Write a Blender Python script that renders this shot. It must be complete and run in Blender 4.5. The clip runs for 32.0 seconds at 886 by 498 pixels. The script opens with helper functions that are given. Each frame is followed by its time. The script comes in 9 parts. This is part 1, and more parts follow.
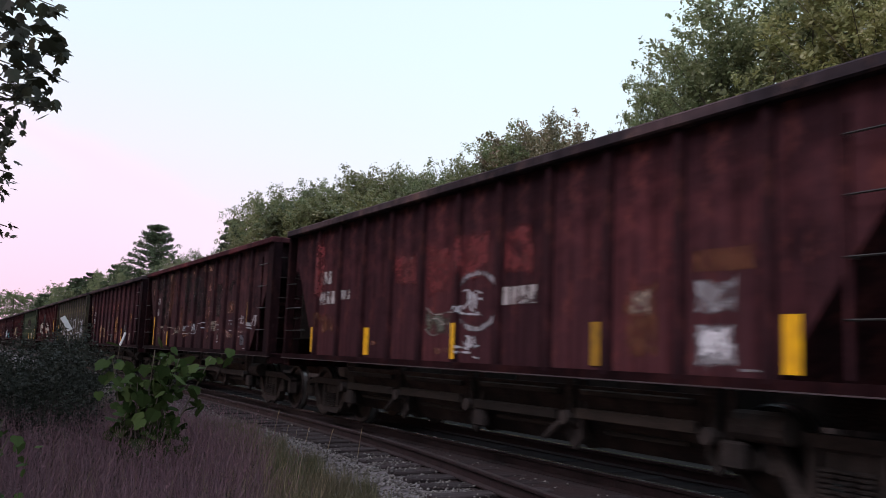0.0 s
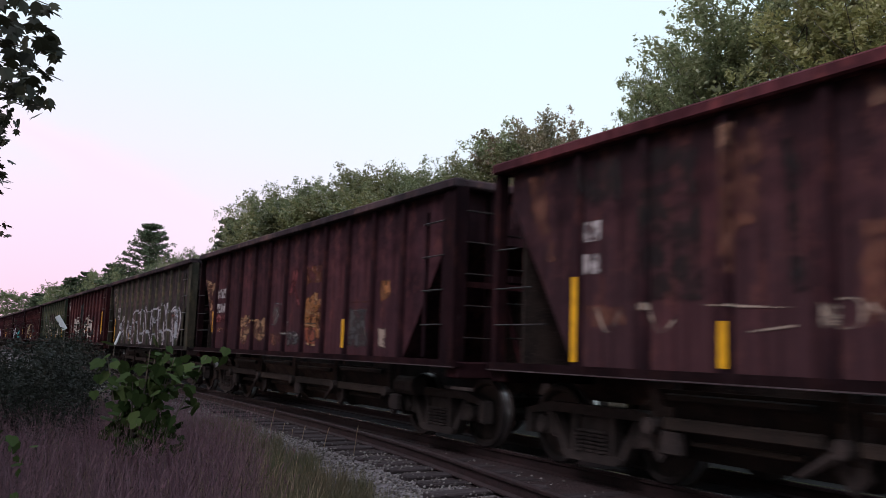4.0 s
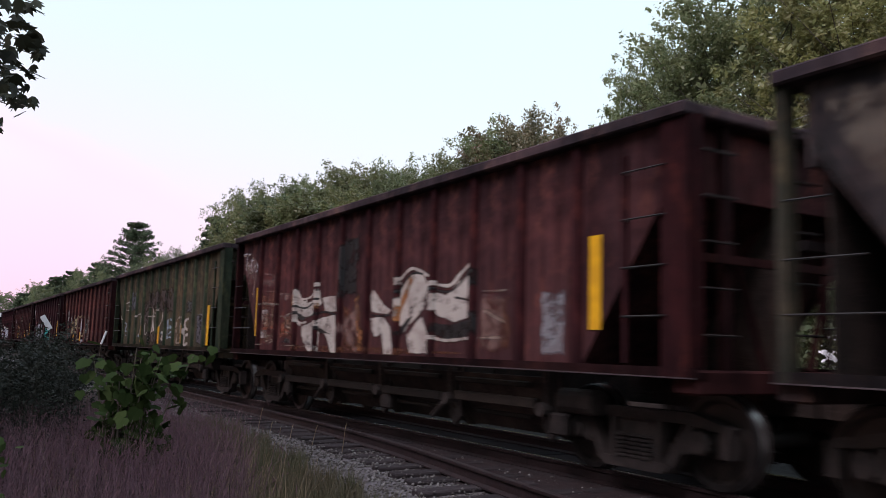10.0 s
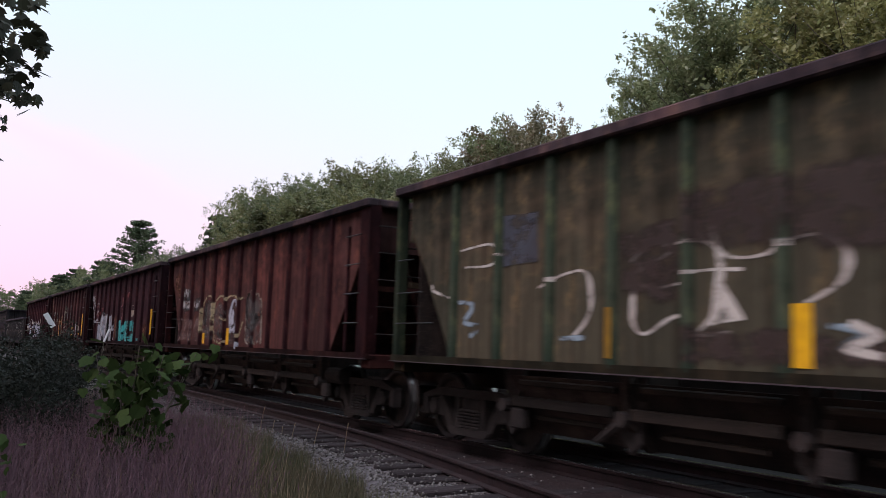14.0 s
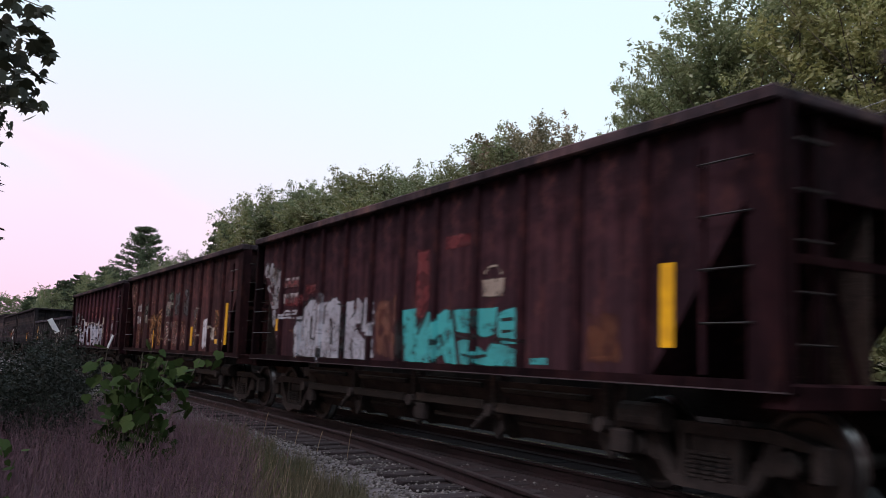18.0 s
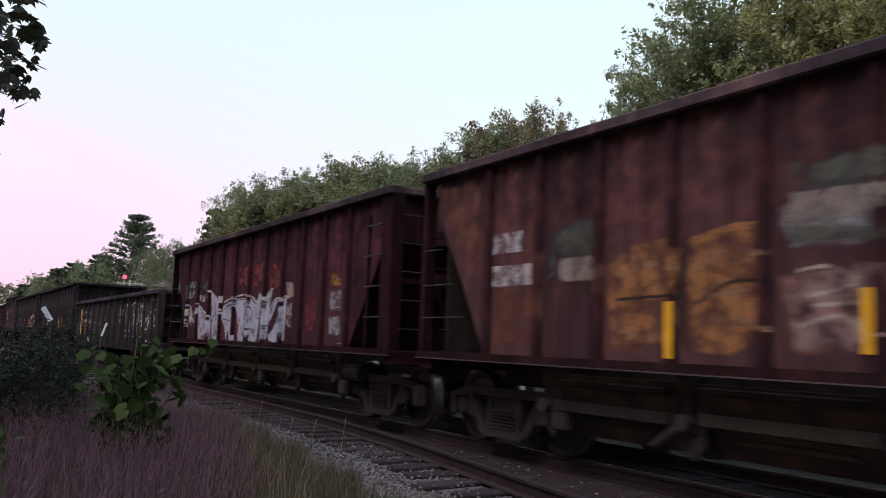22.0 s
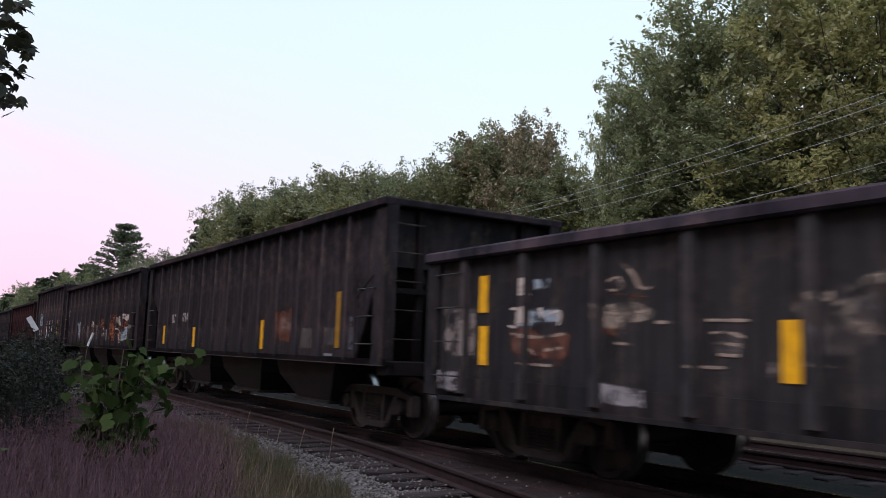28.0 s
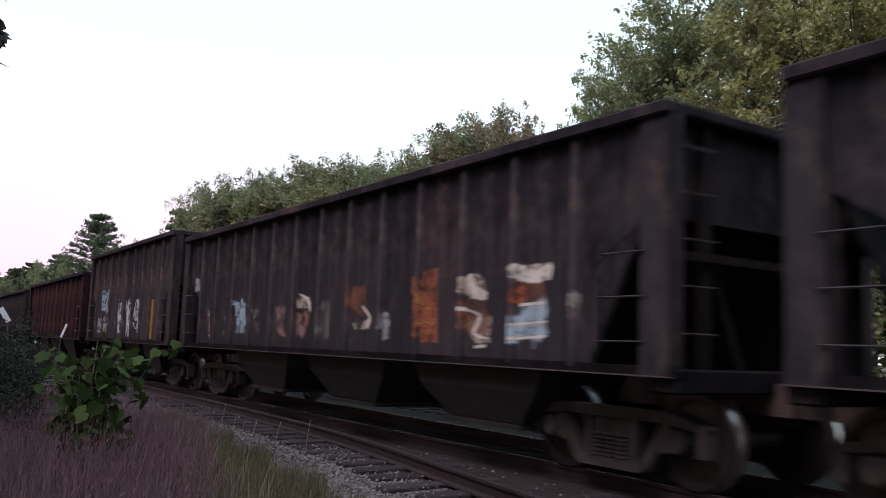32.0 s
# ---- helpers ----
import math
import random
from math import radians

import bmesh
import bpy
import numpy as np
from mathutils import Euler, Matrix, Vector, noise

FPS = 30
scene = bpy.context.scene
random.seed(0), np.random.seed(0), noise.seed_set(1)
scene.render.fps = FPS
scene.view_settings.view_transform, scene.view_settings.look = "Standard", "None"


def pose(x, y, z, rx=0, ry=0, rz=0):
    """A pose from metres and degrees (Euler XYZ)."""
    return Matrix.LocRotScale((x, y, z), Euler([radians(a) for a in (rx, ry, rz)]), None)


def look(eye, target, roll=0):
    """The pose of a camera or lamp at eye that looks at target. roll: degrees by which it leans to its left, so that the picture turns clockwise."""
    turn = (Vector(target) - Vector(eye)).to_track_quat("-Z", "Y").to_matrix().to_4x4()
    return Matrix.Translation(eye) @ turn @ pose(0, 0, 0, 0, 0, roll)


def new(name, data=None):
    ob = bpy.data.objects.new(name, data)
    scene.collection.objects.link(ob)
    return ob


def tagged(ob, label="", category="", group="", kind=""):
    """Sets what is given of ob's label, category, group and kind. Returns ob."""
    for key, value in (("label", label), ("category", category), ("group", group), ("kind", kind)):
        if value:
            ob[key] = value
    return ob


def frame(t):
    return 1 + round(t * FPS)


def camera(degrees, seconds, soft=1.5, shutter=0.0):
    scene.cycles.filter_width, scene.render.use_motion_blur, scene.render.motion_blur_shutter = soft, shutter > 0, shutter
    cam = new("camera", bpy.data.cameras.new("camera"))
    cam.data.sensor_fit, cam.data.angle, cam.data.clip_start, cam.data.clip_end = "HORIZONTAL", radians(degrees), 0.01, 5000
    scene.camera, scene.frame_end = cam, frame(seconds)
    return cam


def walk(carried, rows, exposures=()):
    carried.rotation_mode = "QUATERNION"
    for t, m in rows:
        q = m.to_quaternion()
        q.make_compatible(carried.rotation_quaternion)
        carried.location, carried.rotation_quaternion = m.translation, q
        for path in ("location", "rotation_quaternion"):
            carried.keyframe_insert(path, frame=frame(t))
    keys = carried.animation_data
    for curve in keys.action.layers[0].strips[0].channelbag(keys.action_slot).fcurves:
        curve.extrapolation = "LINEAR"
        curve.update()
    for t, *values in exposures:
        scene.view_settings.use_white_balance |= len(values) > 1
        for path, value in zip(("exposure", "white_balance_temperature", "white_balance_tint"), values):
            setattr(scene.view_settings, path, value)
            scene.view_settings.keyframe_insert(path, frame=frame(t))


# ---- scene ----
def aim(yaw, pitch, roll):
    """The tripod's pose: heading clockwise from the track's direction, tilt up, and lean, in degrees."""
    a, b = radians(yaw), radians(pitch)
    eye = Vector((0.0, 0.0, 1.25))
    return look(eye, eye + Vector((math.sin(a) * math.cos(b), math.cos(a) * math.cos(b), math.sin(b))), roll)


cam = camera(55.19, 32.0, soft=0.8, shutter=0.6)
walk(cam, [
    (0, aim(29.84, 7.10, 2.32)), (0.5, aim(29.86, 7.26, 2.01)), (1, aim(29.87, 7.21, 2.05)), (1.5, aim(29.97, 7.03, 1.99)),
    (2, aim(30.14, 6.87, 1.92)), (2.5, aim(30.27, 6.71, 1.85)), (3, aim(30.30, 6.68, 2.01)), (3.5, aim(30.24, 6.85, 2.02)),
    (5.5, aim(29.99, 7.09, 2.23)), (6, aim(30.09, 7.10, 2.06)), (6.5, aim(30.29, 7.03, 1.97)), (7, aim(30.47, 6.92, 1.91)),
    (7.5, aim(30.77, 6.69, 1.82)), (8, aim(30.92, 6.53, 1.84)), (8.5, aim(31.07, 6.46, 1.82)), (9, aim(31.12, 6.51, 1.58)),
    (9.5, aim(31.11, 6.68, 1.59)), (10, aim(31.03, 6.81, 1.68)), (10.5, aim(30.75, 6.79, 1.69)), (11, aim(30.55, 6.72, 1.81)),
    (11.5, aim(30.53, 6.67, 1.95)), (12, aim(30.62, 6.73, 1.98)), (12.5, aim(30.78, 6.75, 1.84)), (13, aim(30.90, 6.76, 1.94)),
    (13.5, aim(30.92, 6.79, 1.93)), (14, aim(30.84, 6.77, 1.95)), (14.5, aim(30.85, 6.69, 2.02)), (16.5, aim(30.76, 7.10, 1.99)),
    (17, aim(30.78, 7.23, 2.08)), (17.5, aim(30.68, 7.28, 2.11)), (18, aim(30.56, 7.24, 2.18)), (18.5, aim(30.69, 7.16, 2.13)),
    (19, aim(30.81, 7.11, 2.27)), (19.5, aim(30.94, 7.07, 2.22)), (20, aim(30.98, 6.93, 2.12)), (20.5, aim(30.93, 6.67, 2.17)),
    (21, aim(30.95, 6.43, 2.09)), (21.5, aim(31.02, 6.35, 2.01)), (22, aim(30.99, 6.43, 2.10)), (22.5, aim(30.85, 6.56, 2.18)),
    (23, aim(30.66, 6.58, 2.05)), (23.5, aim(30.63, 6.59, 2.14)), (24, aim(30.66, 6.82, 2.12)), (24.5, aim(30.75, 7.00, 1.85)),
    (25, aim(30.88, 7.02, 1.91)), (25.5, aim(31.01, 6.98, 2.05)), (27.5, aim(31.55, 7.02, 2.12)), (28, aim(31.74, 7.13, 2.11)),
    (28.5, aim(32.03, 7.02, 2.08)), (29, aim(32.31, 6.90, 2.06)), (29.5, aim(32.58, 6.79, 2.05)), (30, aim(33.03, 6.64, 1.94)),
    (30.5, aim(33.36, 6.62, 1.87)), (31, aim(33.53, 6.72, 1.96)), (31.5, aim(33.49, 6.64, 2.02)), (32, aim(33.28, 6.64, 2.16)),
], exposures=[(0, 0.09), (6, 0.08), (10, 0.13), (12, 0.08), (14, 0.11), (20, 0.07), (24, 0.11), (27, 0.07), (29, 0.12), (32, 0.32)])


# ---- light: clear sky after sunset, pink low down, no direct sun ----
world = bpy.data.worlds.new("dusk_sky")
scene.world = world
world.use_nodes = True
wn, wl = world.node_tree.nodes, world.node_tree.links
wn.clear()
w_out, w_bg = wn.new("ShaderNodeOutputWorld"), wn.new("ShaderNodeBackground")
w_tc, w_sep = wn.new("ShaderNodeTexCoord"), wn.new("ShaderNodeSeparateXYZ")
wl.new(w_tc.outputs["Generated"], w_sep.inputs[0])


def world_ramp(stops):
    r = wn.new("ShaderNodeValToRGB")
    for _ in range(len(stops) - 2):
        r.color_ramp.elements.new(0.5)
    for e, (at, c) in zip(r.color_ramp.elements, stops):
        e.position, e.color = at, (*c, 1)
    return r


blue = world_ramp([(0.0, (0.847, 0.791, 0.94)), (0.16, (0.808, 0.871, 0.98)), (0.34, (0.758, 0.901, 1.0)), (1.0, (0.591, 0.791, 1.0))])
pink = world_ramp([(0.0, (0.896, 0.584, 0.81)), (0.06, (0.906, 0.613, 0.86)), (0.13, (0.886, 0.683, 0.89)), (0.22, (0.818, 0.782, 0.94)), (0.34, (0.739, 0.851, 0.98)), (1.0, (0.591, 0.791, 1.0))])
for r in (blue, pink):
    wl.new(w_sep.outputs["Z"], r.inputs[0])
side = wn.new("ShaderNodeVectorMath")
side.operation = "DOT_PRODUCT"
side.inputs[1].default_value = (-0.75, 0.66, 0.0)
wl.new(w_tc.outputs["Generated"], side.inputs[0])
side_map = wn.new("ShaderNodeMapRange")
side_map.inputs["From Min"].default_value, side_map.inputs["From Max"].default_value = 0.08, 0.56
wl.new(side.outputs["Value"], side_map.inputs["Value"])
w_mix = wn.new("ShaderNodeMixRGB")
wl.new(side_map.outputs[0], w_mix.inputs[0])
wl.new(blue.outputs[0], w_mix.inputs[1])
wl.new(pink.outputs[0], w_mix.inputs[2])
# one faint pink streak of high cloud, low over the line, frayed by noise
w_noise, w_band = wn.new("ShaderNodeTexNoise"), wn.new("ShaderNodeVectorMath")
w_noise.inputs["Scale"].default_value, w_noise.inputs["Detail"].default_value = 7.0, 5.0
wl.new(w_tc.outputs["Generated"], w_noise.inputs["Vector"])
w_band.operation = "DOT_PRODUCT"
w_band.inputs[1].default_value = (-0.3701, 0.2246, -0.9014)
wl.new(w_tc.outputs["Generated"], w_band.inputs[0])
w_fray = wn.new("ShaderNodeMath")
w_fray.operation = "MULTIPLY_ADD"
w_fray.inputs[1].default_value = 0.07
wl.new(w_noise.outputs["Fac"], w_fray.inputs[0])
wl.new(w_band.outputs["Value"], w_fray.inputs[2])
w_abs = wn.new("ShaderNodeMath")
w_abs.operation = "ABSOLUTE"
w_mid = wn.new("ShaderNodeMath")
w_mid.operation = "SUBTRACT"
w_mid.inputs[1].default_value = 0.035
wl.new(w_fray.outputs[0], w_mid.inputs[0])
wl.new(w_mid.outputs[0], w_abs.inputs[0])
w_cl = wn.new("ShaderNodeMapRange")
w_cl.inputs["From Min"].default_value, w_cl.inputs["From Max"].default_value = 0.0, 0.030
w_cl.inputs["To Min"].default_value, w_cl.inputs["To Max"].default_value = 0.55, 0.0
wl.new(w_abs.outputs[0], w_cl.inputs["Value"])
w_part = wn.new("ShaderNodeMath")
w_part.operation = "MULTIPLY"
wl.new(w_cl.outputs[0], w_part.inputs[0])
wl.new(side_map.outputs[0], w_part.inputs[1])
w_cloud = wn.new("ShaderNodeMixRGB")
w_cloud.inputs[2].default_value = (1.0, 0.70, 0.86, 1)
wl.new(w_part.outputs[0], w_cloud.inputs[0])
wl.new(w_mix.outputs[0], w_cloud.inputs[1])
w_sky = wn.new("ShaderNodeTexSky")
w_sky.sky_type, w_sky.sun_disc = "NISHITA", False
w_sky.sun_elevation, w_sky.sun_rotation = radians(3), radians(300)
w_add = wn.new("ShaderNodeMixRGB")
w_add.blend_type = "ADD"
w_add.inputs[0].default_value = 0.05
wl.new(w_cloud.outputs[0], w_add.inputs[1])
wl.new(w_sky.outputs[0], w_add.inputs[2])
wl.new(w_add.outputs[0], w_bg.inputs["Color"])
w_bg.inputs["Strength"].default_value = 1.0
wl.new(w_bg.outputs[0], w_out.inputs["Surface"])

# wide soft lamp, added to stand for the brighter sky behind the camera
sun_data = bpy.data.lights.new("sun", "SUN")
sun_data.energy, sun_data.angle, sun_data.color = 2.5, radians(28), (1.0, 0.84, 0.94)
sun = new("sun", sun_data)
sun.matrix_world = look((-19, -7, 25), (0, 0, 0))


# ---- materials ----
def material(name, rough=0.85, metal=0.0):
    m = bpy.data.materials.new(name)
    m.use_nodes = True
    b = m.node_tree.nodes["Principled BSDF"]
    b.inputs["Roughness"].default_value, b.inputs["Metallic"].default_value = rough, metal
    b.inputs["Specular IOR Level"].default_value = 0.25
    return m, m.node_tree.nodes, m.node_tree.links, b


def tex(nodes, links, scale, detail=4.0, stretch=(1, 1, 1), coord="Object", rough=0.6):
    tc, mp, nz = nodes.new("ShaderNodeTexCoord"), nodes.new("ShaderNodeMapping"), nodes.new("ShaderNodeTexNoise")
    mp.inputs["Scale"].default_value = stretch
    nz.inputs["Scale"].default_value, nz.inputs["Detail"].default_value, nz.inputs["Roughness"].default_value = scale, detail, rough
    links.new(tc.outputs[coord], mp.inputs[0])
    links.new(mp.outputs[0], nz.inputs["Vector"])
    return nz.outputs["Fac"]


def ramp(nodes, links, fac, lo, hi, a=0.0, b=1.0):
    r = nodes.new("ShaderNodeMapRange")
    for n, v in (("From Min", lo), ("From Max", hi), ("To Min", a), ("To Max", b)):
        r.inputs[n].default_value = v
    links.new(fac, r.inputs["Value"])
    return r.outputs[0]


def mix(nodes, links, fac, a, b, how="MIX"):
    x = nodes.new("ShaderNodeMixRGB")
    x.blend_type = how
    for i, v in ((0, fac), (1, a), (2, b)):
        if isinstance(v, (int, float)):
            x.inputs[i].default_value = v
        elif isinstance(v, tuple):
            x.inputs[i].default_value = (*v, 1)
        else:
            links.new(v, x.inputs[i])
    return x.outputs[0]


def bump(nodes, links, bsdf, fac, strength=0.4, dist=0.02):
    b = nodes.new("ShaderNodeBump")
    b.inputs["Strength"].default_value, b.inputs["Distance"].default_value = strength, dist
    links.new(fac, b.inputs["Height"])
    links.new(b.outputs[0], bsdf.inputs["Normal"])


def mottled(name, c1, c2, scale=6.0, rough=0.9, metal=0.0, stretch=(1, 1, 1), bump_s=0.4, c3=None, fine=40.0, rand=0.0):
    """Two colours in patches, a third in specks, fine grain in the relief; rand: spread of brightness from piece to piece."""
    m, n, l, b = material(name, rough, metal)
    big, small = tex(n, l, scale, 5.0, stretch), tex(n, l, fine, 3.0, stretch)
    col = mix(n, l, ramp(n, l, big, 0.38, 0.62), c1, c2)
    if c3:
        col = mix(n, l, ramp(n, l, small, 0.58, 0.70), col, c3)
    if rand:
        oi = n.new("ShaderNodeObjectInfo")
        g = ramp(n, l, oi.outputs["Random"], 0, 1, 1 - rand, 1 + rand)
        col = mix(n, l, 1.0, col, g, "MULTIPLY")
    l.new(col, b.inputs["Base Color"])
    if bump_s:
        bump(n, l, b, small, bump_s)
    return m


def car_paint(name, spread=1.0):
    """Old freight-car paint: the car's own colour, faded and sooty patches, rust, and streaks that run down; spread: how far sheets differ in tone."""
    m, n, l, b = material(name, 0.72)
    b.inputs["Specular IOR Level"].default_value = 0.03
    oi = n.new("ShaderNodeObjectInfo")
    base = oi.outputs["Color"]
    blot, streak, grit = tex(n, l, 1.3, 7.0, rough=0.68), tex(n, l, 4.0, 5.0, (1, 2.6, 0.13)), tex(n, l, 26.0, 3.0)
    soot = tex(n, l, 0.8, 5.0, (1, 1, 1.3))
    col = mix(n, l, ramp(n, l, blot, 0.46, 0.66), base, mix(n, l, 1.0, base, (1.7, 1.40, 1.34), "MULTIPLY"))
    col = mix(n, l, ramp(n, l, soot, 0.43, 0.60, 0, 0.9), col, mix(n, l, 1.0, col, (0.42, 0.46, 0.50), "MULTIPLY"))
    col = mix(n, l, ramp(n, l, streak, 0.45, 0.66, 0, 0.75), col, mix(n, l, 1.0, col, (0.45, 0.42, 0.42), "MULTIPLY"))
    rust = tex(n, l, 2.6, 9.0, (1, 1, 0.6), rough=0.75)
    col = mix(n, l, ramp(n, l, rust, 0.54, 0.68, 0, 0.75), col, mix(n, l, 1.0, base, (2.6, 2.05, 1.50), "MULTIPLY"))
    chalk = tex(n, l, 11.0, 9.0, (1, 1, 0.35), rough=0.8)
    col = mix(n, l, ramp(n, l, chalk, 0.62, 0.73, 0, 0.45), col, (0.15, 0.115, 0.11))
    tone = n.new("ShaderNodeValToRGB")
    for _ in range(3):
        tone.color_ramp.elements.new(0.5)
    for e, (at, c) in zip(tone.color_ramp.elements, ((0.0, (0.46, 0.52, 0.56)), (0.3, (0.78, 0.80, 0.84)), (0.6, (1.0, 1.0, 1.0)), (0.85, (1.25, 1.12, 1.10)), (1.0, (1.5, 1.24, 1.20)))):
        e.position, e.color = at, (*c, 1)
    l.new(oi.outputs["Random"], tone.inputs[0])
    col = mix(n, l, spread, col, tone.outputs[0], "MULTIPLY")
    l.new(col, b.inputs["Base Color"])
    l.new(ramp(n, l, grit, 0.3, 0.7, 0.72, 0.95), b.inputs["Roughness"])
    bump(n, l, b, blot, 0.3, 0.02)
    return m


def spray(name, c, wear=0.5, most=1.0):
    """Aerosol paint with soft edges, flaking and drifting in tone; the wall shows through where it is thin."""
    m, n, l, b = material(name, 0.6)
    worn, fade, bands = tex(n, l, 4.0, 6.0, (1, 1, 1.1), rough=0.66), tex(n, l, 1.6, 4.0), tex(n, l, 3.0, 5.0, (1, 0.8, 1.2), rough=0.66)
    col = mix(n, l, ramp(n, l, fade, 0.35, 0.7, 0, 0.6), c, tuple(v * 0.6 for v in c))
    col = mix(n, l, ramp(n, l, bands, 0.48, 0.66, 0, 0.65), col, (c[0] * 0.42 + 0.010, c[1] * 0.34 + 0.007, c[2] * 0.34 + 0.007))
    l.new(col, b.inputs["Base Color"])
    at = n.new("ShaderNodeAttribute")
    at.attribute_name = "cover"
    thick = n.new("ShaderNodeMath")
    thick.operation = "MULTIPLY_ADD"
    thick.inputs[1].default_value = 2.2
    l.new(at.outputs["Fac"], thick.inputs[0])
    l.new(ramp(n, l, worn, 0.34, 0.66, 0.45 - 0.5 * wear, -1.5 - 1.3 * wear), thick.inputs[2])
    l.new(ramp(n, l, thick.outputs[0], -0.1, 1.2, 0.0, most), b.inputs["Alpha"])
    return m


def leaf_mat(name, c1, c2, dry, rough=0.6, thin=0.25, gloss=0.25):
    m, n, l, b = material(name, rough)
    b.inputs["Specular IOR Level"].default_value = gloss
    geo, oi = n.new("ShaderNodeNewGeometry"), n.new("ShaderNodeObjectInfo")
    col = mix(n, l, geo.outputs["Random Per Island"], c1, c2)
    col = mix(n, l, ramp(n, l, tex(n, l, 0.5, 3.0), 0.5, 0.75, 0, 0.8), col, dry)
    g = ramp(n, l, oi.outputs["Random"], 0, 1, 0.75, 1.25)
    col = mix(n, l, 1.0, col, g, "MULTIPLY")
    l.new(col, b.inputs["Base Color"])
    tr = n.new("ShaderNodeBsdfTranslucent")
    l.new(col, tr.inputs["Color"])
    ms = n.new("ShaderNodeMixShader")
    ms.inputs[0].default_value = thin
    l.new(b.outputs[0], ms.inputs[1])
    l.new(tr.outputs[0], ms.inputs[2])
    l.new(ms.outputs[0], n["Material Output"].inputs["Surface"])
    return m


M_PAINT = car_paint("car_paint", 0.65)
M_RIB = car_paint("rib_paint", 0.2)
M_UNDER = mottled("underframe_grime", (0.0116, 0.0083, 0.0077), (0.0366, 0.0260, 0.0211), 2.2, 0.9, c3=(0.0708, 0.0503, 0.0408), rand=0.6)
# bays, darker than the rest of the underframe
M_BAY = mottled("dark_bay", (0.006, 0.005, 0.0048), (0.012, 0.010, 0.009), 2.0, 0.9, c3=(0.020, 0.016, 0.014), rand=0.2)
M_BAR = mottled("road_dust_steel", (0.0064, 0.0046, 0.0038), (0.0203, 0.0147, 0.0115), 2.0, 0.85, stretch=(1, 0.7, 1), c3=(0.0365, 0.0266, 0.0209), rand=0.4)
M_TRUCK = mottled("truck_casting", (0.0121, 0.0094, 0.0090), (0.0297, 0.0231, 0.0211), 4.0, 0.85, c3=(0.0441, 0.0341, 0.0301), rand=0.2)
M_WHEEL = mottled("wheel_steel", (0.016, 0.013, 0.012), (0.034, 0.027, 0.024), 5.0, 0.7, 0.3)
M_TREAD = mottled("wheel_tread", (0.45, 0.44, 0.43), (0.30, 0.29, 0.28), 8.0, 0.3, 0.9, bump_s=0.1)
M_RIM = mottled("worn_wheel_rim", (0.0195, 0.0179, 0.0180), (0.0101, 0.0090, 0.0090), 6.0, 0.5, 0.5, bump_s=0.1)
M_LEDGE = mottled("pale_ledge", (0.0630, 0.0499, 0.0525), (0.0367, 0.0262, 0.0289), 2.0, 0.8, stretch=(1, 0.4, 1))
M_RUNG = mottled("worn_grab_iron", (0.040, 0.036, 0.036), (0.02, 0.018, 0.018), 6.0, 0.5, 0.4, bump_s=0.1)
M_YELLOW = mottled("yellow_reflective_tape", (0.72, 0.39, 0.010), (0.55, 0.29, 0.012), 7.0, 0.45, bump_s=0.1, fine=30)
M_STENCIL = spray("stencil_paint", (0.38, 0.36, 0.36), 0.68, most=0.9)
M_WHITE = spray("white_spray", (0.58, 0.59, 0.63), 0.3)
M_SILVER = spray("silver_spray", (0.33, 0.34, 0.38), 0.15)
M_CREAM = spray("cream_spray", (0.30, 0.25, 0.205), 0.6, most=0.85)
M_GREYC = spray("dirty_cream_spray", (0.17, 0.155, 0.145), 0.6)
M_GREYW = spray("grey_white_panel", (0.25, 0.25, 0.27), 0.55, most=0.85)
M_YCREAM = spray("yellowed_cream", (0.36, 0.29, 0.18), 0.3, most=0.8)
M_ORANGE = spray("orange_spray", (0.27, 0.115, 0.042), 0.85, most=0.9)
M_RUSTP = spray("rust_primer", (0.125, 0.045, 0.024), 0.75, most=0.75)
M_RED = spray("red_repaint", (0.125, 0.023, 0.027), 0.5, most=0.85)
M_BONE = spray("bone_white_spray", (0.46, 0.42, 0.38), 0.25)
M_RUSTR = spray("rust_red_spray", (0.21, 0.062, 0.035), 0.4, most=0.9)
M_THIN = spray("thin_white_spray", (0.50, 0.51, 0.55), 0.30, most=0.66)
M_SOOT = spray("soot_stain", (0.015, 0.012, 0.013), 0.8, most=0.72)
M_BROWNP = spray("brown_repaint", (0.044, 0.031, 0.027), 0.4, most=0.88)
M_TANG = spray("dusty_tan", (0.140, 0.115, 0.092), 0.6, most=0.7)
M_MOSS = spray("grey_green_spray", (0.072, 0.076, 0.060), 0.6, most=0.85)
M_REDB = spray("bright_red_repaint", (0.165, 0.030, 0.034), 0.6, most=0.75)
M_RUSTC = spray("tan_scrape", (0.21, 0.115, 0.078), 0.85, most=0.75)
M_RUSTR2 = spray("rust_streak", (0.145, 0.060, 0.040), 0.85, most=0.72)
M_TAN = spray("tan_spray", (0.235, 0.135, 0.078), 0.8, most=0.9)
M_TANL = spray("pale_orange_line", (0.36, 0.23, 0.12), 0.6, most=0.85)
M_TEAL2 = spray("faint_teal", (0.11, 0.18, 0.19), 0.7, most=0.75)
M_AMBER = spray("amber_spray", (0.27, 0.122, 0.045), 0.8, most=0.88)
M_CREAMD = spray("dirty_cream_block", (0.235, 0.205, 0.17), 0.75, most=0.85)
M_STEEL = spray("silver_white_spray", (0.36, 0.37, 0.43), 0.1)
M_HAZE = spray("thin_grey_spray", (0.13, 0.12, 0.115), 0.8, most=0.6)
M_TEAL = spray("teal_spray", (0.045, 0.33, 0.33), 0.2)
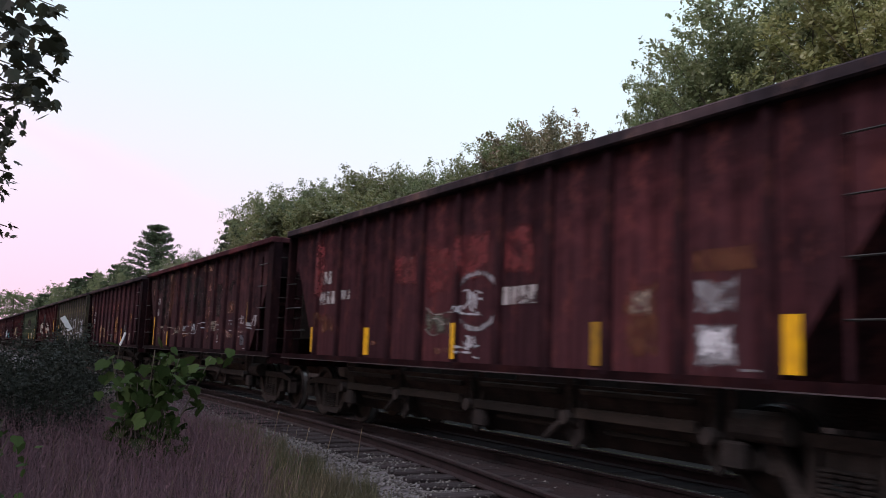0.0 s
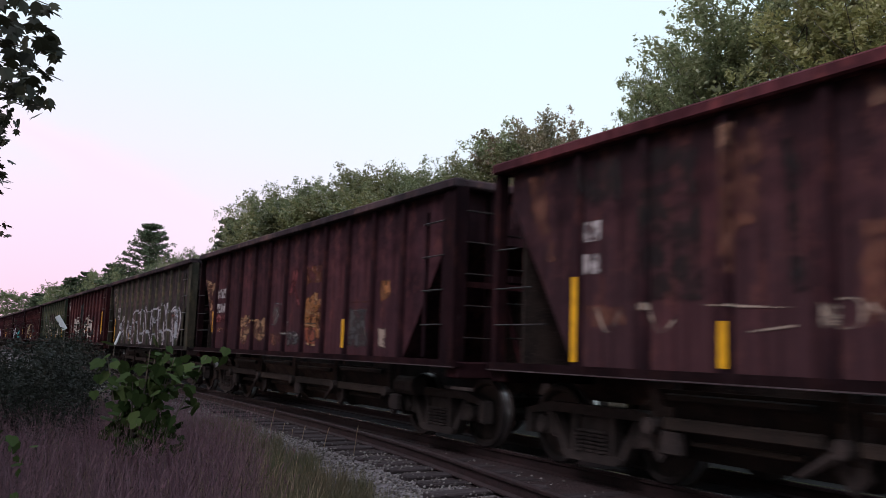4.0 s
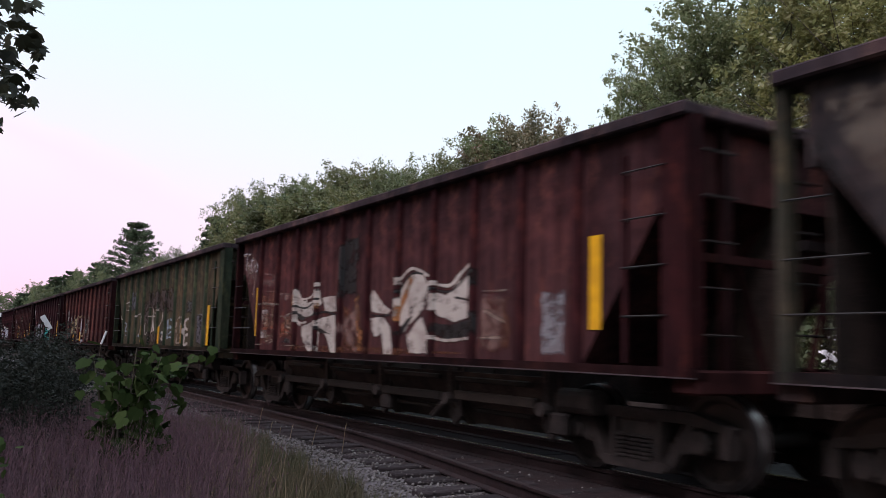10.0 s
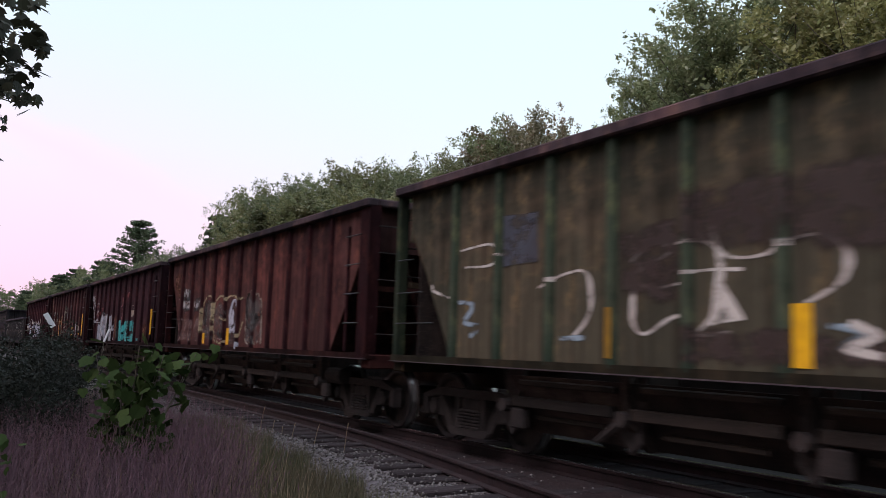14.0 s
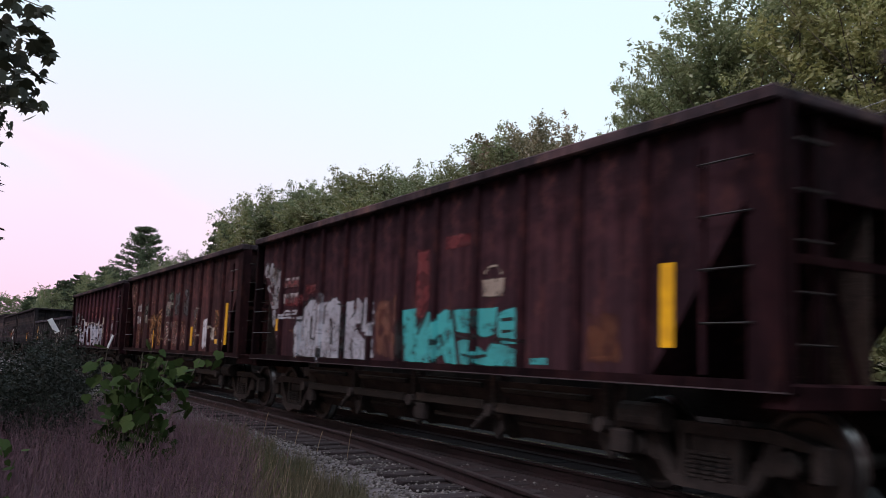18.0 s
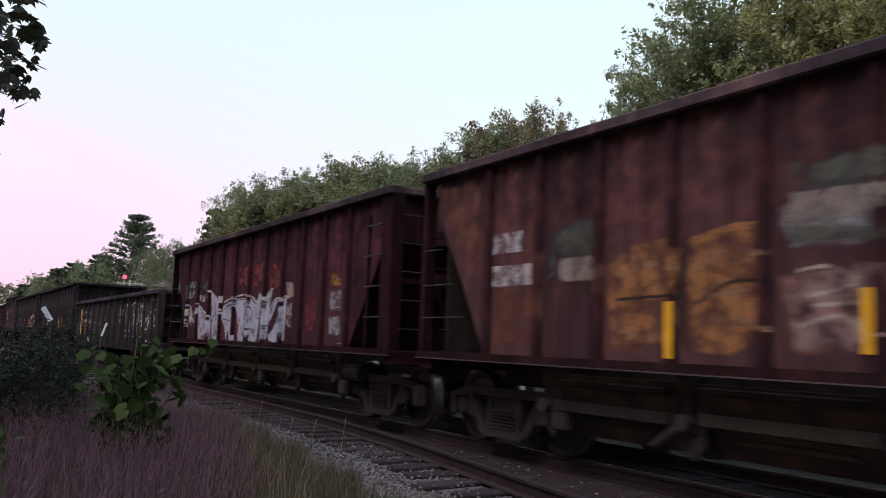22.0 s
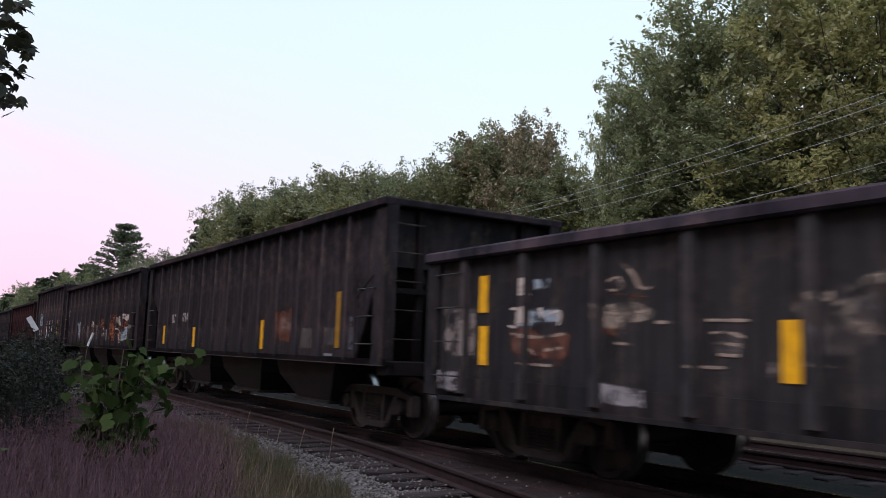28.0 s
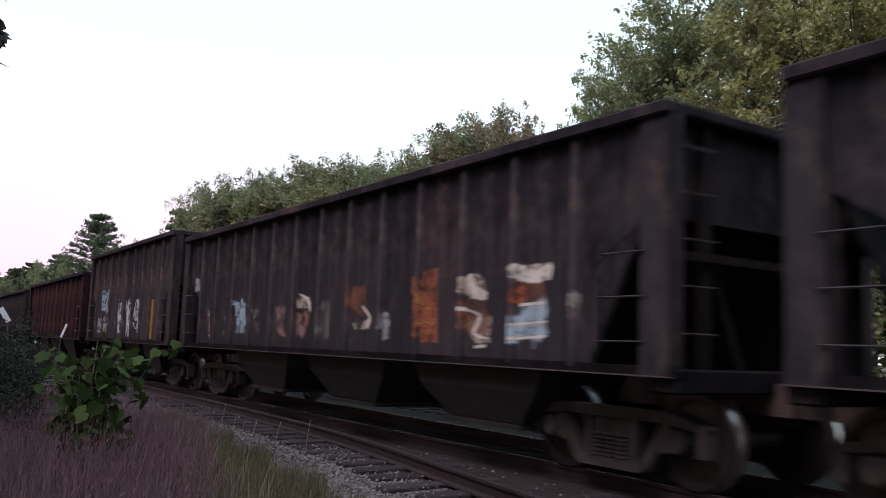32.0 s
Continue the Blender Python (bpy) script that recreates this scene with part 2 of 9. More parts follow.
M_ICE = spray("ice_blue_spray", (0.24, 0.31, 0.36), 0.5)
M_SLATE = spray("slate_patch", (0.060, 0.064, 0.080), 0.4)
M_SMEAR = spray("red_brown_smear", (0.175, 0.072, 0.048), 0.7, most=0.65)
M_PINK = spray("faded_pink_smear", (0.27, 0.17, 0.155), 0.8, most=0.55)
M_GREY = spray("grey_repaint", (0.050, 0.053, 0.055), 0.5, most=0.8)
M_BLACK = spray("black_spray", (0.012, 0.012, 0.013), 0.25)
M_OCHRE = mottled("dulled_yellow_tape", (0.26, 0.14, 0.012), (0.18, 0.10, 0.014), 7.0, 0.6, bump_s=0.1, fine=30)
M_RAILTOP = mottled("polished_rail", (0.55, 0.54, 0.54), (0.42, 0.41, 0.41), 3.0, 0.25, 1.0, bump_s=0.05)
M_RAILRUST = mottled("rusty_rail", (0.0112, 0.0058, 0.0063), (0.0216, 0.0108, 0.0114), 7.0, 0.7, c3=(0.0160, 0.0086, 0.0088), rand=0.1)
M_TIE = mottled("weathered_tie", (0.0132, 0.0097, 0.0107), (0.0320, 0.0249, 0.0266), 3.0, 0.95, stretch=(0.4, 3, 3), c3=(0.0160, 0.0125, 0.0132), rand=0.35)
M_BALLAST = mottled("ballast_bed", (0.0624, 0.0539, 0.0561), (0.1133, 0.1020, 0.1075), 5.0, 0.95, c3=(0.1984, 0.1841, 0.1949), fine=22, bump_s=0.9)
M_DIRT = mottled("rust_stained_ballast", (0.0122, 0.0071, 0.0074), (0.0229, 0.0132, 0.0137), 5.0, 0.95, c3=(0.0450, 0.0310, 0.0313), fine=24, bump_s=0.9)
# far bed, much darker than the near ballast
M_FARBED = mottled("dark_ballast", (0.0038, 0.0029, 0.0025), (0.0084, 0.0062, 0.0054), 5.0, 0.95, c3=(0.0209, 0.0163, 0.0146), fine=22, bump_s=0.9)
M_GROUND = mottled("rough_earth", (0.0330, 0.0288, 0.0180), (0.0510, 0.0450, 0.0270), 0.6, 0.95, c3=(0.0720, 0.0600, 0.0420), fine=9)
M_BARK = mottled("tree_bark", (0.075, 0.062, 0.050), (0.13, 0.11, 0.09), 5.0, 0.95, stretch=(1, 1, 0.25))
M_BIRCH = mottled("birch_bark", (0.64, 0.61, 0.57), (0.50, 0.47, 0.43), 4.0, 0.8, c3=(0.16, 0.14, 0.12), stretch=(1, 1, 2.5), fine=14)
M_WOOD = mottled("bleached_pole_wood", (0.40, 0.36, 0.32), (0.52, 0.48, 0.43), 3.0, 0.9, stretch=(4, 4, 0.2))
M_WIRE = mottled("bare_wire", (0.46, 0.46, 0.47), (0.38, 0.38, 0.39), 3.0, 0.5, 0.2, bump_s=0)
M_LEAF_A = leaf_mat("broadleaf_green", (0.0960, 0.1220, 0.0535), (0.1921, 0.2147, 0.1094), (0.1921, 0.1865, 0.0873), 0.42, 0.48, 0.5)
# brighter copy of broadleaf_green: light on the tall crowns put into the colour
M_LEAF_G = leaf_mat("tall_tree_green_lit", (0.1459, 0.1769, 0.0789), (0.2810, 0.3109, 0.1614), (0.2571, 0.2511, 0.1160), 0.42, 0.50, 0.5)
M_LEAF_B = leaf_mat("broadleaf_yellowing", (0.1188, 0.1318, 0.0497), (0.2160, 0.2160, 0.0972), (0.1944, 0.1728, 0.0756), 0.42, 0.35, 0.5)
M_LEAF_C = leaf_mat("broadleaf_turning_red", (0.1242, 0.1166, 0.0648), (0.1944, 0.1620, 0.0950), (0.2052, 0.1026, 0.0756), 0.42, 0.35, 0.5)
M_LEAF_Y = leaf_mat("broadleaf_yellow_green", (0.2122, 0.2173, 0.0807), (0.3364, 0.3291, 0.1418), (0.3001, 0.2587, 0.1097), 0.42, 0.50, 0.5)
M_NEEDLE = leaf_mat("pine_needles", (0.045, 0.066, 0.036), (0.085, 0.108, 0.060), (0.075, 0.09, 0.045))
M_SHRUB = leaf_mat("sapling_leaf", (0.0244, 0.0442, 0.0134), (0.0619, 0.0906, 0.0293), (0.0663, 0.0706, 0.0265), 0.75, 0.2, 0.08)
M_MAPLE = leaf_mat("maple_leaf", (0.022, 0.024, 0.018), (0.045, 0.046, 0.026), (0.055, 0.038, 0.024), thin=0.15)
M_WEED = leaf_mat("weed_leaf", (0.0128, 0.0158, 0.0124), (0.0256, 0.0294, 0.0204), (0.0256, 0.0225, 0.0204))
M_GRASS = leaf_mat("green_grass", (0.0604, 0.0664, 0.0310), (0.1045, 0.0922, 0.0508), (0.1759, 0.1198, 0.0990))
M_PURPLE = leaf_mat("purple_grass", (0.0631, 0.0354, 0.0454), (0.1416, 0.0821, 0.1019), (0.1201, 0.0759, 0.0696))
M_STRAW = leaf_mat("straw_stalk", (0.16, 0.12, 0.08), (0.27, 0.21, 0.135), (0.21, 0.16, 0.10))


# ---- mesh helpers ----
def mesh_of(name, bm):
    me = bpy.data.meshes.new(name)
    bm.to_mesh(me)
    bm.free()
    return me


def part(name, bm, mat, parent, label="", color=None):
    """One mesh object under a thing or a part; bm may be a mesh already made."""
    me = bm if isinstance(bm, bpy.types.Mesh) else mesh_of(name, bm)
    if not me.materials:
        me.materials.append(mat)
    ob = new(name, me)
    ob.parent = parent
    if color:
        ob.color = (*color, 1)
    return tagged(ob, label)


def thing(name, m, label, category, group=""):
    ob = new(name)
    ob.matrix_basis = m
    ob.empty_display_size = 0.3
    return tagged(ob, label, category, group)


def solid(name, bm, mat, label="", category="", group="", kind=""):
    me = mesh_of(name, bm)
    me.materials.append(mat)
    return tagged(new(name, me), label, category, group, kind)


def box(bm, x0, x1, y0, y1, z0, z1, bevel=0.0):
    v = [bm.verts.new((x, y, z)) for x in (x0, x1) for y in (y0, y1) for z in (z0, z1)]
    f = [bm.faces.new([v[i] for i in q]) for q in ((0, 1, 3, 2), (4, 6, 7, 5), (0, 4, 5, 1), (2, 3, 7, 6), (0, 2, 6, 4), (1, 5, 7, 3))]
    if bevel:
        bmesh.ops.bevel(bm, geom=list({e for q in f for e in q.edges}), offset=bevel, segments=1, affect="EDGES")
    return bm


def B(*a, **k):
    return box(bmesh.new(), *a, **k)


def prism(bm, pts, lo, hi, axis="x"):
    """A flat outline drawn out along an axis: pts are (y, z) for x, (x, z) for y, (x, y) for z."""
    put = {"x": lambda p, a: (a, p[0], p[1]), "y": lambda p, a: (p[0], a, p[1]), "z": lambda p, a: (p[0], p[1], a)}[axis]
    lo_v, hi_v = [bm.verts.new(put(p, lo)) for p in pts], [bm.verts.new(put(p, hi)) for p in pts]
    bm.faces.new(lo_v), bm.faces.new(hi_v[::-1])
    for i in range(len(pts)):
        j = (i + 1) % len(pts)
        bm.faces.new((lo_v[i], hi_v[i], hi_v[j], lo_v[j]))
    bmesh.ops.recalc_face_normals(bm, faces=bm.faces[:])
    return bm


def rod(bm, a, b, r0, r1=None, n=6):
    """A round or tapered bar from a to b."""
    a, b = Vector(a), Vector(b)
    r1 = r0 if r1 is None else r1
    q = (b - a).to_track_quat("Z", "Y")
    rings = [[bm.verts.new(p + q @ Vector((r * math.cos(2 * math.pi * i / n), r * math.sin(2 * math.pi * i / n), 0))) for i in range(n)] for p, r in ((a, r0), (b, r1))]
    for i in range(n):
        bm.faces.new((rings[0][i], rings[0][(i + 1) % n], rings[1][(i + 1) % n], rings[1][i]))
    bm.faces.new(rings[0][::-1]), bm.faces.new(rings[1])
    return bm


def lathe(bm, prof, n=24, axis="x"):
    """prof: (radius, along) turned round the x axis."""
    rings = [[bm.verts.new((s, r * math.cos(2 * math.pi * i / n), r * math.sin(2 * math.pi * i / n))) for i in range(n)] for r, s in prof]
    for a, b in zip(rings, rings[1:]):
        for i in range(n):
            bm.faces.new((a[i], a[(i + 1) % n], b[(i + 1) % n], b[i]))
    bm.faces.new(rings[0]), bm.faces.new(rings[-1][::-1])
    bmesh.ops.recalc_face_normals(bm, faces=bm.faces[:])
    return bm


# ---- ground and tracks ----
TRACK_X, FAR_X = 7.3, 11.68


def siding_x(y):
    """The line of the rusty turnout rail, which bends away from the main track towards the camera."""
    return 5.82 - 1.25 / (1 + math.exp((y - 7.8) / 2.0))


def ground_sheet():
    bm = bmesh.new()
    xs = [-1500, -300, -80, -30] + [-20 + i * 2.0 for i in range(12)] + [14.6, 15.6, 17, 20, 30, 60, 300, 1500]
    ys = [-1500, -400, -200, -60, -20] + [-12 + i * 2.0 for i in range(24)] + [45, 60, 90, 140, 250, 500, 1500]
    grid = []
    for y in ys:
        row = []
        for x in xs:
            dip = 0.0 if abs(x) > 60 else 0.10 * noise.noise(Vector((x * 0.35, y * 0.35, 0)))
            z = -0.46 + (dip if x < 2.5 or x > 16 else 0.0)
            row.append(bm.verts.new((x, y, z)))
        grid.append(row)
    for a, b in zip(grid, grid[1:]):
        for i in range(len(xs) - 1):
            bm.faces.new((a[i], a[i + 1], b[i + 1], b[i]))
    return solid("ground", bm, M_GROUND, "rough dark earth under grass and woods", "ground", kind="structure")


ground_sheet()


def bed(name, pts, mat, label):
    return solid(name, prism(bmesh.new(), pts, -220, 420, "y"), mat, label, "ballast", kind="structure")


bed("ballast_shoulder", [(3.1, -0.5), (3.35, -0.40), (4.35, -0.225), (5.10, -0.205), (5.10, -0.5)], M_BALLAST, "grey crushed stone ballast shoulder beside the track")
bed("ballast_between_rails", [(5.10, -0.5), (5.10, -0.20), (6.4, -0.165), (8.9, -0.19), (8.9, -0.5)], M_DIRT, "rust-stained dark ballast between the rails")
bed("ballast_far", [(8.9, -0.5), (8.9, -0.19), (9.9, -0.24), (10.6, -0.19), (12.9, -0.19), (14.4, -0.48), (14.4, -0.5)], M_FARBED, "very dark stone ballast under the far track")

RAIL = [(-0.07, -0.172), (0.07, -0.172), (0.07, -0.155), (0.012, -0.135), (0.012, -0.045), (0.036, -0.035), (0.036, -0.006), (0.028, 0.0),
        (-0.028, 0.0), (-0.036, -0.006), (-0.036, -0.035), (-0.012, -0.045), (-0.012, -0.135), (-0.07, -0.155)]


def rail(parent, x, polished=True, lo=-220, hi=420):
    r = part("rail", prism(bmesh.new(), [(x + a, b) for a, b in RAIL], lo, hi, "y"), M_RAILRUST, parent, "" if polished else "dull rusty rail")
    if polished:
        part("rail_head", B(x - 0.026, x + 0.026, lo, hi, 0.0005, 0.004), M_RAILTOP, r, "bright worn running surface")
    return r


def bent_rail(parent, lo, hi):
    """The turnout's rail, swept along its bend."""
    bm = bmesh.new()
    last, y = None, lo
    while y <= hi:
        ring = [bm.verts.new((siding_x(y) + a, y, b)) for a, b in RAIL]
        if last:
            for i in range(len(RAIL)):
                j = (i + 1) % len(RAIL)
                bm.faces.new((last[i], ring[i], ring[j], last[j]))
        last = ring
        y += 0.5 if y < 20 else 4.0
    bmesh.ops.recalc_face_normals(bm, faces=bm.faces[:])
    return part("rail", bm, M_RAILRUST, parent, "dull rusty rail")


def tie_mesh(length):
    bm = B(-length / 2, length / 2, -0.115, 0.115, -0.18, 0.0, bevel=0.015)
    for v in bm.verts:
        v.co += Vector(noise.noise_vector(v.co * 3.1)) * 0.012
    return mesh_of("tie", bm)


def ties(parent, x, length, lo, hi, gap, z, skew=2.0, spread=0.05):
    me = tie_mesh(length)
    y = lo
    while y < hi:
        t = part("tie", me, M_TIE, parent)
        t.matrix_basis = pose((x(y) if callable(x) else x) + random.uniform(-spread, spread), y, z + random.uniform(-0.012, 0.006), 0, 0, random.uniform(-skew, skew))
        y += gap + random.uniform(-0.04, 0.04)


main_track = thing("railway_track", pose(0, 0, 0), "railway track with bright worn rails carrying the train", "track")
for rx in (TRACK_X - 0.753, TRACK_X + 0.753):
    rail(main_track, rx)
ties(main_track, TRACK_X, 2.6, -4, 60, 0.55, -0.172)
far_track = thing("railway_track", pose(0, 0, 0), "empty railway track with bright worn rails", "track")
for rx in (FAR_X - 0.753, FAR_X + 0.753):
    rail(far_track, rx)
ties(far_track, FAR_X, 2.6, 2, 50, 0.55, -0.172)
siding = thing("siding_rail", pose(0, 0, 0), "dull rusty siding rail on rotting grey ties", "track")
bent_rail(siding, -8, 60)
ties(siding, lambda y: siding_x(y) + (0.02 if y < 9.5 else 0.18), 1.5, 2, 44, 0.56, -0.160, 4.0, 0.16)



# ---- the train ----
CACHE = {}


def cached(key, make):
    if key not in CACHE:
        CACHE[key] = mesh_of(key[0], make())
    return CACHE[key]


def dented_panel(w, z0, z1, seed, cut=None):
    """A steel side sheet, dented between its ribs; cut: its lower outer corner taken off, as (y at foot, y at side, z at side, z where the slope ends)."""
    bm = bmesh.new()
    n = 4
    zs = [z0 + (z1 - z0) * j / 6 for j in range(7)]
    if cut:
        zs = sorted({round(z, 3) for z in zs if min(abs(z - cut[2]), abs(z - cut[3])) > 0.08} | {z0, z1, cut[2], cut[3]})
    pts = []
    for z in zs:
        y_hi = w
        if cut and z < cut[2]:
            y_hi = cut[0] + (cut[1] - cut[0]) * max(0.0, z - cut[3]) / (cut[2] - cut[3])
        row = []
        for i in range(n + 1):
            edge = math.sin(math.pi * i / n) * math.sin(math.pi * (z - z0) / (z1 - z0))
            d = edge * 0.010 * abs(noise.noise(Vector((i * 0.45 + seed * 7.3, z * 1.1, seed))))
            row.append(bm.verts.new((d, y_hi * i / n, z)))
        pts.append(row)
    back = [[bm.verts.new((0.02, v.co.y, v.co.z)) for v in row] for row in pts]
    for a, b, c, d in zip(pts, pts[1:], back, back[1:]):
        for i in range(n):
            bm.faces.new((a[i], b[i], b[i + 1], a[i + 1]))
            bm.faces.new((c[i], c[i + 1], d[i + 1], d[i]))
        bm.faces.new((a[n], b[n], d[n], c[n]))
        bm.faces.new((a[0], c[0], d[0], b[0]))
    for i in range(n):
        bm.faces.new((pts[0][i], pts[0][i + 1], back[0][i + 1], back[0][i]))
        bm.faces.new((pts[-1][i], back[-1][i], back[-1][i + 1], pts[-1][i + 1]))
    return bm


def side_frame():
    bm = bmesh.new()
    x = 0.07
    prism(bm, [(-1.22, 0.56), (-1.22, 0.62), (-0.75, 0.73), (0.75, 0.73), (1.22, 0.62), (1.22, 0.56), (0.7, 0.62), (-0.7, 0.62)], -x, x)
    for s in (-1, 1):
        prism(bm, [(s * 1.22, 0.60), (s * 1.22, 0.34), (s * 1.10, 0.34), (s * 1.08, 0.56)], -x, x)
        prism(bm, [(s * 0.66, 0.33), (s * 0.66, 0.60), (s * 0.78, 0.62), (s * 0.78, 0.36)], -x, x)
        prism(bm, [(s * 0.80, 0.60), (s * 0.66, 0.60), (s * 0.36, 0.16), (s * 0.50, 0.14)], -x * 0.95, x * 0.95)
        prism(bm, [(s * 0.36, 0.64), (s * 0.27, 0.64), (s * 0.27, 0.20), (s * 0.36, 0.20)], -x * 0.9, x * 0.9)
    prism(bm, [(-0.52, 0.20), (-0.42, 0.12), (0.42, 0.12), (0.52, 0.20), (0.40, 0.22), (-0.40, 0.22)], -x * 1.3, x * 1.3)
    return bm


def spring():
    bm = bmesh.new()
    prof = []
    for i in range(6):
        z = 0.22 + i * 0.042
        prof += [(0.05, z), (0.068, z + 0.010), (0.068, z + 0.028), (0.05, z + 0.038)]
    lathe(bm, prof, 10)
    bmesh.ops.rotate(bm, verts=bm.verts[:], matrix=Euler((0, radians(-90), 0)).to_matrix())
    return bm


def wheel():
    return lathe(bmesh.new(), [(0.10, -0.075), (0.16, -0.07), (0.19, -0.03), (0.36, -0.01), (0.39, -0.06), (0.455, -0.065), (0.463, -0.05), (0.463, 0.045), (0.485, 0.055), (0.485, 0.075), (0.38, 0.075), (0.36, 0.03), (0.12, 0.05)], 28)


def wheel_rim():
    """The bright worn face and tread of a wheel, a thin shell round it."""
    bm = bmesh.new()
    n = 28
    rings = [[bm.verts.new((a, r * math.cos(2 * math.pi * i / n), r * math.sin(2 * math.pi * i / n))) for i in range(n)] for r, a in ((0.398, -0.064), (0.404, -0.068), (0.452, -0.072), (0.4655, -0.056), (0.4655, 0.040), (0.460, 0.044))]
    for a, b in zip(rings, rings[1:]):
        for i in range(n):
            bm.faces.new((a[i], a[(i + 1) % n], b[(i + 1) % n], b[i]))
    return bm


def wheel_tread():
    """The polished running surface, a thin band round the wheel."""
    bm = bmesh.new()
    n = 36
    rings = [[bm.verts.new((a, 0.468 * math.cos(2 * math.pi * i / n), 0.468 * math.sin(2 * math.pi * i / n))) for i in range(n)] for a in (-0.045, 0.038)]
    for i in range(n):
        bm.faces.new((rings[0][i], rings[0][(i + 1) % n], rings[1][(i + 1) % n], rings[1][i]))
    return bm


def axle():
    return lathe(bmesh.new(), [(0.075, -1.02), (0.10, -1.0), (0.10, -0.86), (0.085, -0.85), (0.08, 0.85), (0.10, 0.86), (0.10, 1.0), (0.075, 1.02)], 12)


def trucks(car, centre_y, half):
    """Two four-wheel trucks; half: half the wheelbase. Returns the axles, which turn."""
    turning = []
    for s in (-1, 1):
        tr = part("truck", cached(("truck_bolster",), lambda: B(-1.05, 1.05, -0.24, 0.24, 0.42, 0.62, bevel=0.03)), M_TRUCK, car, "cast steel freight truck, brown with road grime")
        tr.location.y = s * centre_y
        for x in (-1.0, 1.0):
            f = part("side_frame", cached(("side_frame",), side_frame), M_TRUCK, tr)
            f.location.x = x
            for k in (-0.17, 0.0, 0.17):
                sp = part("spring", cached(("spring",), spring), M_TRUCK, tr)
                sp.location = (x + (0.05 if x > 0 else -0.05), k, 0)
            for k in (-half, half):
                cap = part("bearing_cap", cached(("bearing_cap",), lambda: lathe(bmesh.new(), [(0.09, -0.06), (0.115, -0.04), (0.115, 0.05), (0.09, 0.06)], 14)), M_TRUCK, tr)
                cap.location = (x * 1.06, k, 0.46)
        for k in (-half, half):
            ax = part("axle", cached(("axle",), axle), M_WHEEL, car)
            ax.matrix_basis = pose(0, s * centre_y + k, 0.462)
            for x in (-0.76, 0.76):
                w = part("wheel", cached(("wheel",), wheel), M_WHEEL, ax)
                w.matrix_basis = pose(x, 0, 0, 0, 0, 0 if x < 0 else 180)
                part("wheel_tread", cached(("wheel_tread",), wheel_tread), M_TREAD, ax, "bright polished tread").matrix_basis = w.matrix_basis
                part("wheel_rim", cached(("wheel_rim",), wheel_rim), M_RIM, ax, "bright worn rim").matrix_basis = w.matrix_basis
            turning.append(ax)
            beam = part("brake_beam", cached(("brake_beam",), lambda: B(-0.85, 0.85, -0.04, 0.04, 0.30, 0.40, bevel=0.01)), M_UNDER, tr)
            beam.location.y = k * 0.45
    return turning


def couplers(car, end_y, z=0.86):
    for s in (-1, 1):
        c = part("coupler", cached(("coupler",), lambda: prism(bmesh.new(), [(-0.09, -0.75), (0.09, -0.75), (0.09, -0.1), (0.16, -0.02), (0.16, 0.1), (0.05, 0.16), (0.02, 0.06), (-0.08, 0.06), (-0.13, 0.2), (-0.17, 0.1), (-0.14, -0.06), (-0.09, -0.12)], -0.14, 0.14, "z")), M_UNDER, car, "rusty knuckle coupler")
        c.matrix_basis = pose(0, s * (end_y + 0.34), z, 0, 0, 0 if s > 0 else 180)
        h = part("air_hose", cached(("air_hose",), lambda: rod(rod(rod(bmesh.new(), (-0.3, 0, 0.72), (-0.34, 0.12, 0.45), 0.025), (-0.34, 0.12, 0.45), (-0.24, 0.22, 0.33), 0.025), (-0.24, 0.22, 0.33), (-0.08, 0.3, 0.36), 0.025)), M_BLACK, car)
        h.matrix_basis = pose(0, s * (end_y + 0.1), 0, 0, 0, 0 if s > 0 else 180)


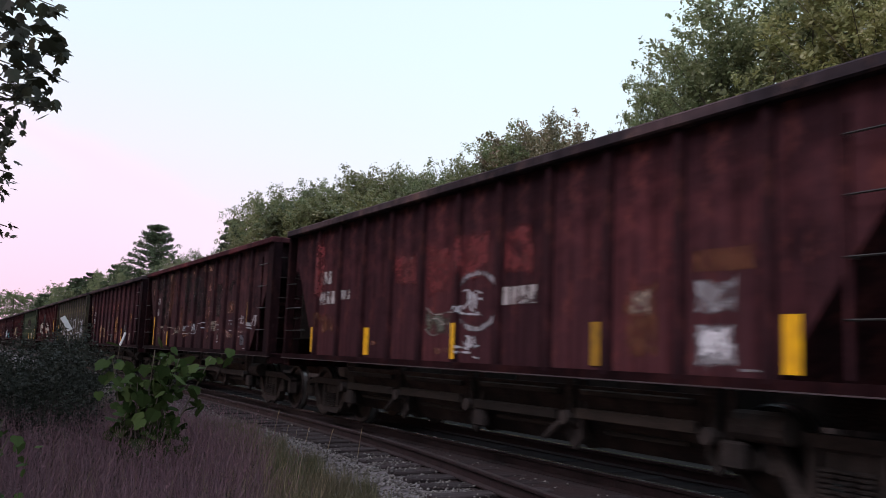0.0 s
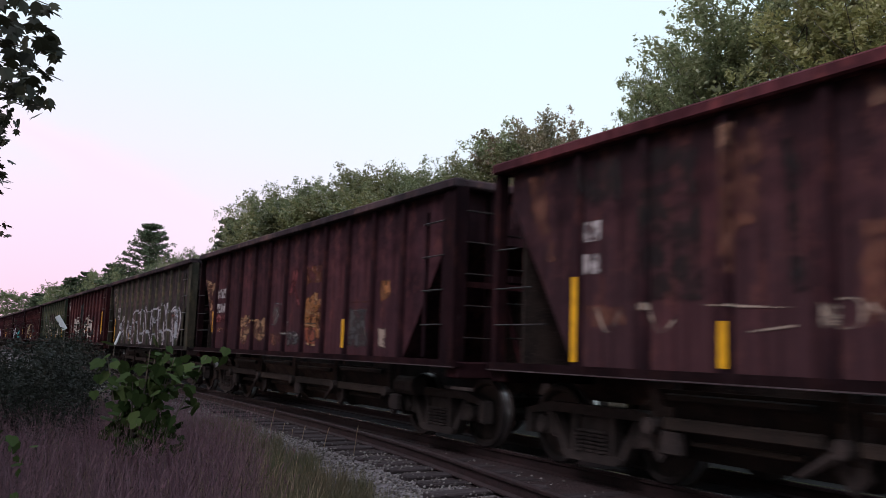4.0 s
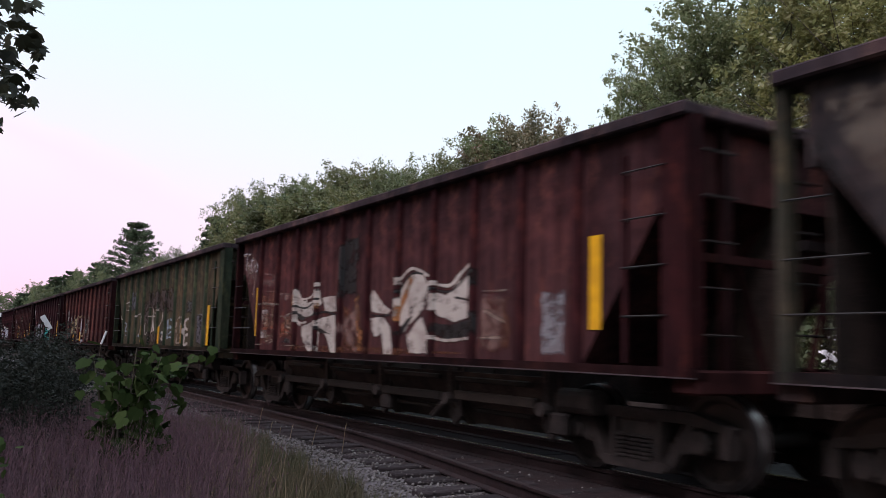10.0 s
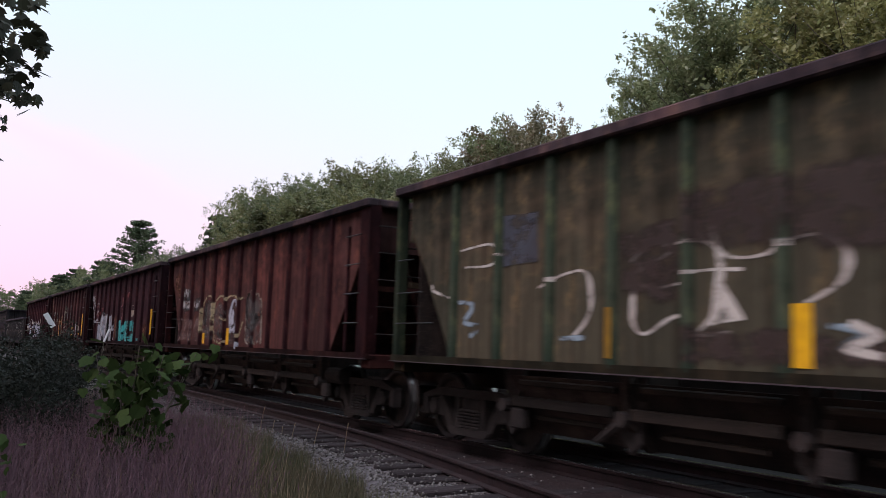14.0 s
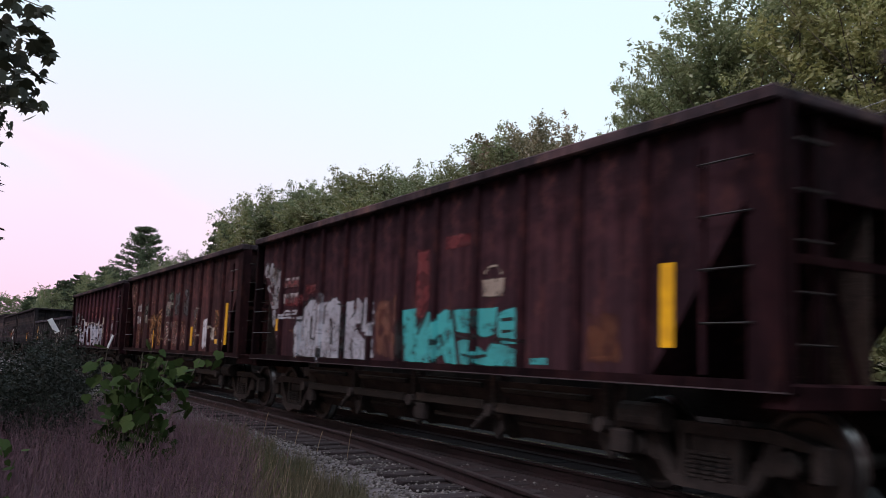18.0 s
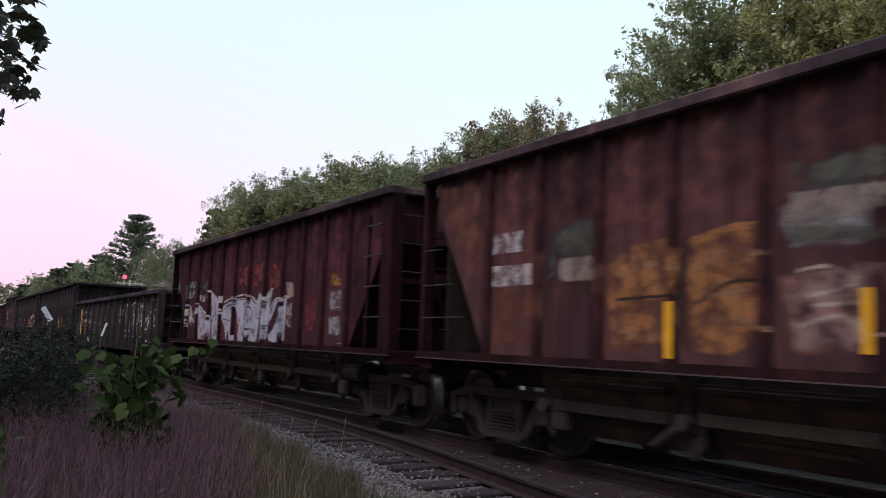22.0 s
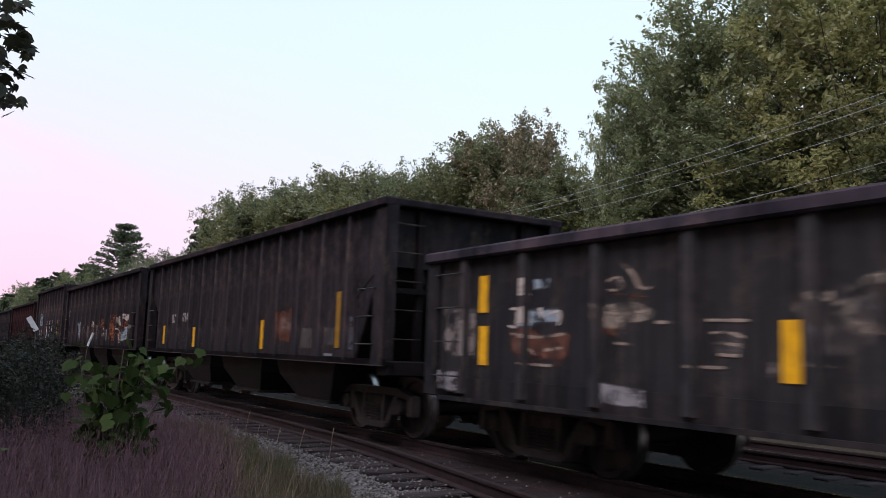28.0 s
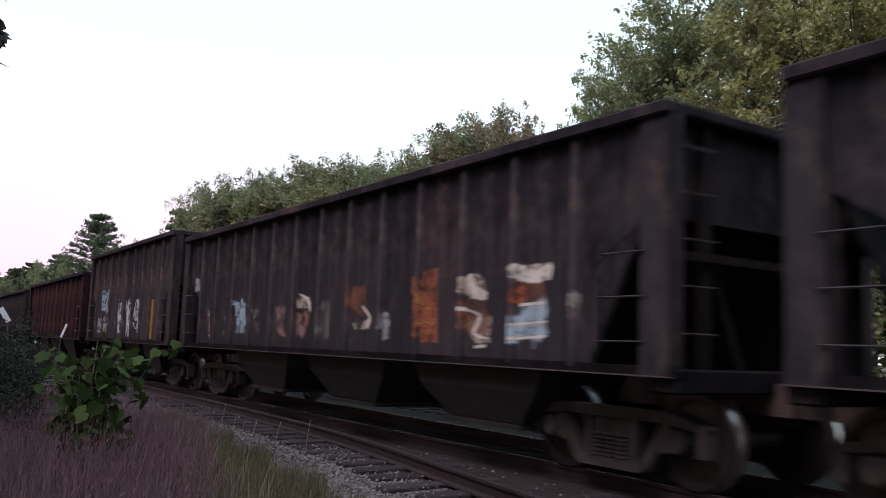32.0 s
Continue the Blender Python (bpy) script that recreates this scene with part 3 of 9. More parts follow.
def hopper(name, spec):
    """An open hopper: ribbed sides, ends cut back under sloping sheets, ladders, posts, sills, discharge gear and trucks."""
    L, top, ribs, gap = spec["length"], spec["top"], spec["ribs"], spec["gap"]
    E_, bays = L / 2, spec.get("bays", False)
    col, rib_col = spec["color"], spec.get("rib_color", spec["color"])
    car = thing(name, pose(TRACK_X, 0, 0), spec["label"], "freight car", "cars of the train")
    px, z0, z1 = 1.535, 1.13, top - 0.11
    ys = [(i - (ribs - 1) / 2) * gap for i in range(ribs)]
    apex_z, apex_y, foot_y = spec["apex"][0], E_ - 0.34, E_ - spec["apex"][1]
    end_w = E_ - 0.32 - ys[-1]
    for sx in (-1, 1):
        for i in range(ribs - 1):
            p = part("side_panel", cached(("side_panel", gap, top, i % 4), lambda i=i: dented_panel(gap, z0, z1, i % 4)), M_PAINT, car, color=col)
            p.matrix_basis = pose(sx * px, ys[i] if sx < 0 else ys[i + 1], 0, 0, 0, 0 if sx < 0 else 180)
        for e in (-1, 1):
            cut = spec["rear_cut"](ys[-1], E_) if e > 0 and "rear_cut" in spec else (max(0.04, foot_y - ys[-1]), apex_y - ys[-1], apex_z, spec.get("knee", z0))
            p = part("end_panel", cached(("end_panel", L, top, e, sx), lambda e=e, sx=sx: mirrored(dented_panel(end_w, z0, z1, 5 + e, cut), e, sx)), M_PAINT, car, color=col)
            p.matrix_basis = pose(sx * px, e * ys[-1], 0)
        for y in ys:
            r = part("rib", cached(("rib", top, sx), lambda sx=sx: prism(bmesh.new(), [(sx * 1.50, -0.075), (sx * 1.60, -0.045), (sx * 1.60, 0.045), (sx * 1.50, 0.075)], 1.12, top - 0.1, "z")), M_RIB, car, color=rib_col)
            r.location.y = y
        part("top_rail", cached(("top_rail", L, top, sx), lambda sx=sx: B(min(sx * 1.47, sx * 1.66), max(sx * 1.47, sx * 1.66), -E_, E_, top - 0.13, top, bevel=0.02)), M_RIB, car, color=spec.get("rail_color", (0.06, 0.045, 0.05)))
        # sill at about a third of the body colour
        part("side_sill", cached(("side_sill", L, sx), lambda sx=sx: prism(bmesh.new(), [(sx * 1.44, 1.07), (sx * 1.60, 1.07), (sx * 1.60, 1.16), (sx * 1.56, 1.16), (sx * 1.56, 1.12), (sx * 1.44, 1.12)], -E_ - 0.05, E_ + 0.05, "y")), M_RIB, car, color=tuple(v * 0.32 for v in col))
        # thin ledge, paler than the sill above it
        part("sill_ledge", cached(("sill_ledge", L, sx), lambda sx=sx: B(min(sx * 1.59, sx * 1.622), max(sx * 1.59, sx * 1.622), -E_ - 0.04, E_ + 0.04, 1.062, 1.074)), M_LEDGE, car, "pale ledge along the sill")
        for e in (-1, 1):
            c = part("corner_post", cached(("corner_post", top, sx), lambda sx=sx: prism(bmesh.new(), [(sx * 1.42, -0.17), (sx * 1.61, -0.17), (sx * 1.61, 0.17), (sx * 1.42, 0.17), (sx * 1.42, 0.13), (sx * 1.57, 0.13), (sx * 1.57, -0.13), (sx * 1.42, -0.13)], 1.06, top - 0.1, "z")), M_RIB, car, color=tuple(v * 0.7 for v in rib_col))
            c.location.y = e * (E_ - 0.175)
            if e > 0 and "rear_cut" in spec:
                c.data = cached(("thin_post", top, sx), lambda sx=sx: B(min(sx * 1.46, sx * 1.60), max(sx * 1.46, sx * 1.60), -0.05, 0.05, 1.06, top - 0.1))
                if not c.data.materials:
                    c.data.materials.append(M_PAINT)
                c.location.y = E_ - 0.06
                c.color = (*(v * 0.55 for v in rib_col), 1)
            if e > 0 and "rear_cut" in spec:
                for z, y_in in ((1.60, 5.47 - 6.52), (2.03, 5.78 - 6.52), (2.50, 6.06 - 6.52)):
                    part("ladder_rung", cached(("long_rung", z, sx), lambda sx=sx, z=z, y_in=y_in: rod(bmesh.new(), (sx * 1.60, -0.08, z), (sx * 1.56, y_in, z), 0.010)), M_RUNG, car).location.y = E_
                continue
            for k in range(3 if bays else 4):
                z = (1.37 if bays else 1.62) + k * (0.41 if bays else 0.465)
                g = part("ladder_rung", cached(("ladder_rung", sx), lambda sx=sx: rod(rod(rod(bmesh.new(), (sx * 1.63, -0.27, 0), (sx * 1.63, 0.27, 0), 0.010), (sx * 1.63, -0.27, 0), (sx * 1.50, -0.27, 0), 0.010), (sx * 1.63, 0.27, 0), (sx * 1.50, 0.27, 0), 0.010)), M_RUNG, car)
                g.location = (0, e * (E_ - 0.56), z)
            if bays:
                continue
            st = part("ladder_stile", cached(("ladder_stile", sx), lambda sx=sx: B(min(sx * 1.545, sx * 1.575), max(sx * 1.545, sx * 1.575), -0.025, 0.025, 1.18, 3.2)), M_PAINT, car, color=rib_col)
            st.location.y = e * (E_ - 0.86)
    for e in (-1, 1):
        # slope sheet, sill and framing colours darkened: shade at the car end painted in
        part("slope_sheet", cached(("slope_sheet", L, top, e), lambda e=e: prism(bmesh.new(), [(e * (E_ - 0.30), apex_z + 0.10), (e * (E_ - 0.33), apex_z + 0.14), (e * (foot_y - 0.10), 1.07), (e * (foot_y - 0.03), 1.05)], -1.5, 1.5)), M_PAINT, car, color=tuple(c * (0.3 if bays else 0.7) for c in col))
        if not bays:
            plate_z = spec.get("plate_z", 1.10)
            y_low = foot_y + 0.05 + (apex_y - foot_y) * (plate_z - 1.05) / (apex_z - 1.0)
            part("centre_plate", cached(("centre_plate", plate_z, e), lambda e=e, y_low=y_low, plate_z=plate_z: prism(bmesh.new(), [(e * (E_ - 0.30), apex_z + 0.05), (e * y_low, plate_z), (e * (E_ - 0.30), plate_z)], -0.02, 0.02)), M_UNDER, car)
            if e > 0:
                part("end_bulkhead", cached(("end_bulkhead", L, plate_z), lambda plate_z=plate_z: B(-1.38, 1.38, E_ - 0.36, E_ - 0.33, plate_z, apex_z + 0.02)), M_UNDER, car)
        part("end_sheet", cached(("end_sheet", L, top, e), lambda e=e: B(-1.5, 1.5, min(e * (E_ - 0.28), e * (E_ - 0.24)), max(e * (E_ - 0.28), e * (E_ - 0.24)), apex_z, top - 0.08)), M_PAINT, car, color=col)
        part("end_top_rail", cached(("end_top_rail", L, top, e), lambda e=e: B(-1.47, 1.47, min(e * (E_ - 0.3), e * E_), max(e * (E_ - 0.3), e * E_), top - 0.12, top - 0.004, bevel=0.02)), M_PAINT, car, color=spec.get("rail_color", (0.06, 0.045, 0.05)))
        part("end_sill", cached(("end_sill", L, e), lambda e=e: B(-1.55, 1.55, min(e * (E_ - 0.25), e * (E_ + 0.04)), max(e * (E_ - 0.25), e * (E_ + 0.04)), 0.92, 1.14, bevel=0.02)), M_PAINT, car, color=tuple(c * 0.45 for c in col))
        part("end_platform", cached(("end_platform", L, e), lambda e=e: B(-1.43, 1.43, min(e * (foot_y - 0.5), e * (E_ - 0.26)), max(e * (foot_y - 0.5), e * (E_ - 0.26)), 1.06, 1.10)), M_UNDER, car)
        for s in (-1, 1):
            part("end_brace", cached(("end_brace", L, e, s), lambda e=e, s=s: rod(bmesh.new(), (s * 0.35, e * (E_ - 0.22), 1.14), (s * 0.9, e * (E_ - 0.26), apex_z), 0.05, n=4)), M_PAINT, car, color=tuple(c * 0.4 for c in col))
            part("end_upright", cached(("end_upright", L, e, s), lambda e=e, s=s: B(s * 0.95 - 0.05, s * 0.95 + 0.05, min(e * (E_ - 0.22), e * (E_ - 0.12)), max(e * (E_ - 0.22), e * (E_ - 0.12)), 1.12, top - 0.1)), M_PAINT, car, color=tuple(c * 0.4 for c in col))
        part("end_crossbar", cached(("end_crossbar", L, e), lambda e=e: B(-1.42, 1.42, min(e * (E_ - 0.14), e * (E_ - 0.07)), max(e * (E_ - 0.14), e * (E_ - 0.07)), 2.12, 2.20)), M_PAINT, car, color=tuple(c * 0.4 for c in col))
        for k in range(5):
            g = part("end_rung", cached(("end_rung",), lambda: rod(bmesh.new(), (-1.45, 0, 0), (-1.0, 0, 0), 0.012)), M_TRUCK, car)
            g.location = (0, e * (E_ + 0.02), 1.45 + k * 0.42)
    part("centre_sill", cached(("centre_sill", L), lambda: B(-0.17, 0.17, -E_ - 0.2, E_ + 0.2, 0.72, 1.03)), M_UNDER, car)
    if bays:
        n = spec.get("bay_count", 3)
        span = (foot_y - 0.2) * 2
        for i in range(n):
            y = (i - (n - 1) / 2) * span * 0.28 - 0.7
            w = span * 0.105
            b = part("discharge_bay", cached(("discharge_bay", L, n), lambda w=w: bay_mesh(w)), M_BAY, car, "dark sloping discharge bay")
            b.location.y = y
    else:
        for sx in (-1, 1):
            for i in range(4):
                y = -4.1 + i * 2.05
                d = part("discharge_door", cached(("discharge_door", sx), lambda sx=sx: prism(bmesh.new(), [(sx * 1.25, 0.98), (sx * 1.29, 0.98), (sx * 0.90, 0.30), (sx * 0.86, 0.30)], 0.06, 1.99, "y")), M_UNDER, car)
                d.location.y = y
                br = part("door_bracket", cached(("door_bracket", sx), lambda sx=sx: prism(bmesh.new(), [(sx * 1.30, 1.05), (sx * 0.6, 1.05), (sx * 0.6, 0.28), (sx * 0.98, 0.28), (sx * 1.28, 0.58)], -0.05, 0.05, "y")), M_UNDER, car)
                br.location.y = y
            for i in range(4):
                y = -3.08 + i * 2.05
                for z, r, ln, dx in ((0.90, 0.035, 0.80, 1.30), (0.66, 0.06, 0.86, 1.30), (0.50, 0.03, 0.60, 1.16)):
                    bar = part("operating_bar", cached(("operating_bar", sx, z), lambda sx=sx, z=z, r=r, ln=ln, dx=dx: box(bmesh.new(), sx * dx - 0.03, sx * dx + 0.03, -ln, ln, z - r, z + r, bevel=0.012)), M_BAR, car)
                    bar.matrix_basis = pose(0, y + random.uniform(-0.06, 0.06), random.uniform(-0.03, 0.02))
            for i in range(5):
                y = -4.1 + i * 2.05
                lump = part("door_mechanism", cached(("door_mechanism", sx, i % 2), lambda sx=sx, i=i: mechanism(sx, i % 2)), M_TRUCK, car)
                lump.location.y = y
            cyl = part("air_cylinder", cached(("air_cylinder",), lambda: lathe(bmesh.new(), [(0.12, -0.3), (0.14, -0.28), (0.14, 0.28), (0.12, 0.3)], 14)), M_TRUCK, car)
            cyl.matrix_basis = pose(sx * 1.15, -4.55, 0.74, 0, 0, 90)
    couplers(car, E_)
    axles = trucks(car, E_ - 1.25, 0.88)
    return car, axles


def mechanism(sx, kind):
    """Levers, a hanger and a shaft end between two discharge doors."""
    bm = bmesh.new()
    prism(bm, [(-0.20, 1.04), (0.20, 1.04), (0.13, 0.70), (0.17, 0.42), (0.02, 0.26), (-0.12, 0.40), (-0.14, 0.70)], sx * 1.16 - 0.03, sx * 1.16 + 0.03)
    rod(bm, (sx * 1.05, 0.02, 0.62), (sx * 1.36, 0.02, 0.62), 0.09, 0.08, 10)
    if kind:
        rod(bm, (sx * 1.32, 0.0, 0.62), (sx * 1.30, 0.42, 0.36), 0.045, 0.03, 6)
    else:
        box(bm, sx * 1.26 - 0.05, sx * 1.26 + 0.05, -0.36, -0.1, 0.36, 0.60, bevel=0.02)
    return bm


def mirrored(bm, e, sx):
    for v in bm.verts:
        v.co.y *= e
        v.co.x *= -sx
    bmesh.ops.recalc_face_normals(bm, faces=bm.faces[:])
    return bm


def bay_mesh(w):
    bm = bmesh.new()
    rings = []
    for z, hx, hy in ((1.08, 1.46, w * 1.04), (0.80, 1.42, w * 0.92), (0.44, 1.25, w * 0.58), (0.40, 1.22, w * 0.56)):
        rings.append([bm.verts.new((x * hx, y * hy, z)) for x, y in ((-1, -1), (1, -1), (1, 1), (-1, 1))])
    for a, b in zip(rings, rings[1:]):
        for i in range(4):
            bm.faces.new((a[i], a[(i + 1) % 4], b[(i + 1) % 4], b[i]))
    bm.faces.new(rings[0]), bm.faces.new(rings[-1][::-1])
    box(bm, -1.30, 1.30, -w * 0.62, w * 0.62, 0.37, 0.42)
    bmesh.ops.recalc_face_normals(bm, faces=bm.faces[:])
    return bm


def gondola(name, spec):
    """A low open gondola: ribbed sides, thick top chord, stepped lower edge, ribbed ends, trucks."""
    L, top, ribs, gap = spec["length"], spec["top"], spec["ribs"], spec["gap"]
    E_, col = L / 2, spec["color"]
    car = thing(name, pose(TRACK_X, 0, 0), spec["label"], "freight car", "cars of the train")
    ys = [(i - (ribs - 1) / 2) * gap for i in range(ribs)]
    z0, z1 = 0.98, top - 0.13
    for sx in (-1, 1):
        for i in range(ribs - 1):
            p = part("side_panel", cached(("gondola_panel", gap, i % 4), lambda i=i: dented_panel(gap, z0, z1, 9 + i % 4)), M_PAINT, car, color=col)
            p.matrix_basis = pose(sx * 1.535, ys[i] if sx < 0 else ys[i + 1], 0, 0, 0, 0 if sx < 0 else 180)
            q = part("skirt_panel", cached(("skirt_panel", gap), lambda: B(-0.01, 0.02, 0, gap, 0.74, 0.985)), M_PAINT, car, color=tuple(c * 0.9 for c in col))
            q.matrix_basis = pose(sx * 1.552, ys[i] if sx < 0 else ys[i + 1], 0, 0, 0, 0 if sx < 0 else 180)
        for e in (-1, 1):
            w = E_ - 0.12 - ys[-1]
            p = part("end_panel", cached(("gondola_end_panel", e, sx), lambda e=e, sx=sx: mirrored(dented_panel(w, z0, z1, 14 + e), e, sx)), M_PAINT, car, color=col)
            p.matrix_basis = pose(sx * 1.535, e * ys[-1], 0)
            c = part("corner_post", cached(("gondola_post", sx), lambda sx=sx: B(min(sx * 1.4, sx * 1.6), max(sx * 1.4, sx * 1.6), -0.14, 0.14, 0.74, z1 + 0.01, bevel=0.015)), M_PAINT, car, color=col)
            c.location.y = e * (E_ - 0.14)
            for k in range(4):
                g = part("ladder_rung", cached(("ladder_rung", sx), lambda: None), M_RUNG, car)
                g.location = (0, e * (E_ - 0.55), 1.0 + k * 0.42)
        for y in ys:
            r = part("rib", cached(("gondola_rib", sx), lambda sx=sx: prism(bmesh.new(), [(sx * 1.50, -0.09), (sx * 1.61, -0.06), (sx * 1.61, 0.06), (sx * 1.50, 0.09)], 0.80, top - 0.12, "z")), M_RIB, car, color=tuple(v * 1.35 for v in col))
            r.location.y = y
        part("top_rail", cached(("gondola_chord", sx), lambda sx=sx: B(min(sx * 1.45, sx * 1.66), max(sx * 1.45, sx * 1.66), -E_, E_, top - 0.14, top, bevel=0.025)), M_RIB, car, color=(0.05, 0.044, 0.056))
        part("side_sill", cached(("gondola_sill", sx), lambda sx=sx: B(min(sx * 1.40, sx * 1.60), max(sx * 1.40, sx * 1.60), -E_ + 0.3, E_ - 0.3, 0.70, 0.75)), M_PAINT, car, color=col)
    for e in (-1, 1):
        # end wall and corrugations at half colour: shade from the next car painted in
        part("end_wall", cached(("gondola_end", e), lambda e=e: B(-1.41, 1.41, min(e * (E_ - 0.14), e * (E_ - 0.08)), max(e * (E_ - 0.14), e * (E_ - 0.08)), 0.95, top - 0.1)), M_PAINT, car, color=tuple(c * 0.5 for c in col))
        part("end_top_rail", cached(("gondola_end_chord", e), lambda e=e: B(-1.45, 1.45, min(e * (E_ - 0.2), e * E_), max(e * (E_ - 0.2), e * E_), top - 0.14, top - 0.004, bevel=0.025)), M_PAINT, car, color=(0.05, 0.044, 0.056))
        for k in range(3):
            part("end_corrugation", cached(("gondola_corrugation", e, k), lambda e=e, k=k: B(-1.40, 1.40, min(e * (E_ - 0.08), e * (E_ + 0.0)), max(e * (E_ - 0.08), e * (E_ + 0.0)), 1.16 + k * 0.42, 1.30 + k * 0.42, bevel=0.03)), M_PAINT, car, color=tuple(c * 0.5 for c in col))
        part("end_sill", cached(("gondola_end_sill", e), lambda e=e: B(-1.55, 1.55, min(e * (E_ - 0.2), e * (E_ + 0.04)), max(e * (E_ - 0.2), e * (E_ + 0.04)), 0.78, 1.0, bevel=0.02)), M_PAINT, car, color=col)
    part("floor", cached(("gondola_floor",), lambda: B(-1.5, 1.5, -E_ + 0.2, E_ - 0.2, 0.95, 1.02)), M_UNDER, car)
    part("centre_sill", cached(("gondola_centre", L), lambda: B(-0.2, 0.2, -E_ - 0.2, E_ + 0.2, 0.60, 0.95)), M_UNDER, car)
    for k in range(-2, 3):
        b = part("cross_bearer", cached(("cross_bearer",), lambda: B(-1.4, 1.4, -0.06, 0.06, 0.72, 0.95)), M_UNDER, car)
        b.location.y = k * 2.0
    tank = part("air_reservoir", cached(("air_reservoir",), lambda: lathe(bmesh.new(), [(0.1, -0.5), (0.2, -0.45), (0.2, 0.45), (0.1, 0.5)], 14)), M_UNDER, car)
    tank.matrix_basis = pose(-0.7, -1.4, 0.62, 0, 0, 90)
    couplers(car, E_)
    return car, trucks(car, E_ - 1.75, 0.88)


# ---- paint on the cars: marks, tape, graffiti ----
def rib_face(car):
    """How far out a painted layer lies on the car's ribs."""
    return 1.613 if car.name.startswith("gondola") else 1.603


def tape(car, y, z0, z1, w=0.17, mat=None, label="yellow reflective strip", on_sheet=False):
    """A strip on the nearest rib, or on the sheet between two ribs."""
    ribs = [o.location.y for o in car.children if o.name.startswith("rib") and o.data.name.startswith(("rib", "gondola_rib"))]
    near = min(ribs, key=lambda r: abs(r - y))
    w = min(w, 0.17)
    if abs(near - y) < 0.16 and not on_sheet:
        x, y, w = -rib_face(car) - 0.001, near, min(w, 0.088)
    else:
        x = -1.5430
    return part("reflective_strip", B(x - 0.004, x + (0.0 if x < -1.56 else 0.006), y - w / 2, y + w / 2, z0, z1), mat or M_YELLOW, car, label)


def ring(car, mat, y, z, ry, rz, w):
    bm = bmesh.new()
    ribbon(bm, arc(y, z, ry, rz, 40, 320, 22), w, -1.539)
    return part("round_emblem", bm, mat, car, "faded white ring emblem")


SLOPED = set()


def inside(car, y, z):
    """Keeps a painted point on the side sheet of a car whose ends are cut back."""
    if car.name in SLOPED:
        return max(min(y, 5.02 + max(0.0, z - 1.13) * 0.614 - 0.05), -4.90 - max(0.0, z - 1.13) * 0.785 + 0.05)
    return y


def cover_layer(bm):
    return bm.verts.layers.float.get("cover") or bm.verts.layers.float.new("cover")


def ribbon(bm, pts, w, x, swell=0.0):
    """A painted stroke of width w on the plane x, through pts (y, z), thinning to its edges; swell: how much its width comes and goes."""
    lay = cover_layer(bm)
    pts = [Vector(p) for p in pts]
    last = None
    for i, p in enumerate(pts):
        d = pts[min(i + 1, len(pts) - 1)] - pts[max(i - 1, 0)]
        if d.length < 1e-5:
            continue
        d.normalize()
        n = Vector((-d.y, d.x)) * w / 2 * (1 - swell * abs(d.x))
        row = []
        for k, c in ((1.12, 0.0), (0.55, 0.9), (-0.55, 0.9), (-1.12, 0.0)):
            v = bm.verts.new((x, *(p + n * k)))
            v[lay] = c if 0 < i < len(pts) - 1 else c * 0.7
            row.append(v)
        if last:
            for k in range(3):
                bm.faces.new((last[k], row[k], row[k + 1], last[k + 1]))
        last = row


def stroke(car, mat, pts, w, x, swell, label):
    bm = bmesh.new()
    ribbon(bm, pts, w, x, swell)
    return part("paint_stroke", bm, mat, car, label)


def filled(bm, pts, x, rim=0.05):
    """A painted area inside the outline pts (y, z), thinning over the rim."""
    lay = cover_layer(bm)
    c = sum((Vector(p) for p in pts), Vector((0, 0))) / len(pts)
    rows = []
    for k, cov in ((0.0, 0.0), (1.0, 0.9)):
        row = []
        for i, p in enumerate(pts):
            p = Vector(p)
            d = Vector(pts[(i + 1) % len(pts)]) - Vector(pts[i - 1])
            n = Vector((-d.y, d.x)).normalized() if d.length > 1e-6 else Vector((0, 0))
            if n.dot(c - p) < 0 and len(pts) < 30:
                n = -n
            v = bm.verts.new((x, *(p + n * rim * k)))
            v[lay] = cov
            row.append(v)
        rows.append(row)
    n = len(pts)
    for i in range(n):
        bm.faces.new((rows[0][i], rows[0][(i + 1) % n], rows[1][(i + 1) % n], rows[1][i]))
    bmesh.ops.triangulate(bm, faces=[bm.faces.new(rows[1])])


def flowing(pts, per=6):
    """A smooth line through pts."""
    p = [Vector(a) for a in (pts[0], *pts, pts[-1])]
    out = []
    for i in range(1, len(p) - 2):
        for k in range(per):
            t = k / per
            out.append(0.5 * (2 * p[i] + (p[i + 1] - p[i - 1]) * t + (2 * p[i - 1] - 5 * p[i] + 4 * p[i + 1] - p[i + 2]) * t * t + (3 * p[i] - p[i - 1] - 3 * p[i + 1] + p[i + 2]) * t ** 3))
    return out + [p[-2]]


def arc(cy, cz, ry, rz, a0, a1, n=9):
    return [(cy + ry * math.cos(radians(a0 + (a1 - a0) * i / n)), cz + rz * math.sin(radians(a0 + (a1 - a0) * i / n))) for i in range(n + 1)]


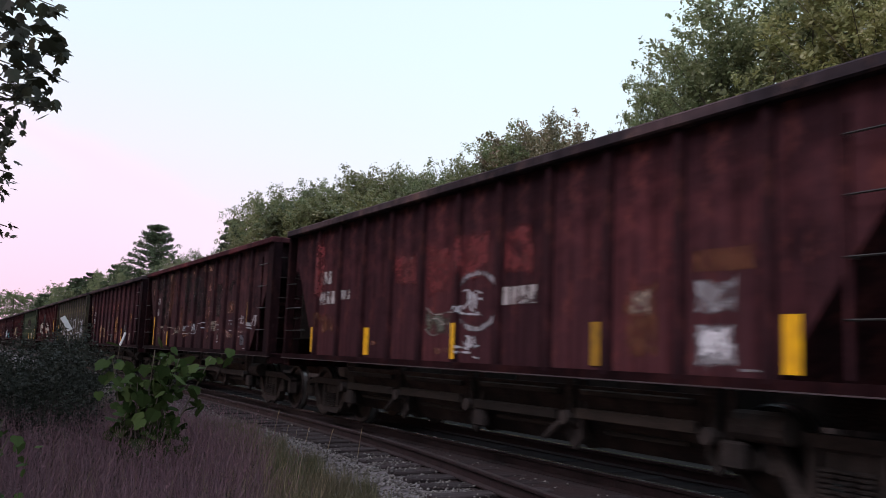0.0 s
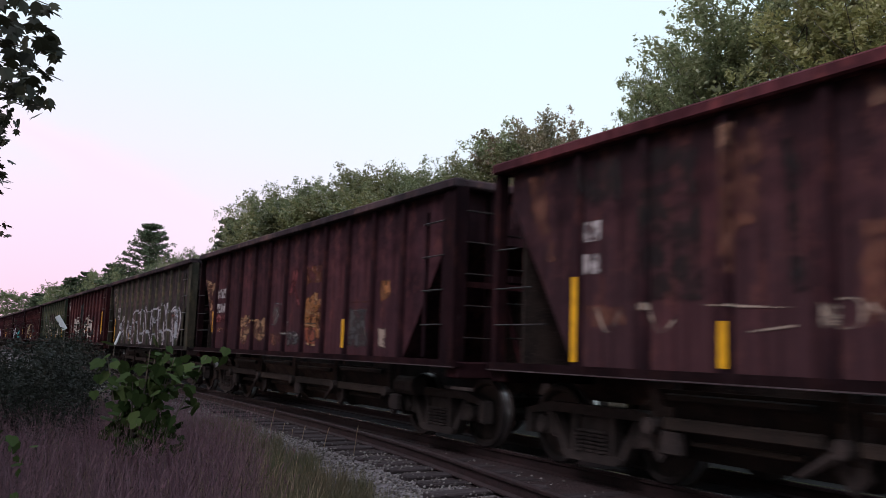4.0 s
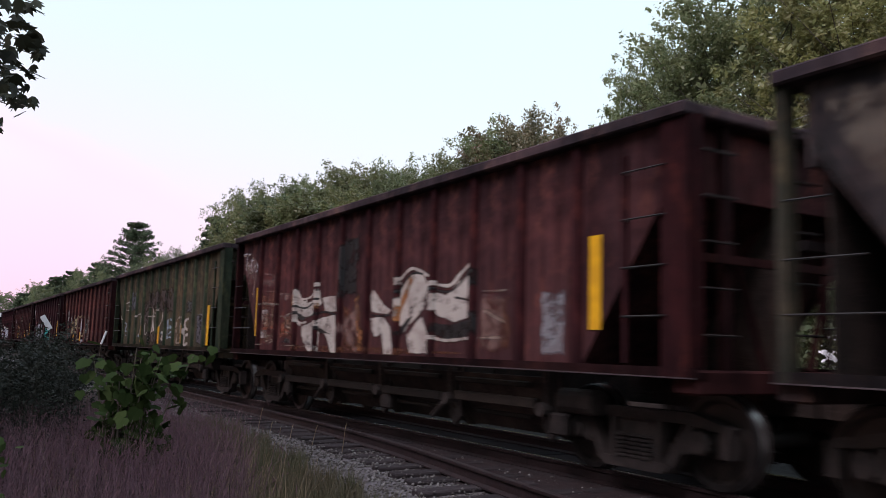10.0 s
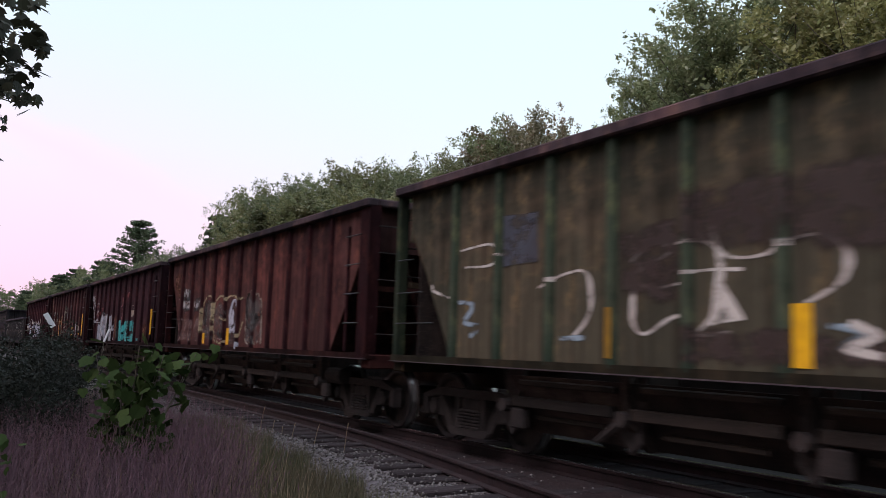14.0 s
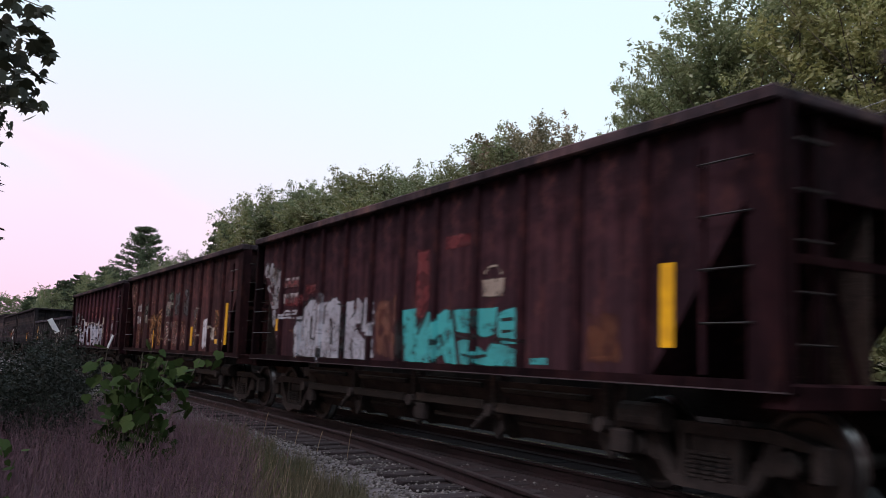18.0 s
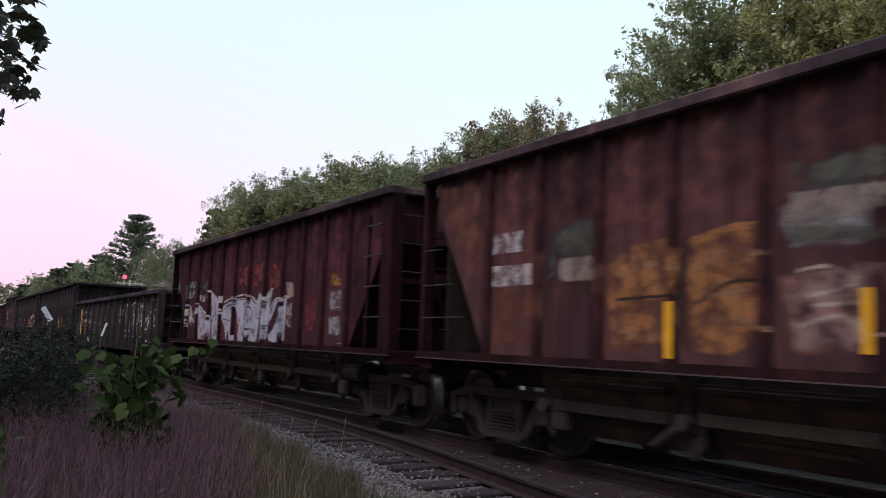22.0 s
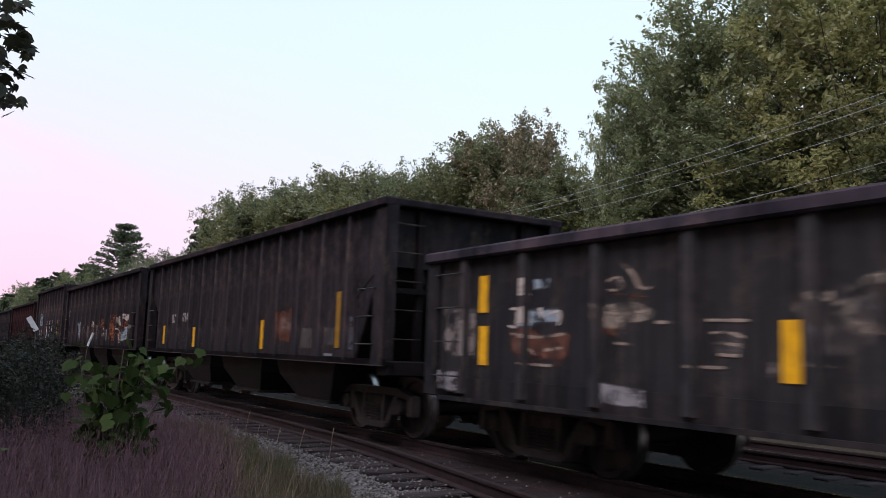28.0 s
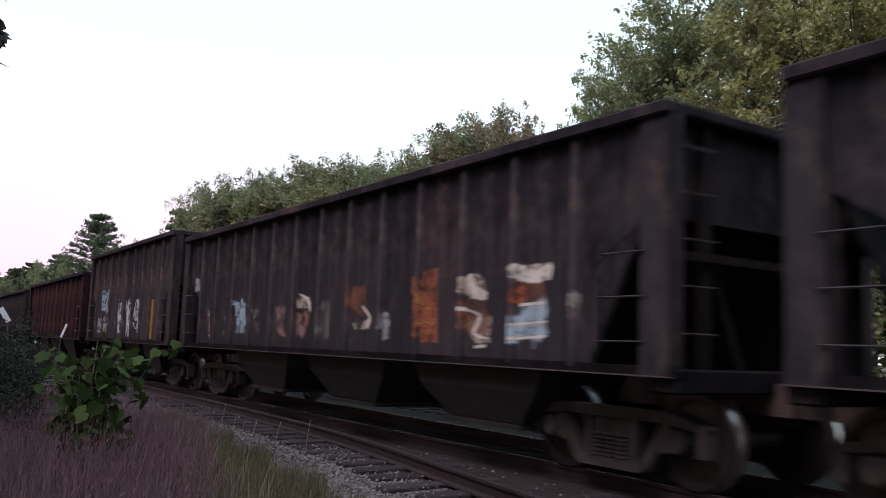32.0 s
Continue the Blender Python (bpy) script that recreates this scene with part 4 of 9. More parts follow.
def scrawl(rnd, fat):
    """Strokes of one wild, unreadable tag letter in a unit cell."""
    lines = []
    for s in range(1 if fat else 3):
        n = rnd.randint(4, 6)
        u0, u1 = rnd.uniform(0.78, 1.0), rnd.uniform(0.0, 0.25)
        high = rnd.random() < 0.5
        pts = []
        for k in range(n):
            v = rnd.uniform(0.72, 1.0) if high else rnd.uniform(0.0, 0.3)
            if rnd.random() < 0.25:
                v = rnd.uniform(0.35, 0.65)
            pts.append((u0 + (u1 - u0) * k / (n - 1) + rnd.uniform(-0.16, 0.16), v))
            high = not high
        lines.append(flowing(pts) if rnd.random() < 0.7 else pts)
    for s in range(3 if fat else 1):
        a0 = rnd.uniform(0, 360)
        lines.append(arc(rnd.uniform(0.35, 0.65), rnd.uniform(0.3, 0.7), rnd.uniform(0.16, 0.34), rnd.uniform(0.16, 0.3), a0, a0 + rnd.uniform(220, 340), 14))
    return lines


def graffiti(car, mat, y0, y1, z0, z1, count, width, seed, x=-1.5385, label="spray-painted graffiti"):
    """Tags from y0 (far) to y1 (near) along the side; broad ones have a dark outline under them."""
    rnd = random.Random(seed)
    cell, k2 = (y0 - y1) / count, 0
    for k in range(count):
        base = y0 - cell * (k + 1)
        for line in scrawl(rnd, width > 0.09):
            pts = [(base + cell * (0.06 + 0.88 * u), z0 + width * 0.4 + (z1 - z0 - width * 0.8) * v) for u, v in line]
            pts = [(inside(car, a, b), b) for a, b in pts]
            k2 += 1
            w = min(width, cell * 0.5) * rnd.uniform(0.75, 1.15)
            stroke(car, mat, pts, w, x - 0.0005 * (k2 % 7), 0.35, label)
            if width > 0.09 and mat in (M_WHITE, M_BONE):
                stroke(car, M_BLACK, pts, w + 0.07, x + 0.002 - 0.0002 * (k2 % 7), 0.3, "dark outline under the graffiti")


def swollen(rnd):
    """A swollen, notched outline in a unit cell, like no letter in particular."""
    n = 16
    notch, deep = rnd.uniform(0, 6.28), rnd.uniform(0.15, 0.32)
    pts = []
    for i in range(n):
        a = 2 * math.pi * i / n
        c, s = math.cos(a), math.sin(a)
        r = 0.5 / max(abs(c), abs(s)) ** 0.75
        r *= 1 - deep * math.exp(-((a - notch + math.pi) % (2 * math.pi) - math.pi) ** 2 / 0.12) - 0.06 * rnd.random()
        r *= 1 - deep * 0.8 * math.exp(-((a - notch + 2.4 + math.pi) % (2 * math.pi) - math.pi) ** 2 / 0.10)
        pts.append((0.5 + c * r, 0.5 + s * r))
    return pts


def bubble(car, fill, line, y0, y1, z0, z1, w, seed, x=-1.5375, label="spray-painted block graffiti", inner=None):
    """One swollen letter-like block: a fill, a line round it and a stroke or two inside."""
    rnd = random.Random(seed)
    shape = swollen(rnd)
    lean = rnd.uniform(-0.15, 0.2)
    pts = [(min(1, max(0, u)), min(1, max(0, v))) for u, v in shape]
    world = [(y1 + (y0 - y1) * (1 - u) + (v - 0.5) * lean * (y0 - y1), z0 + (z1 - z0) * v) for u, v in pts]
    loop = flowing(world + world[:2], 5)[:-5] if rnd.random() < 0.75 else world
    if fill:
        bf = bmesh.new()
        filled(bf, world, x - 0.0003 * (seed % 5), 0.025)
        part("graffiti_fill", bf, fill, car, label)
        on_ribs(car, fill, y0, y1, z0, z1 - 0.1 * (z1 - z0), seed)
    stroke(car, line, [*loop, loop[0], loop[1]], w, x - 0.002 - 0.0003 * (seed % 5), 0.3, label)
    cy, cz = (y0 + y1) / 2, (z0 + z1) / 2
    if inner:
        line, w = inner, w * 2.2
    for _ in range(3):
        a0 = rnd.uniform(0, 360)
        stroke(car, line, arc(cy + rnd.uniform(-0.25, 0.25) * (y0 - y1), cz + rnd.uniform(-0.25, 0.25) * (z1 - z0), rnd.uniform(0.14, 0.34) * (y0 - y1), rnd.uniform(0.10, 0.28) * (z1 - z0), a0, a0 + rnd.uniform(90, 200), 10), w * 0.8, x - 0.0035 - 0.0002 * _, 0.2, label)


def rib_lines(car):
    return sorted({o.location.y for o in car.children if o.name.startswith("rib") and o.data.name.startswith(("rib", "gondola_rib")) and not o.name.startswith("rib_paint") and o.matrix_basis.translation.x <= 0})


def over_rib(car, mat, r, z0, z1):
    """Paint carried on over a rib's three faces from z0 to z1."""
    bm = bmesh.new()
    lay = cover_layer(bm)
    last, off = None, 0.00004 * LAYER.get(car.name, 0)
    for z, cov in ((z0, 0.0), (z0 + 0.2 * (z1 - z0), 0.85), (z1 - 0.2 * (z1 - z0), 0.85), (z1, 0.0)):
        row = [bm.verts.new((x - off, r + d, z)) for x, d in ((-1.540, -0.069), (-rib_face(car), -0.0465), (-rib_face(car), 0.0465), (-1.540, 0.069))]
        for v in row:
            v[lay] = cov
        if last:
            for k in range(3):
                bm.faces.new((last[k], row[k], row[k + 1], last[k + 1]))
        last = row
    part("rib_paint", bm, mat, car, "paint carried over the rib")


LAYER = {}


def next_x(car):
    LAYER[car.name] = LAYER.get(car.name, 0) + 1
    return -1.5390 - 0.00008 * LAYER[car.name]


def lines(car, mat, w, label, *strokes):
    """Brush strokes on the side, each through its few points (y, z); broad where they run upright, thin where they run along."""
    ribs = rib_lines(car)
    for pts in strokes:
        way = [Vector((inside(car, *q), q.y)) for q in flowing(pts, 7)]
        bm = bmesh.new()
        ribbon(bm, way, w * 1.9, next_x(car), 0.62)
        for r in ribs:
            zs = [p.y for p in way if abs(p.x - r) < 0.075]
            if not zs:
                zs = [a.y + (b.y - a.y) * (r - a.x) / (b.x - a.x) for a, b in zip(way, way[1:]) if (a.x - r) * (b.x - r) < 0]
            if zs:
                over_rib(car, mat, r, min(zs) - w * 0.45, max(zs) + w * 0.45)
        part("paint_stroke", bm, mat, car, label)


MISTY = {M_SMEAR, M_PINK, M_HAZE, M_RUSTR2, M_RUSTC, M_MOSS, M_RED, M_REDB, M_RUSTP, M_GREYC, M_SOOT, M_GREY, M_ICE, M_BROWNP, M_TANG}


def shapes(car, mat, label, *outlines):
    """Filled painted shapes on the side, each inside a few corner points (y, z)."""
    ribs = rib_lines(car)
    for pts in outlines:
        pts = [(inside(car, *q), q[1]) for q in pts]
        bm = bmesh.new()
        narrow = min(max(p[k] for p in pts) - min(p[k] for p in pts) for k in (0, 1))
        filled(bm, pts, next_x(car), min(0.28 * narrow, 0.14) if mat in MISTY else 0.03)
        for r in ribs:
            zs = sorted(a[1] + (b[1] - a[1]) * (r - a[0]) / (b[0] - a[0]) for a, b in zip(pts, (*pts[1:], pts[0])) if (a[0] - r) * (b[0] - r) < 0)
            for lo, hi in zip(zs[::2], zs[1::2]):
                if hi - lo > 0.05:
                    over_rib(car, mat, r, lo, hi)
        part("graffiti_fill", bm, mat, car, label)


def stencil(car, y, z, rows, size=0.22, x=-1.5395, mat=None, wide=1.0):
    """The car's reporting marks, as rows of plain upright bars."""
    for r, n in enumerate(rows):
        for i in range(n):
            yy, zz = y - i * size * 0.78 * wide, z - r * size * 1.5
            s = size * 0.35 * wide
            bm = bmesh.new()
            filled(bm, [(yy + s, zz), (yy - s, zz), (yy - s, zz + size), (yy + s, zz + size)], x, size * 0.07)
            part("stencil_mark", bm, mat or M_STENCIL, car, "faded white stencilled mark")


def on_ribs(car, mat, y0, y1, z0, z1, seed=0):
    """The paint carried on over the ribs that cross it."""
    rnd = random.Random(seed)
    for r in [o.location.y for o in car.children if o.data.name.startswith(("rib", "gondola_rib")) and o.name.startswith("rib") and o.matrix_basis.translation.x <= 0]:
        if y1 + 0.02 < r < y0 - 0.02 and not any(abs(r - q) < 0.02 and abs(z0 - a) < 0.2 for q, a in PAINTED.get(car.name, ())):
            PAINTED.setdefault(car.name, []).append((r, z0))
            bm = bmesh.new()
            lay = cover_layer(bm)
            u = (y0 - r) / (y0 - y1)
            zs = [z0 + (z1 - z0) * f for f in (0, 0.08, 0.5, 0.82 + rnd.uniform(-0.1, 0.1), 0.95 + rnd.uniform(-0.1, 0.05))]
            last = None
            for z, cov in zip(zs, (0.0, 0.8, 0.9, 0.8, 0.0)):
                row = [bm.verts.new((x, r + d, z)) for x, d in ((-1.538, -0.069), (-rib_face(car) + 0.0005, -0.0465), (-rib_face(car) + 0.0005, 0.0465), (-1.538, 0.069))]
                for v in row:
                    v[lay] = cov
                if last:
                    for k in range(3):
                        bm.faces.new((last[k], row[k], row[k + 1], last[k + 1]))
                last = row
            part("rib_paint", bm, mat, car, "paint carried over the rib")


PAINTED = {}


def patch(car, mat, y, z, w, h, seed=0, label="weathered repainted patch", x=-1.5375):
    """A roughly square patch of paint with ragged, thinning edges."""
    rnd = random.Random(seed)
    x -= 0.0002 * (seed % 9)
    n = 6
    rag = 0.03 * min(w, h)
    pts = []
    for (a, b), (c, d) in zip(((-1, -1), (1, -1), (1, 1), (-1, 1)), ((1, -1), (1, 1), (-1, 1), (-1, -1))):
        for i in range(n):
            t = i / n
            pts.append((y + (a + (c - a) * t) * w / 2 + rnd.gauss(0, rag), z + (b + (d - b) * t) * h / 2 + rnd.gauss(0, rag)))
    bm = bmesh.new()
    pts = [(inside(car, a, b), b) for a, b in pts]
    filled(bm, pts, x, 0.16 * min(w, h))
    if w > 0.5 and x > -1.55:
        on_ribs(car, mat, y + w / 2, y - w / 2, z - h / 2, z + h / 2, seed)
    return part("paint_patch", bm, mat, car, label)


def place_of(i):
    """The middle of the i-th hopper, along the track, when the clip starts."""
    return 127.07 + (i - 8) * 13.92 - 6.52


BROWN = dict(rear_cut=lambda y, e: (e - 1.50 - y + 0.0, e - 0.32 - y - 0.02, 3.02, 1.13), length=13.04, top=3.565, ribs=11, gap=0.99, apex=(2.76, 1.62))
CARS = []


def brown(i, color, rib_color, words, rail_color=(0.06, 0.045, 0.05)):
    color, rib_color = ((r, g * 1.04, b * 1.10) for r, g, b in (color, rib_color))
    car, axles = hopper("hopper_car", dict(BROWN, color=color, rib_color=rib_color, rail_color=rail_color, label=words, plate_z=1.45 if i == 0 else 1.10))
    CARS.append((car, axles, place_of(i)))
    SLOPED.add(car.name)
    return car


c = brown(0, (0.047, 0.0185, 0.021), (0.028, 0.012, 0.014), "brown-red open hopper car with faded marks and yellow strips")
c = brown(1, (0.0400, 0.0205, 0.0225), (0.024, 0.012, 0.014), "dark brown open hopper car with a row of faint white scrawls", (0.085, 0.030, 0.036))
c = brown(2, (0.0506, 0.0231, 0.0264), (0.021, 0.010, 0.012), "brown open hopper car with orange graffiti patches")
c = brown(3, (0.052, 0.0415, 0.0395), (0.064, 0.063, 0.046), "grey-brown open hopper car with tall white graffiti")
c = brown(4, (0.059, 0.0265, 0.0262), (0.034, 0.012, 0.013), "red-brown open hopper car with cream graffiti")
c = brown(5, (0.066, 0.057, 0.037), (0.044, 0.058, 0.037), "green-ribbed brown open hopper car with pale graffiti")
c = brown(6, (0.074, 0.0335, 0.0290), (0.028, 0.011, 0.012), "red-brown open hopper car with rounded cream graffiti")
c = brown(7, (0.0384, 0.0186, 0.0216), (0.022, 0.010, 0.012), "dark brown open hopper car with silver and teal graffiti")
c = brown(8, (0.064, 0.0315, 0.0305), (0.028, 0.013, 0.014), "rusty brown open hopper car with orange graffiti")
c = brown(9, (0.0550, 0.0225, 0.0287), (0.027, 0.011, 0.013), "brown-red open hopper car with a silver-white block graffiti")
car, axles = gondola("gondola_car", dict(length=16.0, top=2.565, ribs=13, gap=1.19, color=(0.0285, 0.0285, 0.0300), label="black low gondola car with pale graffiti patches"))
CARS.append((car, axles, 150.5))
BLACK = dict(length=14.45, top=3.52, ribs=13, gap=0.985, apex=(2.52, 1.05), knee=2.08, bays=True, rail_color=(0.030, 0.026, 0.031))
for mid, L, top, colr, words, ribn, gp in (
        (166.9, 14.45, 3.52, (0.0285, 0.0265, 0.0295), "black open hopper car with yellow strips and sloping bays", 13, 0.985),
        (182.43, 14.35, 3.54, (0.0285, 0.0255, 0.0285), "black open hopper car with small coloured graffiti", 13, 0.985),
        (195.3, 9.6, 3.82, (0.040, 0.034, 0.037), "tall short grey hopper car with white scrawls", 9, 0.92),
        (207.5, 12.6, 3.40, (0.026, 0.014, 0.016), "dark brown open hopper car", 11, 0.96),
        (222.0, 14.0, 3.30, (0.022, 0.021, 0.024), "black open hopper car at the back of the train", 13, 0.95)):
    car, axles = hopper("hopper_car", dict(BLACK, length=L, top=top, ribs=ribn, gap=gp, color=colr, rib_color=tuple(v * 1.45 for v in colr), label=words))
    CARS.append((car, axles, mid))

c = CARS[0][0]
stencil(c, 4.83, 2.41, (3, 4), 0.24)
stencil(c, 3.87, 2.11, (3,), 0.17)
patch(c, M_RED, -0.34, 2.55, 0.80, 0.73, 133)
patch(c, M_RED, -1.35, 2.53, 0.68, 0.67, 378)
ring(c, M_GREYW, -0.45, 1.95, 0.52, 0.36, 0.09)
stencil(c, -1.12, 1.87, (4,), 0.23)
tape(c, 2.80, 1.20, 1.63, 0.21)
tape(c, -0.08, 1.20, 1.67, 0.19)
tape(c, -2.79, 1.20, 1.65, 0.18, mat=M_OCHRE, label='dulled yellow strip')
tape(c, -5.15, 1.20, 1.68, 0.25)
patch(c, M_CREAM, -3.43, 1.84, 0.31, 0.29, 930)
patch(c, M_RUSTP, -3.45, 1.67, 0.54, 0.82, 857)
patch(c, M_RUSTP, -4.44, 2.17, 0.71, 0.27, 480)
patch(c, M_GREYW, -4.36, 1.85, 0.52, 0.36, 265)
patch(c, M_GREYW, -4.37, 1.43, 0.50, 0.41, 564)
graffiti(c, M_WHITE, -4.15, -4.58, 1.28, 1.60, 1, 0.05, 33)
patch(c, M_GREYW, -4.74, 1.22, 0.20, 0.03, 239)

c = CARS[1][0]
stencil(c, 4.87, 2.45, (2, 2), 0.23)
tape(c, 4.92, 1.20, 2.09, 0.23)
tape(c, 2.86, 1.20, 1.60, 0.18)
tape(c, -4.75, 1.78, 2.24, 0.12, mat=M_OCHRE, label='dulled yellow strip')

c = CARS[2][0]
stencil(c, 4.86, 2.36, (5, 5), 0.235)
patch(c, M_ORANGE, -1.48, 1.77, 0.79, 0.85, 15)
graffiti(c, M_ORANGE, -1.09, -1.86, 1.39, 2.15, 2, 0.08, 687)
patch(c, M_RUSTP, -1.45, 2.58, 0.85, 0.39, 795)
tape(c, -2.85, 1.27, 1.74, 0.20)
patch(c, M_GREY, -3.41, 1.61, 0.76, 0.79, 163)
patch(c, M_RUSTP, -3.42, 2.01, 0.77, 0.04, 776)
patch(c, M_ORANGE, -4.35, 2.16, 0.38, 0.41, 31)
patch(c, M_CREAM, -4.30, 1.44, 0.27, 0.32, 843)

c = CARS[3][0]
stencil(c, 4.80, 2.32, (3, 4), 0.19, wide=1.5)
stencil(c, 3.74, 2.00, (4,), 0.19)
tape(c, 4.83, 1.20, 2.09, 0.22)
tape(c, 1.84, 1.26, 1.57, 0.13, mat=M_OCHRE, label='dulled yellow strip')
patch(c, M_GREYW, -4.38, 1.64, 0.38, 0.80, 745)
patch(c, M_RUSTR, -4.38, 2.04, 0.36, 0.07, 746)

c = CARS[4][0]
stencil(c, 4.76, 1.73, (2, 2), 0.23)
patch(c, M_RUSTP, 0.61, 1.56, 0.66, 0.72, 987)
patch(c, M_RUSTP, -3.44, 1.59, 0.67, 0.78, 958)
patch(c, M_GREYW, -4.53, 1.58, 0.46, 0.75, 137)
tape(c, -5.21, 1.50, 2.46, 0.23)
patch(c, M_RUSTP, -4.88, 1.92, 0.23, 0.31, 374)
patch(c, M_BLACK, 0.75, 2.54, 0.83, 1.08, 99)

c = CARS[5][0]
tape(c, -0.155, 1.20, 1.70, 0.17, on_sheet=True)
tape(c, 2.14, 1.22, 1.72, 0.17, mat=M_OCHRE, label='dulled yellow strip')
tape(c, -2.86, 1.23, 1.72, 0.13, mat=M_OCHRE, label='dulled yellow strip')
tape(c, -5.23, 1.20, 2.16, 0.23)
patch(c, M_GREY, -3.42, 2.16, 0.61, 0.39, 431)
patch(c, M_SLATE, -4.52, 1.59, 0.58, 0.73, 853)
patch(c, M_GREYW, -4.55, 1.95, 0.52, 0.06, 395)
patch(c, M_GREYW, -4.55, 1.57, 0.51, 0.04, 587)

c = CARS[6][0]
stencil(c, 4.81, 2.41, (3, 4), 0.21)
stencil(c, 3.73, 2.10, (5,), 0.18)
tape(c, 2.72, 1.20, 1.46, 0.23)
tape(c, 0.75, 1.20, 1.57, 0.19)

c = CARS[7][0]
stencil(c, 4.78, 2.45, (3, 3), 0.20, wide=1.9)
tape(c, 5.16, 1.63, 1.87, 0.22)
patch(c, M_SMEAR, 0.51, 1.65, 0.80, 1.00, 951)
patch(c, M_TEAL, -3.29, 1.24, 0.30, 0.09, 715)
patch(c, M_RED, -1.50, 2.76, 0.62, 0.22, 881)
patch(c, M_RUSTP, -4.35, 1.51, 0.59, 0.60, 334)
patch(c, M_RED, -0.60, 2.24, 0.42, 1.02, 987)
tape(c, -5.22, 1.41, 2.19, 0.20)

c = CARS[8][0]
stencil(c, 4.80, 2.34, (3, 4), 0.26)
patch(c, M_GREY, 3.48, 2.28, 0.74, 0.64, 585)
patch(c, M_GREY, -0.48, 2.45, 0.63, 0.74, 582)
patch(c, M_GREY, -1.52, 2.44, 0.68, 0.83, 106)
patch(c, M_GREYW, 0.48, 2.31, 0.64, 0.52, 730)
tape(c, -2.25, 1.29, 1.78, 0.19)
tape(c, 2.08, 1.20, 1.71, 0.17)
tape(c, 0.07, 1.29, 1.77, 0.17, on_sheet=True)
graffiti(c, M_RUSTP, -2.35, -3.11, 1.21, 2.29, 1, 0.2, 291)
patch(c, M_WHITE, -3.52, 1.61, 0.50, 0.80, 127)
tape(c, -4.54, 1.35, 1.46, 0.33)
patch(c, M_CREAM, -4.85, 1.39, 0.38, 0.19, 654)
patch(c, M_GREYW, -4.83, 1.24, 0.33, 0.07, 495)
tape(c, -5.29, 1.33, 2.30, 0.21)

c = CARS[9][0]
patch(c, M_RED, -3.42, 1.69, 0.55, 0.73, 352)
patch(c, M_ORANGE, -4.39, 2.28, 0.47, 0.29, 819)
patch(c, M_GREYW, -4.43, 1.92, 0.51, 0.40, 68)
patch(c, M_GREYW, -4.44, 1.51, 0.50, 0.38, 420)
patch(c, M_GREYW, -4.66, 1.21, 0.24, 0.02, 918)

c = CARS[10][0]
tape(c, -6.86, 1.62, 2.10, 0.17, on_sheet=True)
tape(c, -6.94, 1.12, 1.62, 0.17, on_sheet=True)
patch(c, M_YCREAM, -6.33, 0.97, 0.40, 0.19, 619)
patch(c, M_GREYC, 7.27, 1.55, 0.81, 0.73, 386)
tape(c, 6.77, 1.77, 2.21, 0.17)
tape(c, 6.75, 1.15, 1.61, 0.17)
tape(c, 2.58, 1.13, 1.62, 0.17, on_sheet=True)
patch(c, M_GREYW, 7.54, 0.94, 0.73, 0.29, 7, x=-1.563)
patch(c, M_GREYW, 4.42, 0.93, 0.65, 0.23, 78, x=-1.563)

c = CARS[11][0]
stencil(c, 4.60, 1.82, (2,), 0.23)
stencil(c, 3.61, 1.84, (4,), 0.23)
tape(c, 5.42, 1.28, 1.76, 0.23)
tape(c, 2.57, 1.23, 1.70, 0.17)
tape(c, -5.56, 1.30, 2.20, 0.16, mat=M_OCHRE, label='dulled yellow strip')
tape(c, -2.10, 1.24, 1.80, 0.16, on_sheet=True)
patch(c, M_RUSTP, -3.30, 1.67, 0.66, 0.67, 994)
patch(c, M_CREAM, -3.27, 1.72, 0.50, 0.26, 417)
patch(c, M_SLATE, -6.02, 1.54, 0.26, 0.58, 625)

c = CARS[12][0]
patch(c, M_GREYW, 6.34, 2.42, 0.40, 0.38, 572)

c = CARS[13][0]
patch(c, M_ICE, 2.62, 2.30, 0.96, 0.81, 105)
patch(c, M_GREYW, 2.74, 1.55, 1.45, 0.56, 635)
graffiti(c, M_WHITE, 0.98, -1.93, 1.20, 2.35, 3, 0.06, 996)
tape(c, -2.93, 1.20, 2.20, 0.55, mat=M_OCHRE, label='dulled yellow strip')

c = CARS[4][0]
patch(c, M_RUSTP, -1.89, 1.22, 1.70, 0.03, 447)

c = CARS[6][0]
patch(c, M_GREY, 4.44, 2.32, 0.98, 0.73, 561)
patch(c, M_GREY, 3.38, 2.18, 0.83, 0.41, 347)
patch(c, M_PINK, 4.48, 1.56, 1.09, 0.72, 11)
patch(c, M_PINK, 3.47, 1.54, 0.63, 0.68, 807)
patch(c, M_RUSTP, 5.65, 2.74, 0.78, 0.84, 425)
bubble(c, M_HAZE, M_CREAM, -0.47, -1.04, 1.20, 2.37, 0.08, 630, inner=M_BLACK)
bubble(c, M_HAZE, M_CREAM, -1.02, -1.51, 1.20, 2.28, 0.08, 603, inner=M_BLACK)

c = CARS[8][0]
patch(c, M_RUSTP, 4.42, 1.60, 0.91, 0.79, 61)
patch(c, M_SMEAR, 5.52, 2.52, 0.50, 0.80, 648)

c = CARS[9][0]
patch(c, M_GREY, 4.54, 2.40, 0.90, 0.53, 603)
patch(c, M_GREY, 3.50, 2.46, 0.73, 0.33, 62)
patch(c, M_GREYW, 3.53, 2.17, 0.71, 0.23, 977)
patch(c, M_RED, 0.52, 2.56, 0.69, 0.56, 692)
patch(c, M_RED, -0.44, 2.56, 0.74, 0.59, 21)
